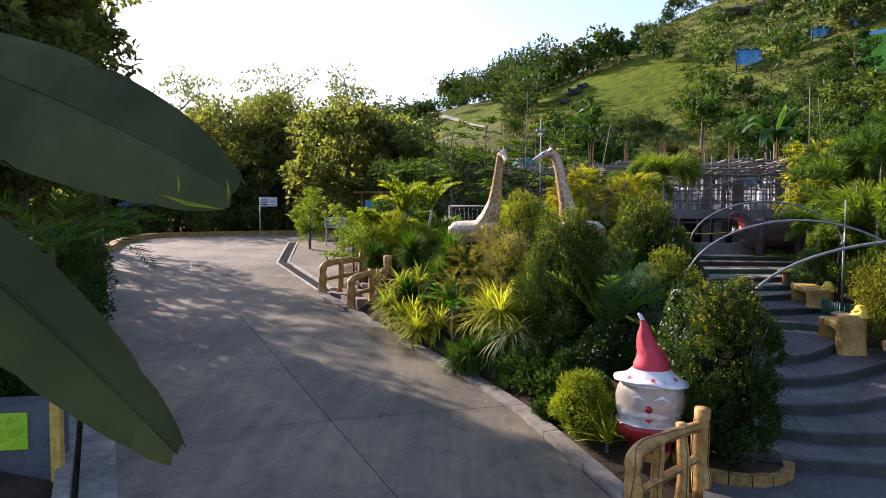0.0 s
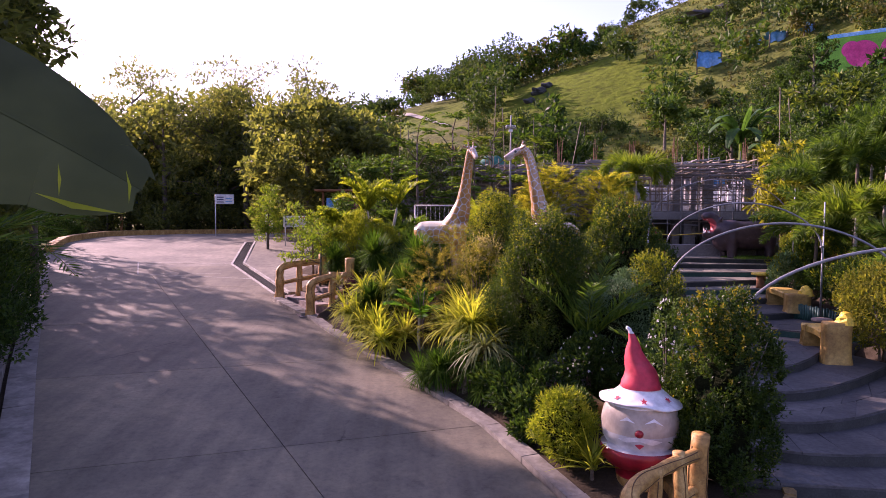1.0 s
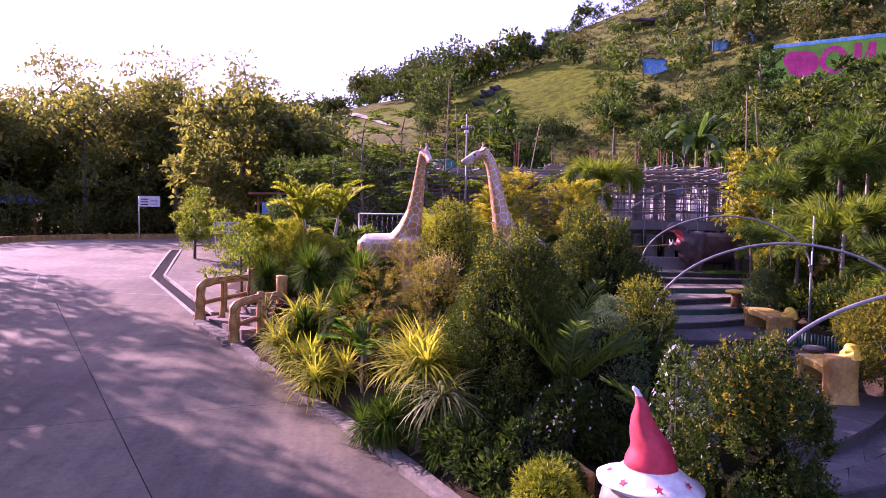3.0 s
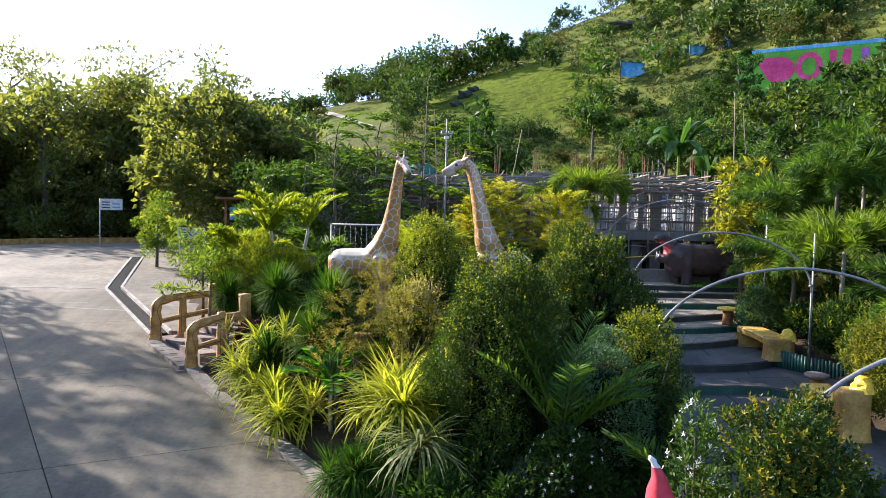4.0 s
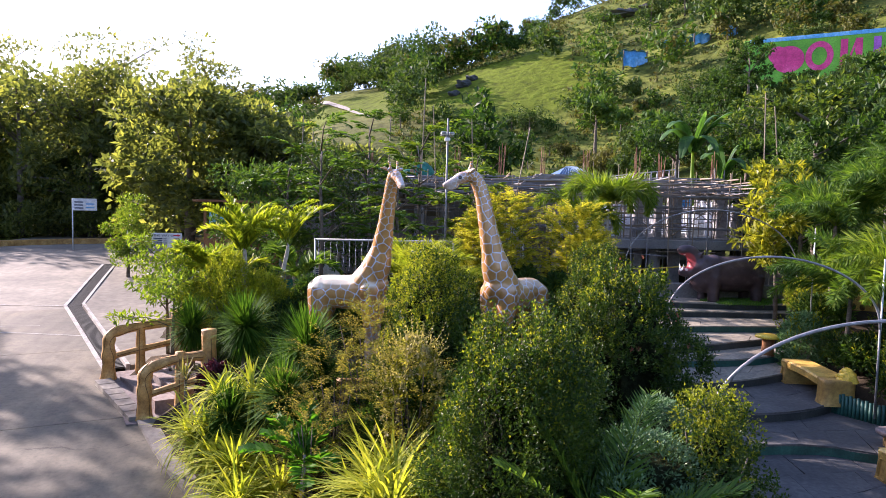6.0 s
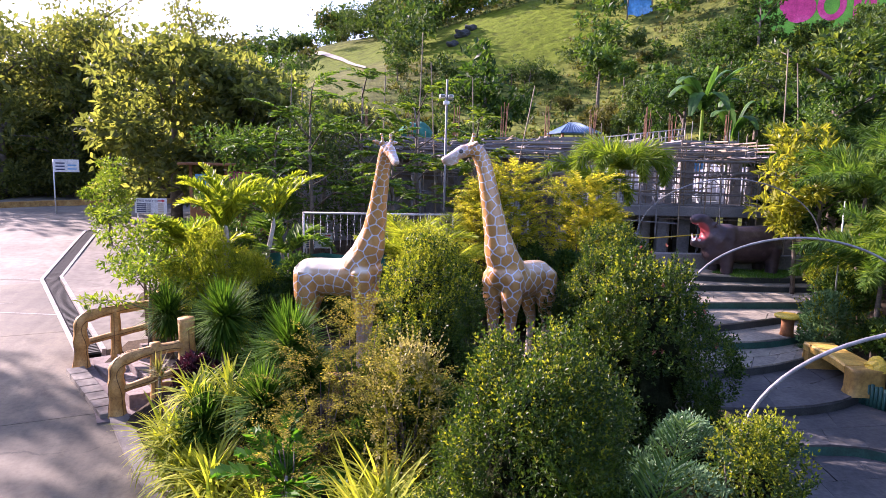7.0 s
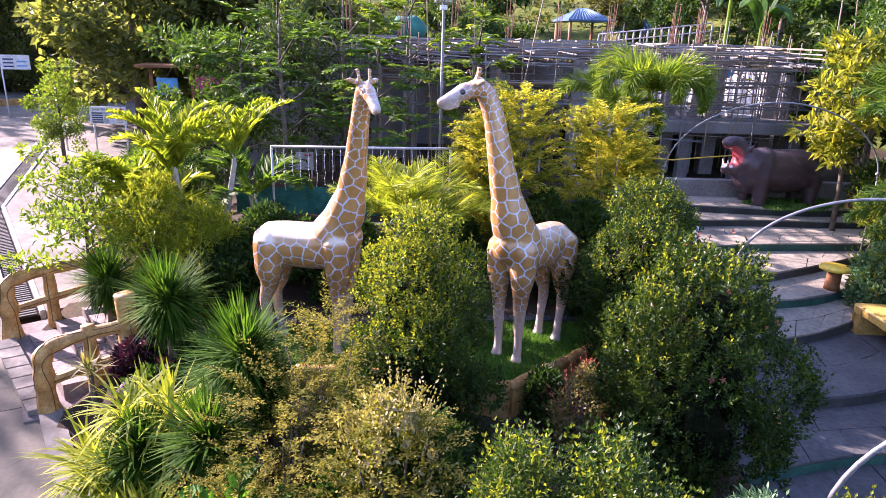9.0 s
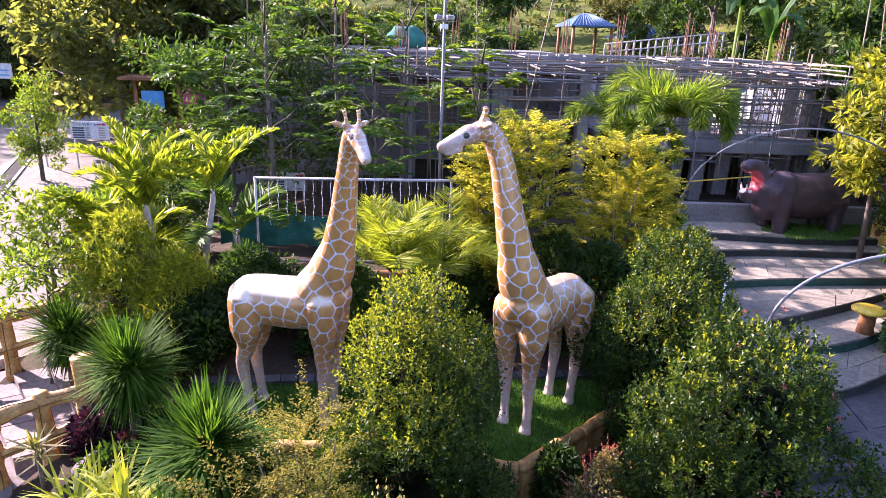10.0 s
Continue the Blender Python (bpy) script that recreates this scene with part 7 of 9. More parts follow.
def twig_shrub(x, y, z0, r, top, n, label, seed, shape="egg", mat=None, young=None, L=0.052, W=0.027, ln=0.17, clumps=26, tips=0.5, squash=1.0):
    """A leafy shrub of many short twigs that bulge in clumps, each twig with leaves in pairs and a younger tip; the
    sunlit top is coloured in.
    """
    g = np.random.default_rng(seed)
    h = top - z0
    e = empty("shrub", x, y, z0)
    tagged(e, label, "shrub")
    stems(seed, r, h, 5, 0.025, M_bark, e)
    prof = PROFILE[shape]
    # clumps: most on the outside, some within
    ct = (np.arange(clumps) + g.random(clumps)) / clumps * 0.92 + 0.03
    ca = np.arange(clumps) * 2.4 + g.uniform(-0.6, 0.6, clumps)
    cR = r * prof(ct) * g.uniform(0.4, 0.8, clumps)
    C = np.stack([np.cos(ca) * cR, np.sin(ca) * cR * squash, 0.04 * h + ct * h * 0.92], axis=1)
    cr = r * g.uniform(0.2, 0.4, clumps) * (0.55 + 0.45 * prof(ct))
    k = g.choice(clumps, n, p=cr ** 2 / (cr ** 2).sum())
    axis = np.concatenate([C[k][:, :2], np.zeros((n, 1))], axis=1) / r
    u = unit(g.normal(size=(n, 3)) + axis * 0.9 + np.array([0, 0, 0.35]))
    base = C[k] + u * (cr[k] * (1 - 0.45 * g.random(n) ** 2))[:, None] * np.array([1, 1, 1.15])
    base[:, 2] = np.maximum(base[:, 2], 0.04)
    d = unit(u * 0.5 + axis * 0.2 + np.array([0, 0, 0.9]) + g.normal(size=(n, 3)) * 0.26)
    length = ln * g.uniform(0.45, 1.3, n)
    side = unit(np.cross(d, g.normal(size=(n, 3))))
    other = np.cross(d, side)
    # yellow leaves stand for young tips and for sunlight on top and left
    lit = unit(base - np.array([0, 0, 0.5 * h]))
    fresh_lit = g.random(n) < (0.45 + tips) * np.clip((base[:, 2] / h - 0.56 - 0.12 * lit[:, 0]) * 3.2, 0.008, 1.1)
    old, soft_ = [], []
    for q in range(8):
        f = (q // 2 + 0.3) / 4
        w = side if (q // 2) % 2 else other
        D = w * (1 if q % 2 else -1) * (1.0 - 0.45 * f) + d * (0.55 + 0.6 * f) + g.normal(size=(n, 3)) * 0.22
        P = base + d * (length * f)[:, None]
        sz = g.uniform(0.75, 1.15, n) * (1.05 - 0.35 * f)
        young_here = fresh_lit & (q >= 3)
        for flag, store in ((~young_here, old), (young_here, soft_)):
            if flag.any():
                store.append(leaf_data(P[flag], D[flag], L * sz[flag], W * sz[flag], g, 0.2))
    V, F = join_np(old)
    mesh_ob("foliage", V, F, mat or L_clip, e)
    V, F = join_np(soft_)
    tagged(mesh_ob("young_growth", V, F, young or L_shoot, e, label="yellow green young and sunlit shoots"), kind="stuff")
    # added dark shell within the leaves, standing in for inner shade
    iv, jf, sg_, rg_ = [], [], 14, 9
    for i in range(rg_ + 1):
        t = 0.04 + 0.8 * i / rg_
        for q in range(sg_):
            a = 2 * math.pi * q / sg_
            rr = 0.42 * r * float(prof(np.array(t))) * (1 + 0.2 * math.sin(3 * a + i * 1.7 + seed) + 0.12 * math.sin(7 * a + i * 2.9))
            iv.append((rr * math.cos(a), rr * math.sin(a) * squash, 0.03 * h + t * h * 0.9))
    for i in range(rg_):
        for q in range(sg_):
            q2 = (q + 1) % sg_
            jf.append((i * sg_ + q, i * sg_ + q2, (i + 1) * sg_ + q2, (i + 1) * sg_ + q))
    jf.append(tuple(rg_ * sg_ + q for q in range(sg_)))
    tagged(mesh_ob("inner_growth", iv, jf, M_core, e), kind="stuff")
    return e


def spray_shrub(x, y, z0, r, top, n, label, seed, mat, tip=None, leaf=0.034, width=0.014, length=0.5, shape="dome"):
    """A feathery shrub: thin stems with spreading sprays of small leaflets, in drooping layers."""
    g = np.random.default_rng(seed)
    h = top - z0
    e = empty("shrub", x, y, z0)
    tagged(e, label, "shrub")
    stems(seed, r, h, 6, 0.018, M_bark, e)
    items, tips_ = [], []
    for k in range(n):
        t = (k + g.random()) / n
        az = 2.4 * k + g.uniform(-0.5, 0.5)
        rr = r * float(PROFILE[shape](np.array(min(0.98, 0.12 + 0.86 * t)))) * g.uniform(0.25, 0.75)
        b = (math.sin(az) * rr, math.cos(az) * rr, 0.1 * h + t * h * 0.86)
        leaflets, pts = frond_data(b, az + g.uniform(-0.7, 0.7), g.uniform(0.0, 0.75) + 0.4 * t, length * g.uniform(0.55, 1.15), g.uniform(0.5, 1.3), 34, leaf, width, g, 0.15, 0.3)
        store = tips_ if tip is not None and g.random() < 0.35 + 0.45 * t else items
        for P, D, Ln, Wd in leaflets:
            P = P + g.normal(size=P.shape) * 0.018
            store.append(leaf_data(P, D, Ln, Wd, g, 0.15))
    V, F = join_np(items)
    mesh_ob("foliage", V, F, mat, e)
    if tips_:
        V, F = join_np(tips_)
        tagged(mesh_ob("young_growth", V, F, tip, e, label="paler young sprays"), kind="stuff")
    return e


def feather_tree(x, y, z0, h, cr, label, seed, mat, limbs=10, fronds=7, length=0.75, leaf=0.2, width=0.06, trunk_r=0.05):
    """A small tree whose limbs carry flat tiers of feathery leaves."""
    g = np.random.default_rng(seed)
    e = empty("tree", x, y, z0)
    tagged(e, label, "tree")
    tr = [tube_data([(0, 0, -0.3), (0.05, 0, h * 0.4), (0.0, 0.06, h * 0.75), (0.03, 0.0, h * 0.97)], [trunk_r * 1.2, trunk_r, trunk_r * 0.7, trunk_r * 0.3], 8)]
    items = []
    for k in range(limbs):
        t = 0.34 + 0.63 * k / (limbs - 1)
        a = 2.4 * k + g.uniform(-0.4, 0.4)
        ln = cr * (1.1 - 0.6 * t) * g.uniform(0.75, 1.1)
        b = np.array([0, 0, h * t])
        m = b + np.array([math.sin(a) * ln * 0.5, math.cos(a) * ln * 0.5, 0.16 * h * g.uniform(0.3, 0.9)])
        q = b + np.array([math.sin(a) * ln, math.cos(a) * ln, 0.2 * h * g.uniform(0.3, 0.9)])
        tr.append(tube_data([tuple(b), tuple(m), tuple(q)], [trunk_r * 0.45, trunk_r * 0.3, trunk_r * 0.15], 6))
        for j in range(fronds):
            s_ = 0.35 + 0.65 * (j + 0.5) / fronds
            p = m + (q - m) * max(0.0, 2 * s_ - 1) if s_ > 0.5 else b + (m - b) * 2 * s_
            leaflets, pts = frond_data(tuple(p), a + g.uniform(-1.5, 1.5), g.uniform(0.05, 0.6), length * g.uniform(0.6, 1.1), g.uniform(0.4, 1.0), 17, leaf, width, g, 0.05, 0.25)
            items += [leaf_data(P, D, Ln, Wd, g, 0.1) for P, D, Ln, Wd in leaflets]
    v, f = join_data(*tr)
    mesh_ob("trunk", v, f, M_bark, e, True)
    V, F = join_np(items)
    mesh_ob("crown", V, F, mat, e)
    return e


def add_flowers(e, r, h, n, seed, mat, size, shape="egg", low=0.3):
    """Small five-petalled flowers over a shrub's outside."""
    g = np.random.default_rng(seed)
    t = g.uniform(low, 1, n)
    a = g.uniform(0, 2 * np.pi, n)
    R = r * PROFILE[shape](t) * 1.04
    C = np.stack([np.cos(a) * R, np.sin(a) * R, t * h + 0.02], axis=1)
    N = unit(np.stack([np.cos(a), np.sin(a), np.full(n, 0.5)], axis=1))
    T = unit(np.cross(N, np.array([0, 0, 1.0])))
    B = np.cross(N, T)
    items = []
    for k in range(5):
        q = 2 * math.pi * k / 5
        D = T * math.cos(q) + B * math.sin(q) + N * 0.25
        items.append(leaf_data(C, D, size * g.uniform(0.8, 1.2, n), size * 0.55, g, 0.1))
    V, F = join_np(items)
    tagged(mesh_ob("blossom", V, F, mat, e), kind="stuff")


def rosette(x, y, z0, centre_h, n, L, W, mat, label, seed, el=(0.1, 1.45), droop=(0.4, 1.2), trunk=0.0, name="spiky_plant", heads=1, spread=0.25, seg=4):
    """Strap or sword leaves from one or more crowns, on short trunks."""
    g = np.random.default_rng(seed)
    e = empty(name, x, y, z0)
    tagged(e, label, "plant")
    items, tr = [], []
    for k in range(heads):
        a = g.uniform(0, 6.28)
        hx, hy = (0, 0) if heads == 1 else (spread * math.cos(a + k * 2.4), spread * math.sin(a + k * 2.4))
        hz = centre_h * (1 if heads == 1 else g.uniform(0.75, 1.1))
        m = n // heads
        P = np.stack([hx + g.normal(size=m) * 0.03, hy + g.normal(size=m) * 0.03, hz + g.uniform(-0.1, 0.05, m)], axis=1)
        V, F = strap_data(P, g.uniform(0, 2 * np.pi, m), g.uniform(*el, m), L * g.uniform(0.65, 1.15, m), W * g.uniform(0.7, 1.2, m), g.uniform(*droop, m), seg)
        items.append((V, F))
        tr.append(tube_data([(hx * 0.3, hy * 0.3, -0.15), (hx * 0.8, hy * 0.8, hz * 0.6), (hx, hy, hz)], [max(trunk, 0.03), max(trunk, 0.03) * 0.85, max(trunk, 0.03) * 0.6], 8))
    V, F = join_np(items)
    v, f = join_data(*tr)
    mesh_ob("trunk", v, f, M_bark, e, True)
    mesh_ob("foliage", V, F, mat, e)
    return e


def palm(x, y, z0, stem_h, fronds, length, mat, label, seed, leaf=0.34, width=0.035, n=34, el=(0.3, 1.35), droop=(0.9, 1.7), stems_n=1, trunk=0.06, lift=0.35, hang=0.3, bark=None, name="palm", lean=0.0, bushy=False):
    g = np.random.default_rng(seed)
    e = empty(name, x, y, z0)
    tagged(e, label, "palm")
    for s in range(stems_n):
        a = g.uniform(0, 6.28)
        off = 0.0 if stems_n == 1 else 0.28
        bx_, by_ = off * math.cos(a), off * math.sin(a)
        tx, ty = bx_ * 1.9 + lean * stem_h, by_ * 1.9
        th = stem_h * g.uniform(0.8, 1.1)
        v, f = tube_data([(bx_, by_, -0.15), ((bx_ + tx) / 2 - 0.03, (by_ + ty) / 2, th * 0.5), (tx, ty, th), (tx, ty, th + 0.15)], [trunk * 1.15, trunk, trunk * 0.8, trunk * 0.5], 9)
        mesh_ob("trunk", v, f, bark or M_palebark, e, True)
        for k in range(fronds // stems_n):
            az = 2.4 * k + g.uniform(-0.3, 0.3) + s
            leaflets, pts = frond_data((tx, ty, th + 0.05), az, g.uniform(*el), length * g.uniform(0.75, 1.12), g.uniform(*droop), n, leaf, width, g, lift, hang, bushy)
            V, F = join_np([leaf_data(P, D, Ln, Wd, g, 0.15) for P, D, Ln, Wd in leaflets])
            fr = mesh_ob("frond", V, F, mat, e)
            tube("frond_rib", [tuple(p) for p in pts[::2]], [0.012, 0.011, 0.010, 0.009, 0.008, 0.006, 0.004, 0.003][:len(pts[::2])], L_lime, fr, 5)
    return e


def tree_parts(seed, h, cr, n, L, W, trunk_r, clusters=34, low=0.35, flat=0.75, limbs=9, puff=(0.2, 0.42)):
    """Trunk with limbs, and leaves in clumps round the limb ends; stands on z = 0."""
    g = np.random.default_rng(seed)
    tr = []
    lean = g.normal(size=2) * 0.03 * h
    path = [(0, 0, -0.4), (lean[0] * 0.3, lean[1] * 0.3, h * 0.25), (lean[0] * 0.7, lean[1] * 0.7, h * 0.5), (lean[0], lean[1], h * 0.82)]
    tr.append(tube_data(path, [trunk_r * 1.25, trunk_r, trunk_r * 0.7, trunk_r * 0.2], 9))
    centres = []
    for k in range(limbs):
        t = g.uniform(low, 0.8)
        a = 2.4 * k + g.uniform(-0.4, 0.4)
        b = np.array([lean[0] * t, lean[1] * t, h * t])
        ln = cr * g.uniform(0.6, 1.0)
        m = b + np.array([math.cos(a) * ln * 0.5, math.sin(a) * ln * 0.5, h * 0.10])
        e = b + np.array([math.cos(a) * ln, math.sin(a) * ln, h * g.uniform(0.08, 0.25)])
        tr.append(tube_data([tuple(b), tuple(m), tuple(e)], [trunk_r * 0.42, trunk_r * 0.26, trunk_r * 0.08], 6))
        centres += [m, e]
    while len(centres) < clusters:
        a, t = g.uniform(0, 6.28), g.uniform(low, 1.0)
        prof = math.sin(math.pi * min(1, (t - low) / (1.02 - low) * 0.82 + 0.16)) ** 0.6
        rr = cr * prof * g.uniform(0.45, 1.0)
        centres.append(np.array([math.cos(a) * rr + lean[0] * t, math.sin(a) * rr + lean[1] * t, h * t]))
    C = np.array(centres)
    idx = g.integers(0, len(C), n)
    size = cr * g.uniform(*puff, len(C))
    u = unit(g.normal(size=(n, 3)))
    rad = size[idx] * (1 - 0.55 * g.random(n) ** 2)
    P = C[idx] + u * rad[:, None] * np.array([1, 1, flat])
    D = u * 0.6 + np.array([0, 0, 0.15]) + g.normal(size=(n, 3)) * 0.7
    V, F = leaf_data(P, D, L * g.uniform(0.6, 1.3, n), W * g.uniform(0.7, 1.2, n), g)
    return join_data(*tr), (V, F)


def tree(x, y, z0, h, cr, n, L, W, mat, label, seed, trunk_r=0.16, name="tree", bark=None, **kw):
    (v, f), (V, F) = tree_parts(seed, h, cr, n, L, W, trunk_r, **kw)
    e = empty(name, x, y, z0)
    tagged(e, label, "tree")
    mesh_ob("trunk", v, f, bark or M_bark, e, True)
    mesh_ob("crown", V, F, mat, e)
    return e


def gz(x, y):
    return float(ground_z(x, y))


CLIP = "dense rounded green shrub with small glossy leaves"
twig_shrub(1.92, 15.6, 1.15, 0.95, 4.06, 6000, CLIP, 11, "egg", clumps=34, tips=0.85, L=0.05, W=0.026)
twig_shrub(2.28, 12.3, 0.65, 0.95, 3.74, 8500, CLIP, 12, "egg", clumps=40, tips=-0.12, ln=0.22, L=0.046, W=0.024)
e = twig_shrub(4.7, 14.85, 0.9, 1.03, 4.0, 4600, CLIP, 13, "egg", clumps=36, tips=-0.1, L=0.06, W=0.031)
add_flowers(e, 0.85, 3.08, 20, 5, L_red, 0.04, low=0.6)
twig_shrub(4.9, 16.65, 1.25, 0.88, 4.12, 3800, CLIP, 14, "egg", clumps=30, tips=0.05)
e = shrub(3.55, 13.5, 0.85, 0.6, 1.95, 0.08, 0.04, 9000, L_dark, "dark leafy green shrub in the shade", 15, "dome")
e = shrub(1.5, 14.3, 1.0, 0.7, 2.6, 0.08, 0.04, 8000, L_dark, "dark leafy green shrub in the shade", 16, "dome")
FEATHER = "feathery olive brown shrub with fine leaves"
spray_shrub(0.95, 15.0, 1.15, 0.62, 3.4, 150, FEATHER, 17, L_olive, L_olivetip, shape="cone", length=0.45)
spray_shrub(0.52, 14.7, 1.0, 0.72, 2.85, 190, FEATHER, 18, L_olive, L_olivetip)
spray_shrub(0.2, 14.0, 0.95, 0.5, 2.3, 90, FEATHER, 117, L_olive, L_olivetip)
spray_shrub(1.38, 13.85, 0.9, 0.6, 2.95, 150, "loose shrub with cream and olive leaves", 19, L_olive, L_olivetip, leaf=0.042, width=0.018)
e = shrub(1.42, 13.8, 0.9, 0.42, 3.14, 0.062, 0.036, 2600, L_olive, "loose shrub with cream and olive leaves", 119, "egg", lump=0.4, sprigs=240, sprig_len=0.35, young=L_pale)
add_flowers(e, 0.45, 2.2, 150, 6, L_pale, 0.05, low=0.45)
twig_shrub(3.85, 8.85, 0.12, 0.76, 2.62, 3800, "upright shrub with gold tipped small leaves in planter", 20, "column", young=L_goldtip, clumps=30, tips=-0.1, L=0.06, W=0.032, ln=0.17)
twig_shrub(4.12, 11.95, 0.6, 0.86, 2.95, 2000, CLIP, 21, "cone", clumps=24, tips=0.6)
e = shrub(3.45, 9.65, 0.3, 0.32, 2.5, 0.075, 0.03, 1900, L_mid, "loose shrub dotted with small white flowers", 22, "column", lump=0.3)
add_flowers(e, 0.32, 2.1, 70, 7, L_flower, 0.03, "column", low=0.35)
e = shrub(3.5, 12.0, 0.7, 0.78, 2.5, 0.055, 0.021, 16000, L_silver, "silvery green leafy shrub", 23, "dome")
e = shrub(2.75, 11.1, 0.55, 0.45, 1.7, 0.08, 0.035, 6000, L_dark, "low dark shrub with small white flowers", 24, "dome")
add_flowers(e, 0.46, 1.15, 60, 8, L_flower, 0.026, "dome", low=0.4)
e = shrub(2.42, 11.25, 0.5, 0.32, 1.3, 0.06, 0.03, 4500, L_grey, "small grey lilac leaved shrub", 25, "dome")
e = shrub(2.0, 9.6, 0.2, 0.41, 1.18, 0.08, 0.018, 9000, L_areca, "rounded lime green fine leaved shrub", 26, "dome", lump=0.2, up=0.1)
e = shrub(3.0, 13.0, 0.9, 0.6, 1.95, 0.08, 0.04, 7000, L_dark, "dark leafy green shrub in the shade", 29, "dome")
e = shrub(3.75, 15.4, 1.15, 0.3, 2.35, 0.05, 0.03, 3000, L_pale, "small shrub with pinkish young leaves", 30, "egg", lump=0.3, sprigs=90, young=L_red)
e = shrub(4.05, 12.85, 0.75, 0.55, 2.6, 0.058, 0.022, 10000, L_silver, "silvery green leafy shrub by the steps", 31, "dome")
twig_shrub(4.9, 12.9, 0.8, 0.45, 2.45, 900, CLIP, 32, "cone", clumps=16)
twig_shrub(6.1, 17.8, 1.3, 0.78, 3.0, 1200, CLIP, 33, "dome", clumps=18, L=0.08, W=0.04)
twig_shrub(6.9, 19.6, 1.6, 0.72, 3.1, 1100, CLIP, 34, "dome", clumps=18, L=0.08, W=0.04)

for i, (x, y, q) in enumerate([(-1.25, 16.95, 0.2), (-1.0, 16.6, 0.24), (-1.45, 16.55, 0.17), (-0.75, 17.0, 0.18)]):
    v, f = blob_data((0, 0, q * 0.5), (q * 1.1, q, q * 0.9), 12, 8)
    v = [p * (1 + 0.09 * math.sin(p.x * 17 + i) + 0.07 * math.sin(p.z * 23 + p.y * 11)) for p in v]
    rock = mesh_ob("garden_rock", v, f, M_rock, None, True)
    rock.matrix_world = pose(x, y, gz(x, y))
    tagged(rock, "purplish grey rock in the bed beside the railing", "rock")
shrub(-1.35, 17.45, 1.35, 0.3, 2.0, 0.08, 0.045, 1800, L_purple, "dark purple leaved shrub beside the log railing", 35, "dome")
shrub(-0.95, 17.15, 1.3, 0.25, 1.85, 0.08, 0.045, 1300, L_purple, "dark purple leaved shrub beside the log railing", 36, "dome")
# golden shrubs behind the giraffes
GOLD = "bushy golden green shrub with fine drooping leaves"
for i, (x, y, top, r) in enumerate([(4.16, 19.6, 5.0, 0.74), (3.75, 20.0, 4.5, 0.5), (5.65, 19.4, 4.8, 0.78), (6.2, 19.9, 4.1, 0.55), (-1.45, 19.7, 3.7, 0.6), (-2.1, 20.9, 3.3, 0.5), (-0.7, 19.2, 3.3, 0.5)]):
    if i < 4:
        spray_shrub(x, y, gz(x, y), r * 1.1, top, 340, GOLD, 40 + i, L_gold, L_golden, leaf=0.085, width=0.024, length=0.5, shape="dome")
    else:
        shrub(x, y, gz(x, y), r * 1.15, top, 0.1, 0.02, 8500, L_areca, GOLD, 40 + i, "egg", lump=0.5, up=0.0, sprigs=420, sprig_len=0.22, young=L_gold, blobs=20)
for i, (x, y, top, r, mt) in enumerate([(0.2, 19.4, 3.2, 0.7, L_dark), (1.4, 19.3, 3.0, 0.7, L_mid), (2.9, 19.2, 3.2, 0.6, L_dark), (5.0, 18.6, 3.4, 0.65, L_dark), (4.45, 18.9, 3.5, 0.55, L_dark), (5.7, 18.6, 3.2, 0.5, L_mid), (-0.4, 18.9, 2.8, 0.55, L_dark), (-1.3, 18.5, 2.6, 0.4, L_mid), (-2.0, 21.8, 3.6, 0.8, L_lime), (-2.5, 23.4, 3.4, 0.8, L_mid), (-1.6, 22.6, 3.6, 0.9, L_mid)]):
    shrub(x, y, gz(x, y), r, top, 0.1, 0.045, 5000, mt, "leafy green garden shrub behind the giraffes", 60 + i, "egg", lump=0.28)

# low plants under the shrubs
cg = random.Random(21)
spots = 0
while spots < 46:
    x, y = cg.uniform(-2.4, 6.5), cg.uniform(9.6, 20.0)
    if x < float(kerb_x(y)) + 0.55 or in_poly(np.array([x]), np.array([y]), LAWN)[0] or x > np.interp(y, [8, 12, 15, 18, 20], [3.6, 4.6, 5.4, 6.6, 7.6]) or (x < -0.3 and y > 17.4) or (9.6 < y < 12.6 and x < 2.9):
        continue
    r = cg.uniform(0.22, 0.42)
    z = gz(x, y)
    shrub(x, y, z - 0.02, r, z + cg.uniform(0.25, 0.6), 0.09, 0.04, 900, cg.choice([L_dark, L_dark, L_mid, L_clip]), "low leafy ground cover in the bed", 600 + spots, "dome", blobs=8)
    spots += 1

for i, (x, y, r, h) in enumerate([(1.5, 11.15, 0.4, 0.6), (1.75, 10.65, 0.36, 0.5), (2.1, 10.95, 0.42, 0.65), (1.35, 11.5, 0.38, 0.6), (1.9, 11.6, 0.42, 0.7), (2.3, 10.3, 0.36, 0.5), (1.65, 10.2, 0.26, 0.35)]):
    z = gz(x, y)
    shrub(x, y, z - 0.03, r, z + h, 0.11, 0.045, 1500, (L_dark, L_mid)[i % 2], "low dark leafy plant near the kerb", 660 + i, "dome", lump=0.35, blobs=9)

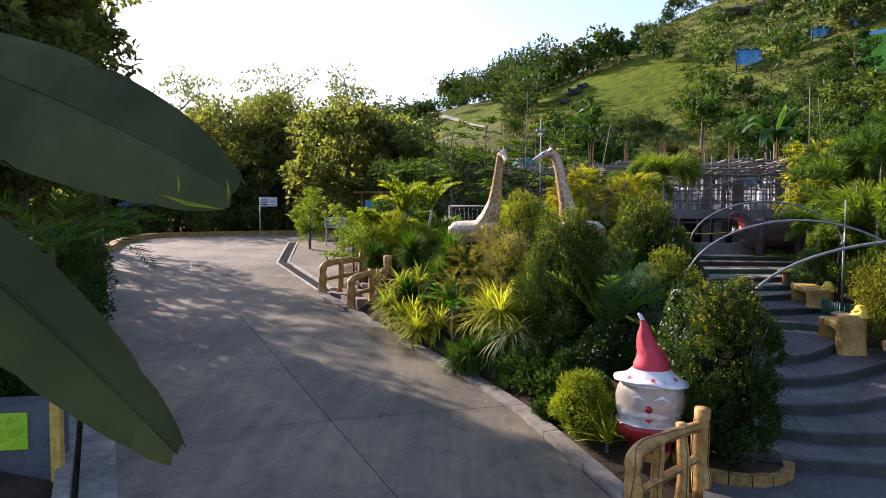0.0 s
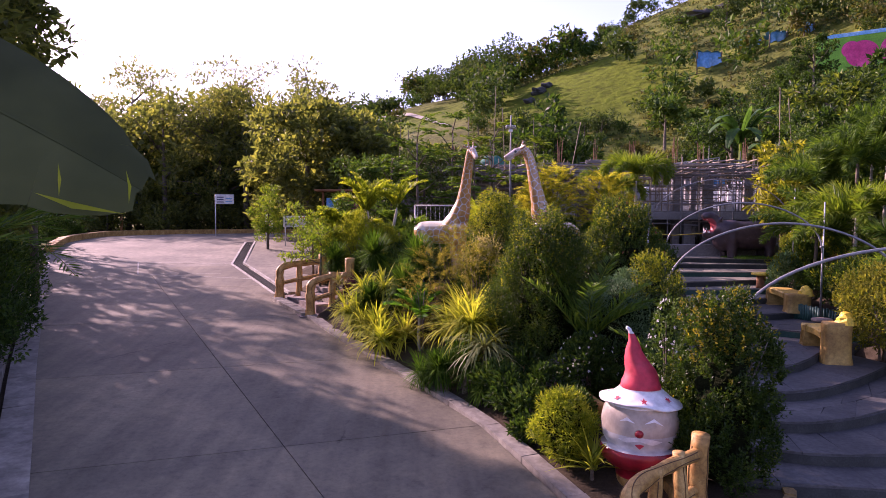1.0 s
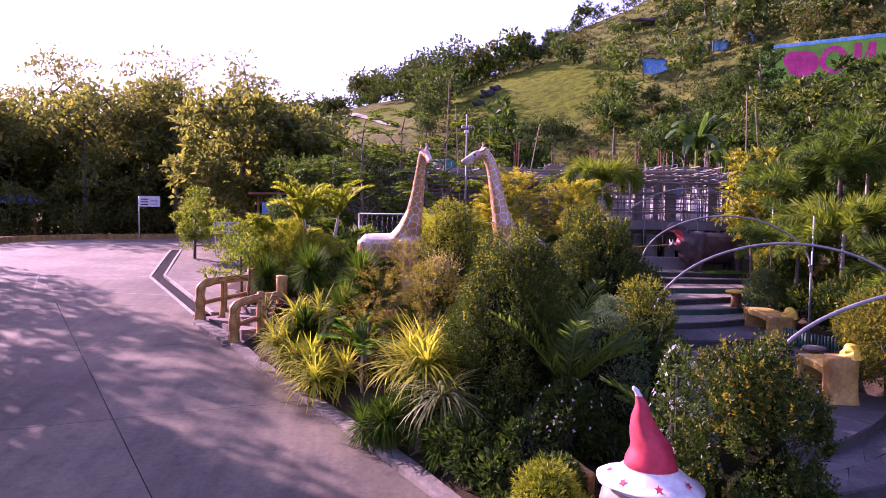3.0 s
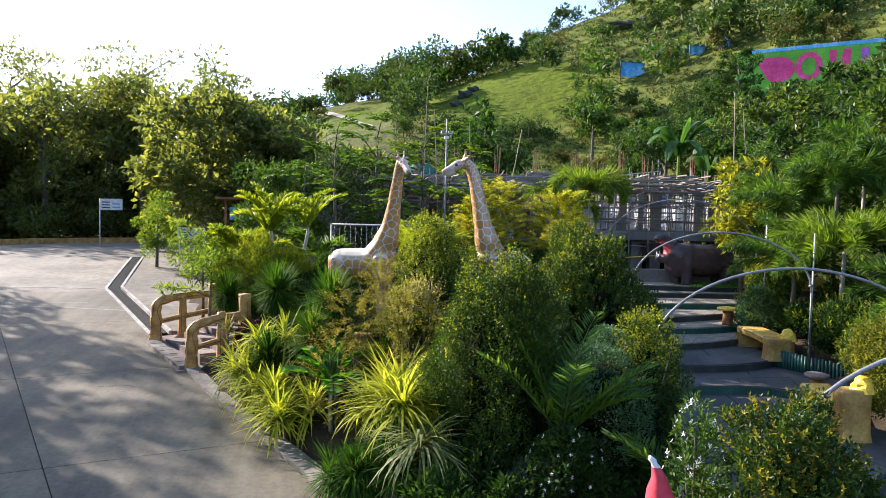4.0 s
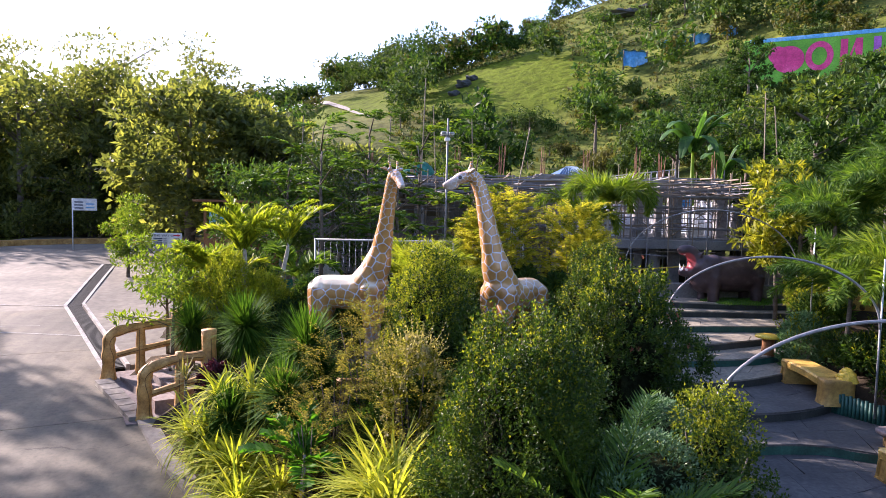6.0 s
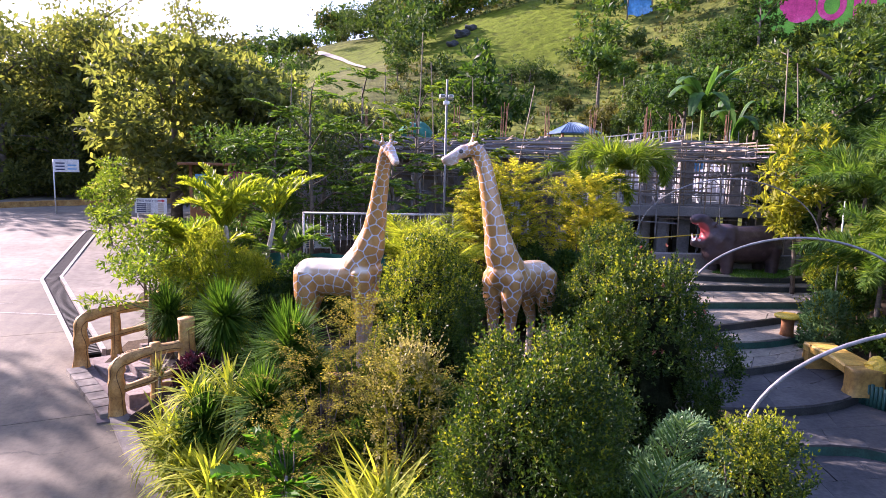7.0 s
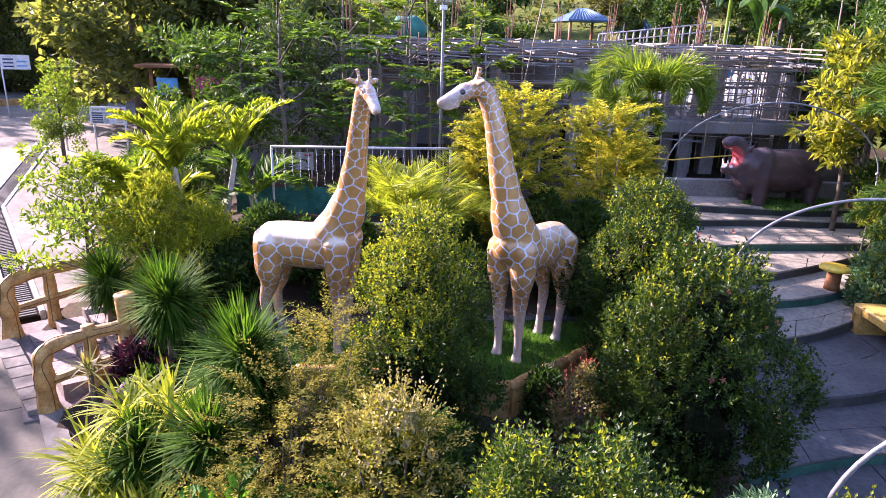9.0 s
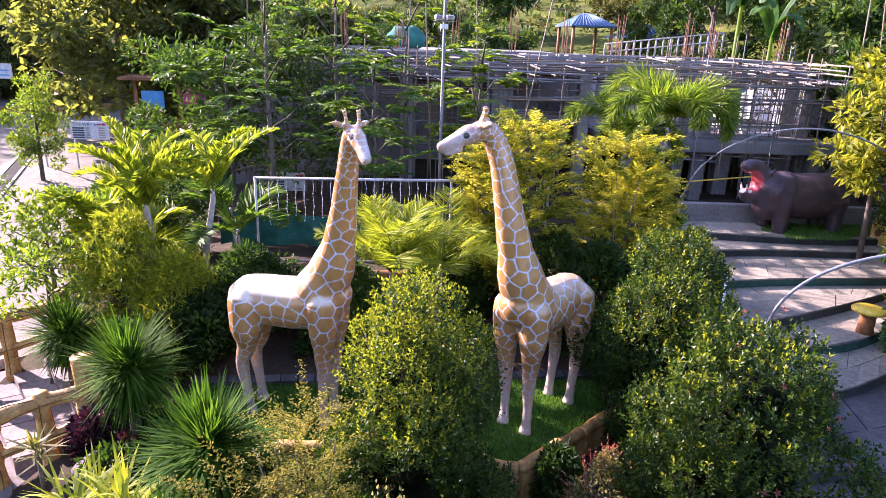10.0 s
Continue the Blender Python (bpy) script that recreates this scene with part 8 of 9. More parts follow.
# spiky plants
STR = "clump of arching yellow striped strap leaves"
for i, (x, y, ch, n, L) in enumerate([(-1.2, 15.75, 0.45, 420, 0.72), (-0.85, 15.0, 0.45, 400, 0.72), (-0.4, 14.2, 0.4, 380, 0.7), (-0.85, 15.75, 0.65, 260, 0.68), (1.05, 12.7, 0.78, 420, 0.88), (0.8, 12.95, 0.65, 300, 0.8), (1.3, 13.1, 0.85, 240, 0.8)]):
    rosette(x, y, gz(x, y), ch, n, L, 0.034, L_stripe, STR, 80 + i, el=(0.05, 1.45), droop=(0.3, 1.8), heads=3, spread=0.25, name="strap_plant", seg=5)
for i, (x, y, ch, n, L) in enumerate([(0.55, 12.05, 0.5, 640, 0.48), (0.85, 12.1, 0.6, 420, 0.5), (0.3, 12.55, 0.45, 420, 0.46), (0.95, 11.65, 0.4, 420, 0.42)]):
    rosette(x, y, gz(x, y), ch, n, L, 0.022, L_yucca, "dense dark green spiky clump by the kerb", 90 + i, el=(-0.7, 1.4), droop=(0.2, 0.9), heads=2, spread=0.2, trunk=0.06)
rosette(1.2, 11.9, gz(1.2, 11.9), 0.7, 150, 0.85, 0.03, L_variegated, "pale striped strap leaves spilling over the kerb", 94, el=(0.0, 1.2), droop=(0.8, 1.9), name="strap_plant")
rosette(2.25, 9.1, gz(2.25, 9.1), 0.2, 60, 0.65, 0.035, L_stripe, STR, 98, el=(0.4, 1.4), droop=(0.2, 1.0), name="strap_plant")
YUC = "dark green yucca with stiff sword leaves"
for i, (x, y, ch, L) in enumerate([(-0.88, 17.2, 1.3, 0.58), (0.14, 15.62, 1.6, 0.58), (-0.15, 15.0, 1.1, 0.5), (-2.0, 18.75, 1.2, 0.5), (0.3, 15.9, 1.0, 0.5), (-0.15, 16.2, 0.9, 0.5), (-0.9, 15.5, 0.7, 0.45)]):
    rosette(x, y, gz(x, y), ch * 0.85, 800, L * 1.1, 0.029, L_yucca, YUC, 100 + i, el=(-1.2, 1.5), droop=(0.0, 0.35), trunk=0.07, name="yucca", seg=2)
rosette(-1.75, 16.9, gz(-1.75, 16.9), 0.75, 40, 0.35, 0.03, L_pale, "thin pale spiky plant by the railing", 110, el=(-0.2, 1.4), droop=(0.0, 0.3), name="yucca", seg=2, trunk=0.02)
rosette(7.5, 20.9, gz(7.5, 20.9), 0.7, 200, 0.5, 0.03, L_yucca, YUC, 111, el=(-0.5, 1.5), droop=(0.0, 0.35), trunk=0.06, name="yucca", seg=2)

# palms
for i, (x, y, st, nf) in enumerate([(2.05, 18.5, 1.55, 14), (2.75, 18.75, 1.1, 9)]):
    palm(x, y, gz(x, y), st, nf, 1.25, L_areca, "slim feather palm with fine yellow green fronds", 120 + 60 * i, leaf=0.4, width=0.02, n=80, el=(0.55, 1.5), droop=(0.7, 1.6), trunk=0.045, lift=0.3, hang=0.6)
palm(-0.9, 20.4, gz(-0.9, 20.4), 1.45, 24, 1.35, L_areca, "bright areca palm with arching yellow green fronds", 121, leaf=0.26, width=0.062, n=44, el=(1.0, 1.5), droop=(0.9, 2.1), stems_n=3, trunk=0.05, lift=0.75, hang=0.5)
palm(-1.7, 20.9, gz(-1.7, 20.9), 0.9, 14, 1.05, L_areca, "bright areca palm with arching yellow green fronds", 122, leaf=0.38, width=0.065, n=38, el=(0.4, 1.3), droop=(0.8, 1.7), stems_n=2, trunk=0.04)
palm(0.1, 21.4, gz(0.1, 21.4), 0.9, 10, 1.2, L_palm, "young areca palm beside the pipe fence", 123, leaf=0.38, width=0.065, n=38, el=(0.4, 1.3), droop=(0.8, 1.7), stems_n=2, trunk=0.04)
FOX = "foxtail palm with bushy drooping fronds and pale trunk"
palm(7.1, 20.9, gz(7.1, 20.9), 2.35, 8, 2.0, L_lime, FOX, 124, leaf=0.36, width=0.026, n=230, el=(1.15, 1.5), droop=(2.9, 3.7), trunk=0.04, bushy=True)
palm(6.6, 21.4, gz(6.6, 21.4), 2.2, 5, 1.6, L_lime, FOX, 125, leaf=0.34, width=0.026, n=190, el=(1.0, 1.5), droop=(2.6, 3.5), trunk=0.04, bushy=True)
for i, (x, y, hh) in enumerate([(10.9, 16.2, 2.6), (11.9, 17.6, 3.4), (11.6, 18.9, 2.4), (13.2, 18.2, 4.0), (12.6, 15.2, 3.2), (10.9, 14.4, 1.6), (14.4, 20.4, 3.6), (10.7, 17.4, 1.6), (12.2, 13.4, 2.4)]):
    palm(x, y, gz(x, y), hh, 15, 1.75, L_palm if i % 4 else L_lime, FOX, 130 + i, leaf=0.36, width=0.034, n=120, el=(0.3, 1.4), droop=(1.2, 2.2), trunk=0.05, bark=M_bark if i % 3 else M_palebark, bushy=True)
palm(2.85, 11.5, gz(2.85, 11.5), 0.75, 10, 1.55, L_palm, "young feather palm among the shrubs", 140, leaf=0.36, width=0.03, n=40, el=(0.8, 1.45), droop=(0.3, 0.9), trunk=0.04)
palm(3.72, 10.3, gz(3.72, 10.3), 0.7, 7, 0.95, L_palm, "young feather palm among the shrubs", 141, leaf=0.28, width=0.03, n=26, el=(0.5, 1.3), droop=(0.3, 0.8), trunk=0.04)
palm(0.15, 13.95, gz(0.15, 13.95), 0.75, 9, 0.85, L_bright, "young broad leaved feather plant among striped leaves", 142, leaf=0.24, width=0.085, n=15, el=(0.4, 1.2), droop=(0.5, 1.2), trunk=0.03)

# shrubs on the far side of the stairs
for i, (x, y, top, r, mt) in enumerate([(9.15, 12.95, 2.7, 0.75, L_olive), (9.9, 14.0, 2.6, 0.8, L_mid), (10.4, 15.5, 2.6, 0.7, L_dark), (10.45, 18.3, 2.6, 0.5, L_frost), (11.2, 18.7, 2.9, 0.55, L_mid), (11.9, 19.7, 3.2, 0.65, L_gold), (10.6, 17.0, 2.3, 0.6, L_dark), (10.3, 11.8, 2.9, 1.0, L_dark), (12.9, 20.6, 3.2, 0.7, L_mid), (9.6, 10.6, 2.2, 0.7, L_mid), (11.6, 16.6, 3.0, 0.9, L_dark), (13.4, 21.4, 3.4, 0.8, L_dark)]):
    shrub(x, y, gz(x, y) + 0.2, r, top, 0.095, 0.043, 4600, mt, "leafy shrub beside the garden steps", 150 + i, "dome", lump=0.25, sprigs=80)
tree(12.25, 21.5, 2.1, 3.8, 1.0, 2000, 0.24, 0.115, L_citron, "small tree with drooping yellow green leaves", 170, 0.05, low=0.3, clusters=20, limbs=7)
tree(14.0, 22.9, 2.1, 4.5, 1.1, 5200, 0.15, 0.065, L_mid, "small leafy green tree by the hippo", 171, 0.06, low=0.3)
# open young tree leaning over the apron
tree(-2.55, 19.7, 1.4, 2.0, 0.95, 1300, 0.13, 0.05, L_lime, "open young tree with few leafy branches", 169, 0.035, low=0.35, clusters=18, limbs=9, flat=0.35)
tree(-2.9, 21.0, 1.5, 2.3, 0.9, 1600, 0.12, 0.05, L_lime, "open young tree with few leafy branches", 168, 0.035, low=0.3, clusters=18, limbs=8, flat=0.4)
# feathery tree behind the fence
FLAME = "small tree with flat tiers of feathery leaves"
for i, (x, y, h, cr, mt) in enumerate([(0.3, 23.2, 4.1, 1.5, L_palm), (1.6, 24.4, 4.6, 1.7, L_palm), (3.0, 24.2, 4.2, 1.4, L_lime), (-0.6, 24.6, 3.6, 1.4, L_palm), (4.5, 23.8, 3.6, 1.1, L_lime), (2.2, 22.6, 3.2, 1.0, L_palm)]):
    feather_tree(x, y, gz(x, y), h, cr, FLAME, 172 + 40 * i, mt)
tree(0.6, 27.0, 2.2, 4.2, 1.8, 5200, 0.16, 0.07, L_hill, "leafy green tree behind the garden", 173, 0.07, low=0.15)
tree(-1.2, 26.0, 2.2, 3.4, 1.5, 5600, 0.165, 0.07, L_mid, "leafy green tree behind the garden", 174, 0.07, low=0.25)
tree(-5.95, 29.3, 2.2, 2.6, 0.7, 4200, 0.1, 0.05, L_lime, "small round leafy tree beside the sign", 175, 0.05, low=0.15)
# large trees beyond the plaza
BIG = "large leafy tree with sunlit yellow green edges"
for i, (x, y, h, cr, n) in enumerate([(-5.0, 34.5, 7.2, 3.4, 16000), (-2.4, 34.4, 6.4, 2.6, 13000), (1.4, 33.0, 4.3, 2.2, 9000), (-8.0, 46.5, 8.5, 3.6, 9000), (-6.6, 44.5, 8.8, 3.4, 9000), (4.0, 42.0, 3.4, 2.2, 5000), (-13.0, 48.0, 9.0, 3.6, 8000)]):
    big = i < 3
    tree(x, y, gz(x, y), h, cr, n * 6 // 10 if big else n, 0.34 if big else 0.26, 0.2 if big else 0.13, L_mid if i == 5 else L_back, BIG, 180 + i, 0.2, low=0.12, clusters=90, limbs=16, flat=0.6, puff=(0.12, 0.3))
SHADE = "tall roadside tree, dark against the low sun"
for i, (x, y, h, cr, n) in enumerate([(-14.2, 19.6, 9.0, 3.0, 11000), (-12.2, 16.4, 9.2, 3.0, 13000), (-10.8, 12.8, 9.4, 3.0, 13000), (-13.8, 11.0, 10.5, 3.2, 8000), (-9.0, 8.2, 9.0, 2.8, 8000), (-17.2, 17.5, 10.5, 3.2, 8000), (-9.7, 14.7, 9.4, 2.4, 9000), (-28.0, 50.0, 9.0, 3.2, 7000), (-23.0, 52.0, 9.5, 3.2, 7000), (-19.5, 14.0, 10.5, 3.2, 6000), (-17.4, 28.2, 8.4, 2.4, 4200), (-16.2, 24.2, 8.0, 2.1, 3200), (-18.6, 31.6, 9.6, 1.8, 1500), (-11.2, 18.3, 8.8, 1.8, 5200)]):
    tree(x, y, gz(x, y), h, cr, n * 3 // 4 if i > 6 else n * 9 // 10, 0.265, 0.145, L_back, SHADE, 200 + i, 0.2, low=0.2, clusters=40, puff=(0.16, 0.34))
AIRY = "tall airy tree with open feathery crown"
for i in range(11):
    az = -40 + i * 3.1 + 1.3 * math.sin(i * 2.7)
    r = 54 + 5 * math.sin(i * 1.9) + (10 if az < -20 else 0)
    x, y = r * math.sin(radians(az)), r * math.cos(radians(az))
    tree(x, y, gz(x, y), 12.5 + 1.6 * math.sin(i * 3.3) - 0.012 * i * i, 3.6, 3600, 0.34, 0.17, L_back, AIRY, 230 + i, 0.2, low=0.35, clusters=46, flat=0.45)
for i, (x, y, r, top) in enumerate([(-7.7, 12.4, 0.9, 2.5), (-8.6, 14.6, 1.0, 2.8), (-9.9, 17.0, 1.1, 2.9), (-11.4, 19.8, 1.1, 2.9), (-13.0, 22.8, 1.1, 3.0), (-7.0, 10.3, 0.8, 2.0), (-15.4, 27.6, 1.0, 3.4), (-16.4, 33.0, 1.0, 3.4)]):
    shrub(x, y, gz(x, y), r, top, 0.11, 0.055, 5000, L_dark, "dark hedge shrub along the road", 220 + i, "dome", lump=0.25)

for i in range(20):
    t = i / 19
    x, y = -27 + 33 * t, 43.5 + 4.5 * math.sin(math.pi * t) + (1.2 if i % 2 else 0)
    shrub(x, y, gz(x, y), 1.5 + 0.4 * math.sin(i * 2.2), gz(x, y) + 2.6 + 0.8 * math.sin(i * 1.7), 0.3, 0.16, 1500, L_back, "dense leafy shrub at the far edge of the plaza", 700 + i, "dome", lump=0.3)

# banana plant close to the road's near left side
def banana_leaf(parent, base, tip, width, sag, seed, roll=0, mat=L_banana, tears=True):
    """One broad leaf with a stout midrib, torn between its side veins."""
    g = random.Random(seed)
    base, tip = Vector(base), Vector(tip)
    n = 26
    mid = []
    for i in range(n + 1):
        t = i / n
        mid.append(base + (tip - base) * t + Vector((0, 0, sag * 4 * t * (1 - t))))
    d = (tip - base).normalized()
    side = Matrix.Rotation(radians(roll), 3, d) @ d.cross(Vector((0, 0, 1))).normalized()
    V, F = [], []
    for s in (-1, 1):
        i = 0
        while i < n:
            run = g.randint(6, 13) if tears else n
            j = min(n, i + run)
            rows = []
            for k in range(i, j + 1):
                t = k / n
                w = width * (math.sin(math.pi * min(1, 0.1 + t * 0.88)) ** 0.55)
                hang = -0.18 * w - (0.03 * w * g.random() if k in (i, j) else 0)
                o = len(V)
                V.append(mid[k])
                V.append(mid[k] + side * s * w * 0.5 + Vector((0, 0, 0.03)) + d * 0.06 * w)
                V.append(mid[k] + side * s * w * (0.97 if k not in (i, j) or not tears else 0.9) + Vector((0, 0, hang)) + d * 0.14 * w)
                rows.append(o)
            for a, b in zip(rows, rows[1:]):
                F.append((a, b, b + 1, a + 1))
                F.append((a + 1, b + 1, b + 2, a + 2))
            i = j
    lf = mesh_ob("leaf", V, F, mat, parent, True)
    tube("midrib", [tuple(p) for p in mid[::2]], [0.02 - 0.0013 * k for k in range(len(mid[::2]))], mat, lf, 6)
    return lf


def banana(x, y, z, h, leaves, label, seed, mat=L_banana):
    e = empty("banana_plant", x, y, z)
    tagged(e, label, "banana plant")
    tube("stem", [(0, 0, -0.2), (0.02, 0, h * 0.5), (0, 0.02, h)], [0.14, 0.11, 0.07], L_lime, e, 10)
    for i, (tip, w, sag, *roll) in enumerate(leaves):
        banana_leaf(e, (0, 0, h - 0.05), tip, w, sag, seed + i, roll[0] if roll else 0, mat)
    return e


e = banana(-2.95, 2.45, -0.4, 4.5, [((1.6, 0.4, 2.82), 0.24, 0.12, 70), ((-0.9, 0.9, 3.9), 0.36, 0.4, 0), ((-1.0, -0.6, 4.0), 0.36, 0.4, 0)], "banana plant with broad torn dark leaves by the road", 300)
e = banana(-4.21, 4.6, -0.2, 5.03, [((2.68, -0.27, 3.86), 0.52, 0.12, 55), ((0.2, 0.9, 6.1), 0.4, 0.3, 20), ((-1.2, 0.3, 5.5), 0.4, 0.4, 0)], "banana plant with broad torn dark leaves by the road", 320)
# yellowed strips hanging from the torn edge
for pts in (((2.24, -0.42, 3.84), (2.42, -0.43, 3.78), (2.66, -0.42, 3.74)), ((2.66, -0.4, 3.95), (2.68, -0.41, 3.87), (2.67, -0.4, 3.79)), ((2.36, -0.43, 3.98), (2.37, -0.44, 3.9), (2.36, -0.43, 3.82))):
    p0, p1, p2 = (Vector(q) for q in pts)
    w = (p2 - p0).cross(Vector((0, 1, 0))).normalized() * (0.015 if p2.x - p0.x > 0.2 else 0.008)
    o = Vector((0, 0.006, 0))
    mesh_ob("torn_strip", [p0, p1 + w, p2, p1 - w, p1 + o], [(0, 4, 1), (1, 4, 2), (2, 4, 3), (3, 4, 0)], L_stripe, e, True, "yellowed strip of torn leaf")
palm(-9.8, 18.6, gz(-9.8, 18.6), 8.3, 12, 2.2, L_back, "tall feather palm rising among the roadside trees", 331, leaf=0.55, width=0.03, n=26, el=(0.0, 1.3), droop=(0.5, 1.4), trunk=0.09, bark=M_bark)
palm(-5.9, 9.6, 0.3, 2.5, 11, 1.9, L_palm, "feather palm with grey green fronds by the road", 330, leaf=0.4, width=0.03, n=36, el=(0.2, 1.2), droop=(0.8, 1.7), trunk=0.07, bark=M_bark)
SB = "tall banana plant on the slope behind the building"
banana(18.5, 36.0, 2.6, 5.2, [((1.7, -0.6, 6.3), 0.36, 0.7), ((-2.0, -0.4, 5.6), 0.36, 0.8), ((0.3, -1.6, 5.0), 0.36, 0.8), ((1.1, -0.4, 6.8), 0.4, 0.7), ((-1.7, -0.5, 6.2), 0.4, 0.8), ((-1.4, -1.3, 4.7), 0.34, 0.9), ((1.3, -1.2, 7.0), 0.34, 0.4), ((0.3, -0.5, 7.1), 0.3, 0.2)], SB, 340, L_slopebanana)
banana(20.6, 36.6, 3.2, 3.4, [((1.6, -0.8, 4.4), 0.34, 0.6), ((-1.6, -0.6, 4.2), 0.34, 0.7), ((0.2, -1.6, 3.6), 0.32, 0.8), ((1.0, -0.4, 4.8), 0.38, 0.8), ((-1.0, -0.3, 4.7), 0.38, 0.85)], SB, 350, L_slopebanana)

# slope trees behind the building and right of the stairs
SLOPE = "leafy green tree on the slope"
sg = random.Random(9)
for i, (x, y, h, cr) in enumerate([(8.5, 41, 3.6, 2.0), (11.5, 44.5, 3.2, 1.9), (21, 42, 7.5, 3.0), (25, 38, 8.0, 3.2), (23, 32, 8.0, 3.0), (19, 28, 7.5, 2.8), (20, 24.0, 8.0, 3.0), (17, 19.5, 7.5, 2.8), (17.5, 15, 8, 3.0), (14.5, 12, 7, 2.8), (28, 45, 5.5, 2.8), (22, 18, 8, 3.2), (30, 36, 6.0, 3.0), (26, 27, 7.0, 3.2), (15.8, 25.2, 5.6, 1.8), (8.0, 46, 4.4, 2.2), (21.5, 47.5, 6, 2.4), (15.2, 17.2, 5.8, 1.9), (35.8, 56.3, 8.8, 2.3), (39.2, 54.0, 5.0, 2.4), (42.0, 51.8, 4.8, 2.6), (44.5, 50.0, 5.0, 2.4), (35.2, 59.0, 7.2, 2.6)]):
    tree(x, y, gz(x, y), h, cr, 5200, 0.285, 0.155, L_dark if i in (4, 6, 8, 9, 11, 12, 13) else [L_hill, L_slope, L_dark, L_slope][i % 4], SLOPE, 400 + i, 0.16, low=0.18, clusters=56, puff=(0.1, 0.25))

# hillside trees: a few kinds, copied
kinds = []
for k in range(5):
    cr = [2.6, 3.2, 2.1, 3.8, 2.4][k]
    h = [6.0, 7.5, 6.5, 8.0, 4.0][k]
    kinds.append(tree(60 + 7 * k, 120, gz(60 + 7 * k, 120), h, cr, 1150, 0.58, 0.33, [L_hill, L_dark, L_mid, L_hill, L_scrub][k], "hillside tree with uneven green crown", 500 + k, 0.16, low=0.25 if k != 2 else 0.5, clusters=19))
wood_kinds = [tree(-52 - 9 * k, 40, gz(-52 - 9 * k, 40), [8.5, 10.0, 7.0][k], [3.6, 3.2, 3.4][k], 1600, 0.52, 0.28, [L_back, L_back, L_hill][k], "leafy woodland tree behind the turning area", 520 + k, 0.17, low=[0.12, 0.3, 0.1][k], clusters=30) for k in range(3)]
for ob in kinds + wood_kinds:
    tagged(ob, group="hillside trees")


def open_slope(az, r):
    """Grassy clearings and sheds on the hill, where few trees stand."""
    if 9.0 < az < 21 and 94 < r < 131:
        return 0.97
    if -1 < az < 7 and 118 < r < 150:
        return 0.88
    if -4.5 < az < 6 and 70 < r < 118:
        return 0.95
    if -5 < az < 5 and 118 < r < 172:
        return 0.9
    if 24.5 < az < 35 and 92 < r < 121:
        return 0.72
    if az > 20 and r > 112:
        return 0.62
    if az > 30 and r > 66:
        return 0.35
    return 0.0


near_trees, far_trees = 0, 0
far_items = [[], [], [], []]
crowns = [np.array([v.co for v in next(c for c in k.children if c.name.startswith("crown")).data.vertices]) for k in kinds]
while near_trees < 100 or far_trees < 600:
    near = near_trees < 100 and sg.random() < 0.4
    az = sg.uniform(-44, 47) if near else sg.uniform(-20, 47)
    r = math.sqrt(sg.uniform(50 ** 2, 92 ** 2)) if near else math.sqrt(sg.uniform(88 ** 2, 188 ** 2))
    if sg.random() < open_slope(az, r):
        continue
    x, y = r * math.sin(radians(az)), 5 + r * math.cos(radians(az))
    k = sg.randrange(5)
    sc = sg.uniform(0.6, 1.2)
    if 9 < az < 22 and 62 < r < 98:
        sc *= 0.45
    if -3.5 < az < 9 and r < 92:
        sc *= 0.5
    if az > 20 and r > 112:
        sc *= sg.choice([0.3, 0.4, 0.6, 0.9])
    if 8 < az < 20 and r > 136:
        sc *= 0.6
    if az > 24 and 60 < r < 100:
        sc *= 0.6
    if near:
        copy_thing(kinds[k], Matrix.Translation((x, y, gz(x, y) - 0.2)) @ Matrix.Rotation(sg.uniform(0, 6.28), 4, "Z") @ Matrix.Scale(sc, 4))
        near_trees += 1
    elif far_trees < 600:
        a = sg.uniform(0, 6.28)
        m = 270 * 4
        o = sg.randrange(len(crowns[k]) // 4 - 270) * 4
        co = crowns[k][o:o + m].reshape(-1, 4, 3)
        mid = co.mean(axis=1, keepdims=True)
        co = ((co - mid) * 1.65 + mid).reshape(-1, 3) * sc
        rot = np.array([[math.cos(a), -math.sin(a), 0], [math.sin(a), math.cos(a), 0], [0, 0, 1]])
        base = np.arange(270)[:, None] * 4
        far_items[sg.choice([0, 0, 1, 2, 2, 3])].append((co @ rot.T + np.array([x, y, gz(x, y) - 0.2]), np.concatenate([base + np.array([[0, 1, 2]]), base + np.array([[0, 2, 3]])])))
        far_trees += 1
# a belt of woods behind the plaza
for i in range(46):
    az, r = -46 + 44 * (i + sg.random()) / 46, sg.uniform(46, 72)
    x, y = r * math.sin(radians(az)), 5 + r * math.cos(radians(az))
    copy_thing(wood_kinds[i % 3], Matrix.Translation((x, y, gz(x, y) - 0.2)) @ Matrix.Rotation(sg.uniform(0, 6.28), 4, "Z") @ Matrix.Scale(sg.uniform(0.8, 1.15), 4))
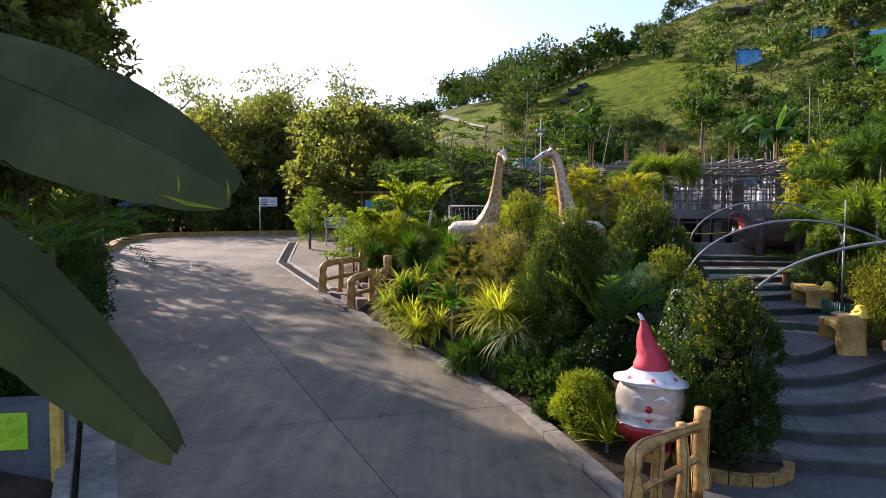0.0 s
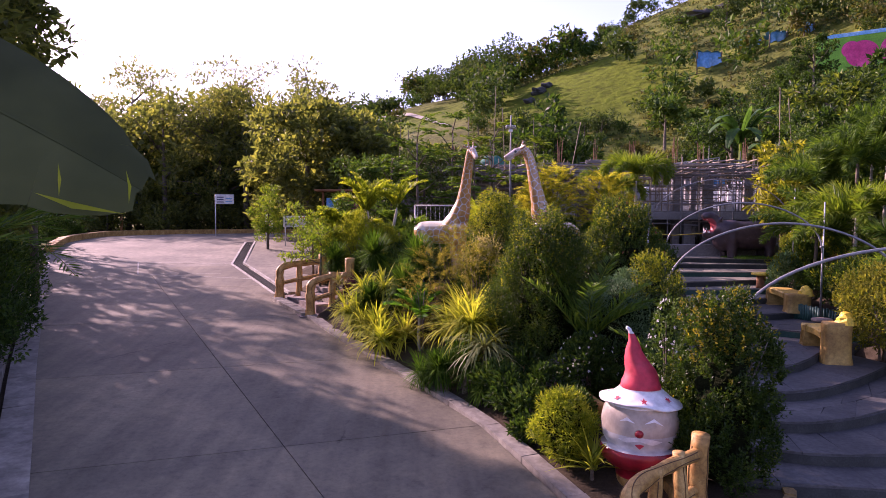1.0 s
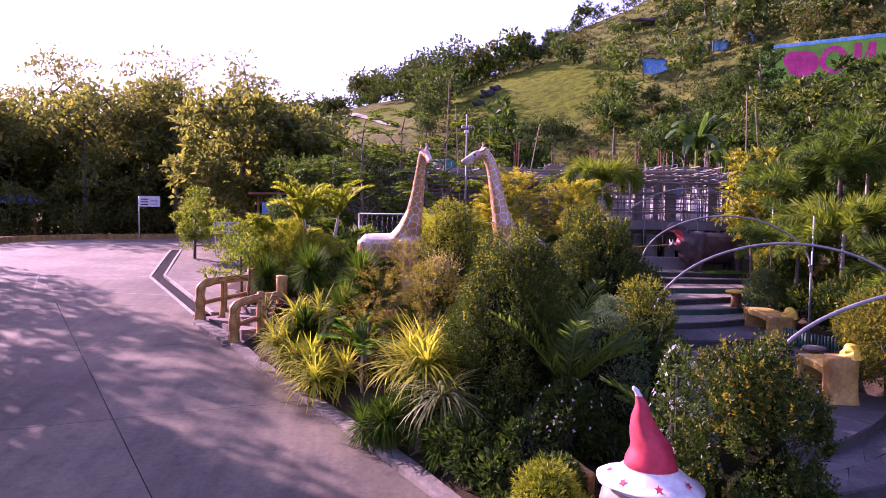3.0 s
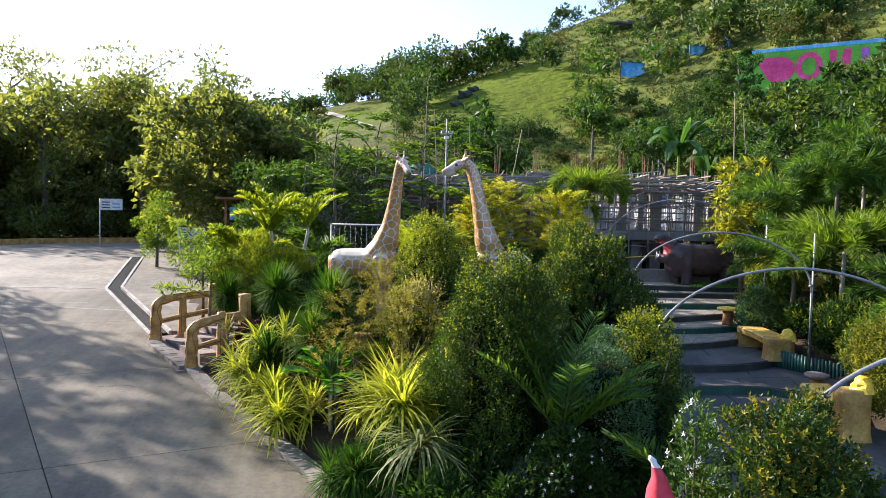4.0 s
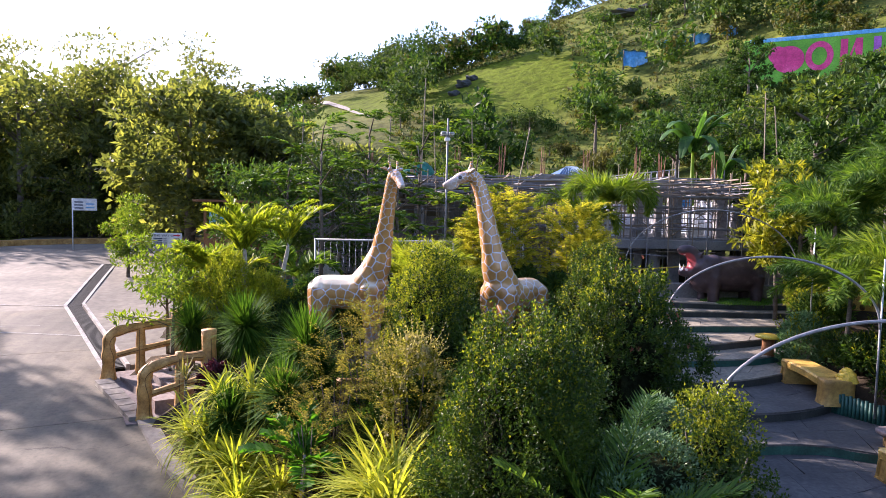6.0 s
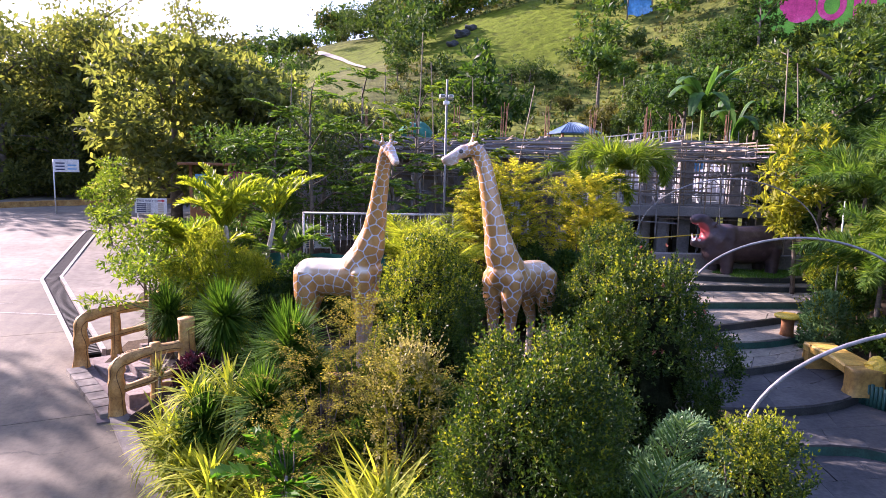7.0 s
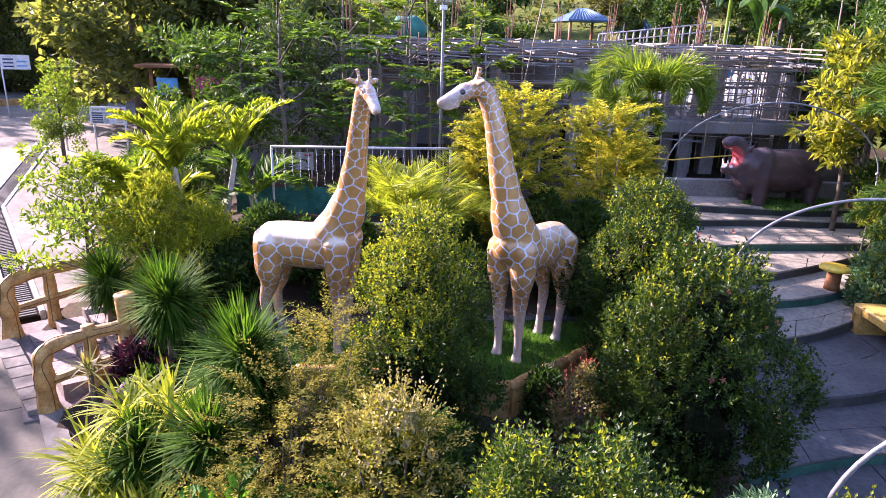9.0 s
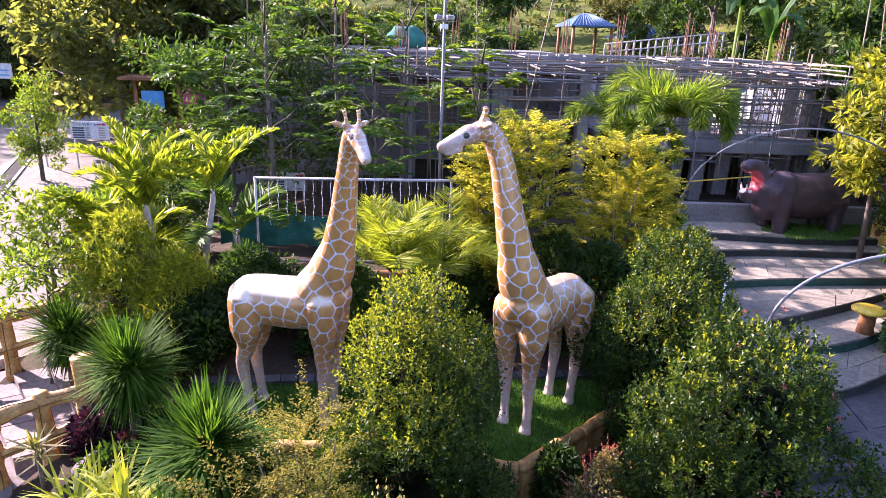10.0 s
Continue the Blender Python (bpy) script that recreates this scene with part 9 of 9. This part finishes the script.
# a taller clump on the skyline
for i in range(15):
    az, r = 2.4 + 0.52 * i + sg.uniform(-0.2, 0.2), 160 + 6 * math.sin(i * 2.1)
    x, y, sc, k = r * math.sin(radians(az)), 5 + r * math.cos(radians(az)), sg.uniform(0.8, 1.15) + 0.03 * i, sg.choice([0, 1, 3])
    co = crowns[k][:700 * 4] * sc
    base = np.arange(700)[:, None] * 4
    far_items[2 * (i % 2)].append((co + np.array([x, y, gz(x, y) - 0.2]), np.concatenate([base + np.array([[0, 1, 2]]), base + np.array([[0, 2, 3]])])))
for items, mt, lb in zip(far_items, (L_hill, L_mid, L_dark, L_scrub), ("scattered green trees high on the hillside", "scattered lighter green trees high on the hillside", "scattered dark green trees high on the hillside", "scattered olive brown bushes high on the hillside")):
    V, F = join_np(items)
    tagged(mesh_ob("hillside_woods", V, F, mt), lb, "woods", kind="stuff")
# tussocks and low scrub on the open grass
tg = np.random.default_rng(77)
N = 6500
ta, trr = np.radians(tg.uniform(-6, 47, N)), np.sqrt(tg.uniform(60 ** 2, 185 ** 2, N))
tx_, ty_ = trr * np.sin(ta), 5 + trr * np.cos(ta)
for q, (mt, lb) in enumerate([(L_hill, "green tussocks on the open hillside grass"), (L_scrub, "dry olive scrub on the open hillside grass")]):
    sel = np.arange(q, N, 2)
    sel = sel[[open_slope(math.degrees(ta[k]), trr[k]) < 0.85 for k in sel]]
    rep_ = np.repeat(sel, 7)
    P = np.stack([tx_[rep_], ty_[rep_], ground_z(tx_[rep_], ty_[rep_])], axis=1) + tg.normal(size=(len(rep_), 3)) * np.array([0.28, 0.28, 0.05])
    D = tg.normal(size=(len(rep_), 3)) * 0.7 + np.array([0, 0, 0.8])
    V, F = leaf_data(P, D, tg.uniform(0.3, 0.8, len(rep_)), 0.3, tg)
    tagged(mesh_ob("hillside_scrub", V, F, mt), lb, "scrub", kind="stuff")

# dirt track and boulders on the hill
tv, tf = [], []
for i in range(15):
    az = -2.8 + 0.5 * i
    r = float(np.interp(az, [-2.8, -2.0, -0.15, 2.2, 4.2], [180, 170, 156, 134, 106]))
    for q in (0, 5.0):
        x, y = (r + q) * math.sin(radians(az)), 5 + (r + q) * math.cos(radians(az))
        tv.append((x, y, gz(x, y) + 0.35))
for i in range(14):
    tf.append((2 * i, 2 * i + 2, 2 * i + 3, 2 * i + 1))
track = mesh_ob("dirt_track", tv, tf, M_kerb, None, True)
tagged(track, "pale dirt track cut across the grassy hill", "track", kind="structure")
for i, (az, r, q) in enumerate([(12.2, 118, 1.1), (12.9, 121, 0.9), (11.4, 113, 0.8), (24.5, 150, 1.8), (26.0, 148, 2.2), (28.0, 146, 1.8)]):
    x, y = r * math.sin(radians(az)), 5 + r * math.cos(radians(az))
    v, f = blob_data((0, 0, q * 0.3), (q * 1.3, q, q * 0.8), 10, 7)
    v = [p * (1 + 0.2 * math.sin(p.x * 3 + p.z * 5 + i)) for p in v]
    if i > 2:
        v = [Vector((p.x * 1.6, p.y, p.z * 0.5)) for p in v]
    rock = mesh_ob("boulder", v, f, M_riser if i < 3 else M_stone, None, False)
    rock.matrix_world = pose(x, y, gz(x, y))
    tagged(rock, "dark weathered boulder on the grassy slope", "boulder")
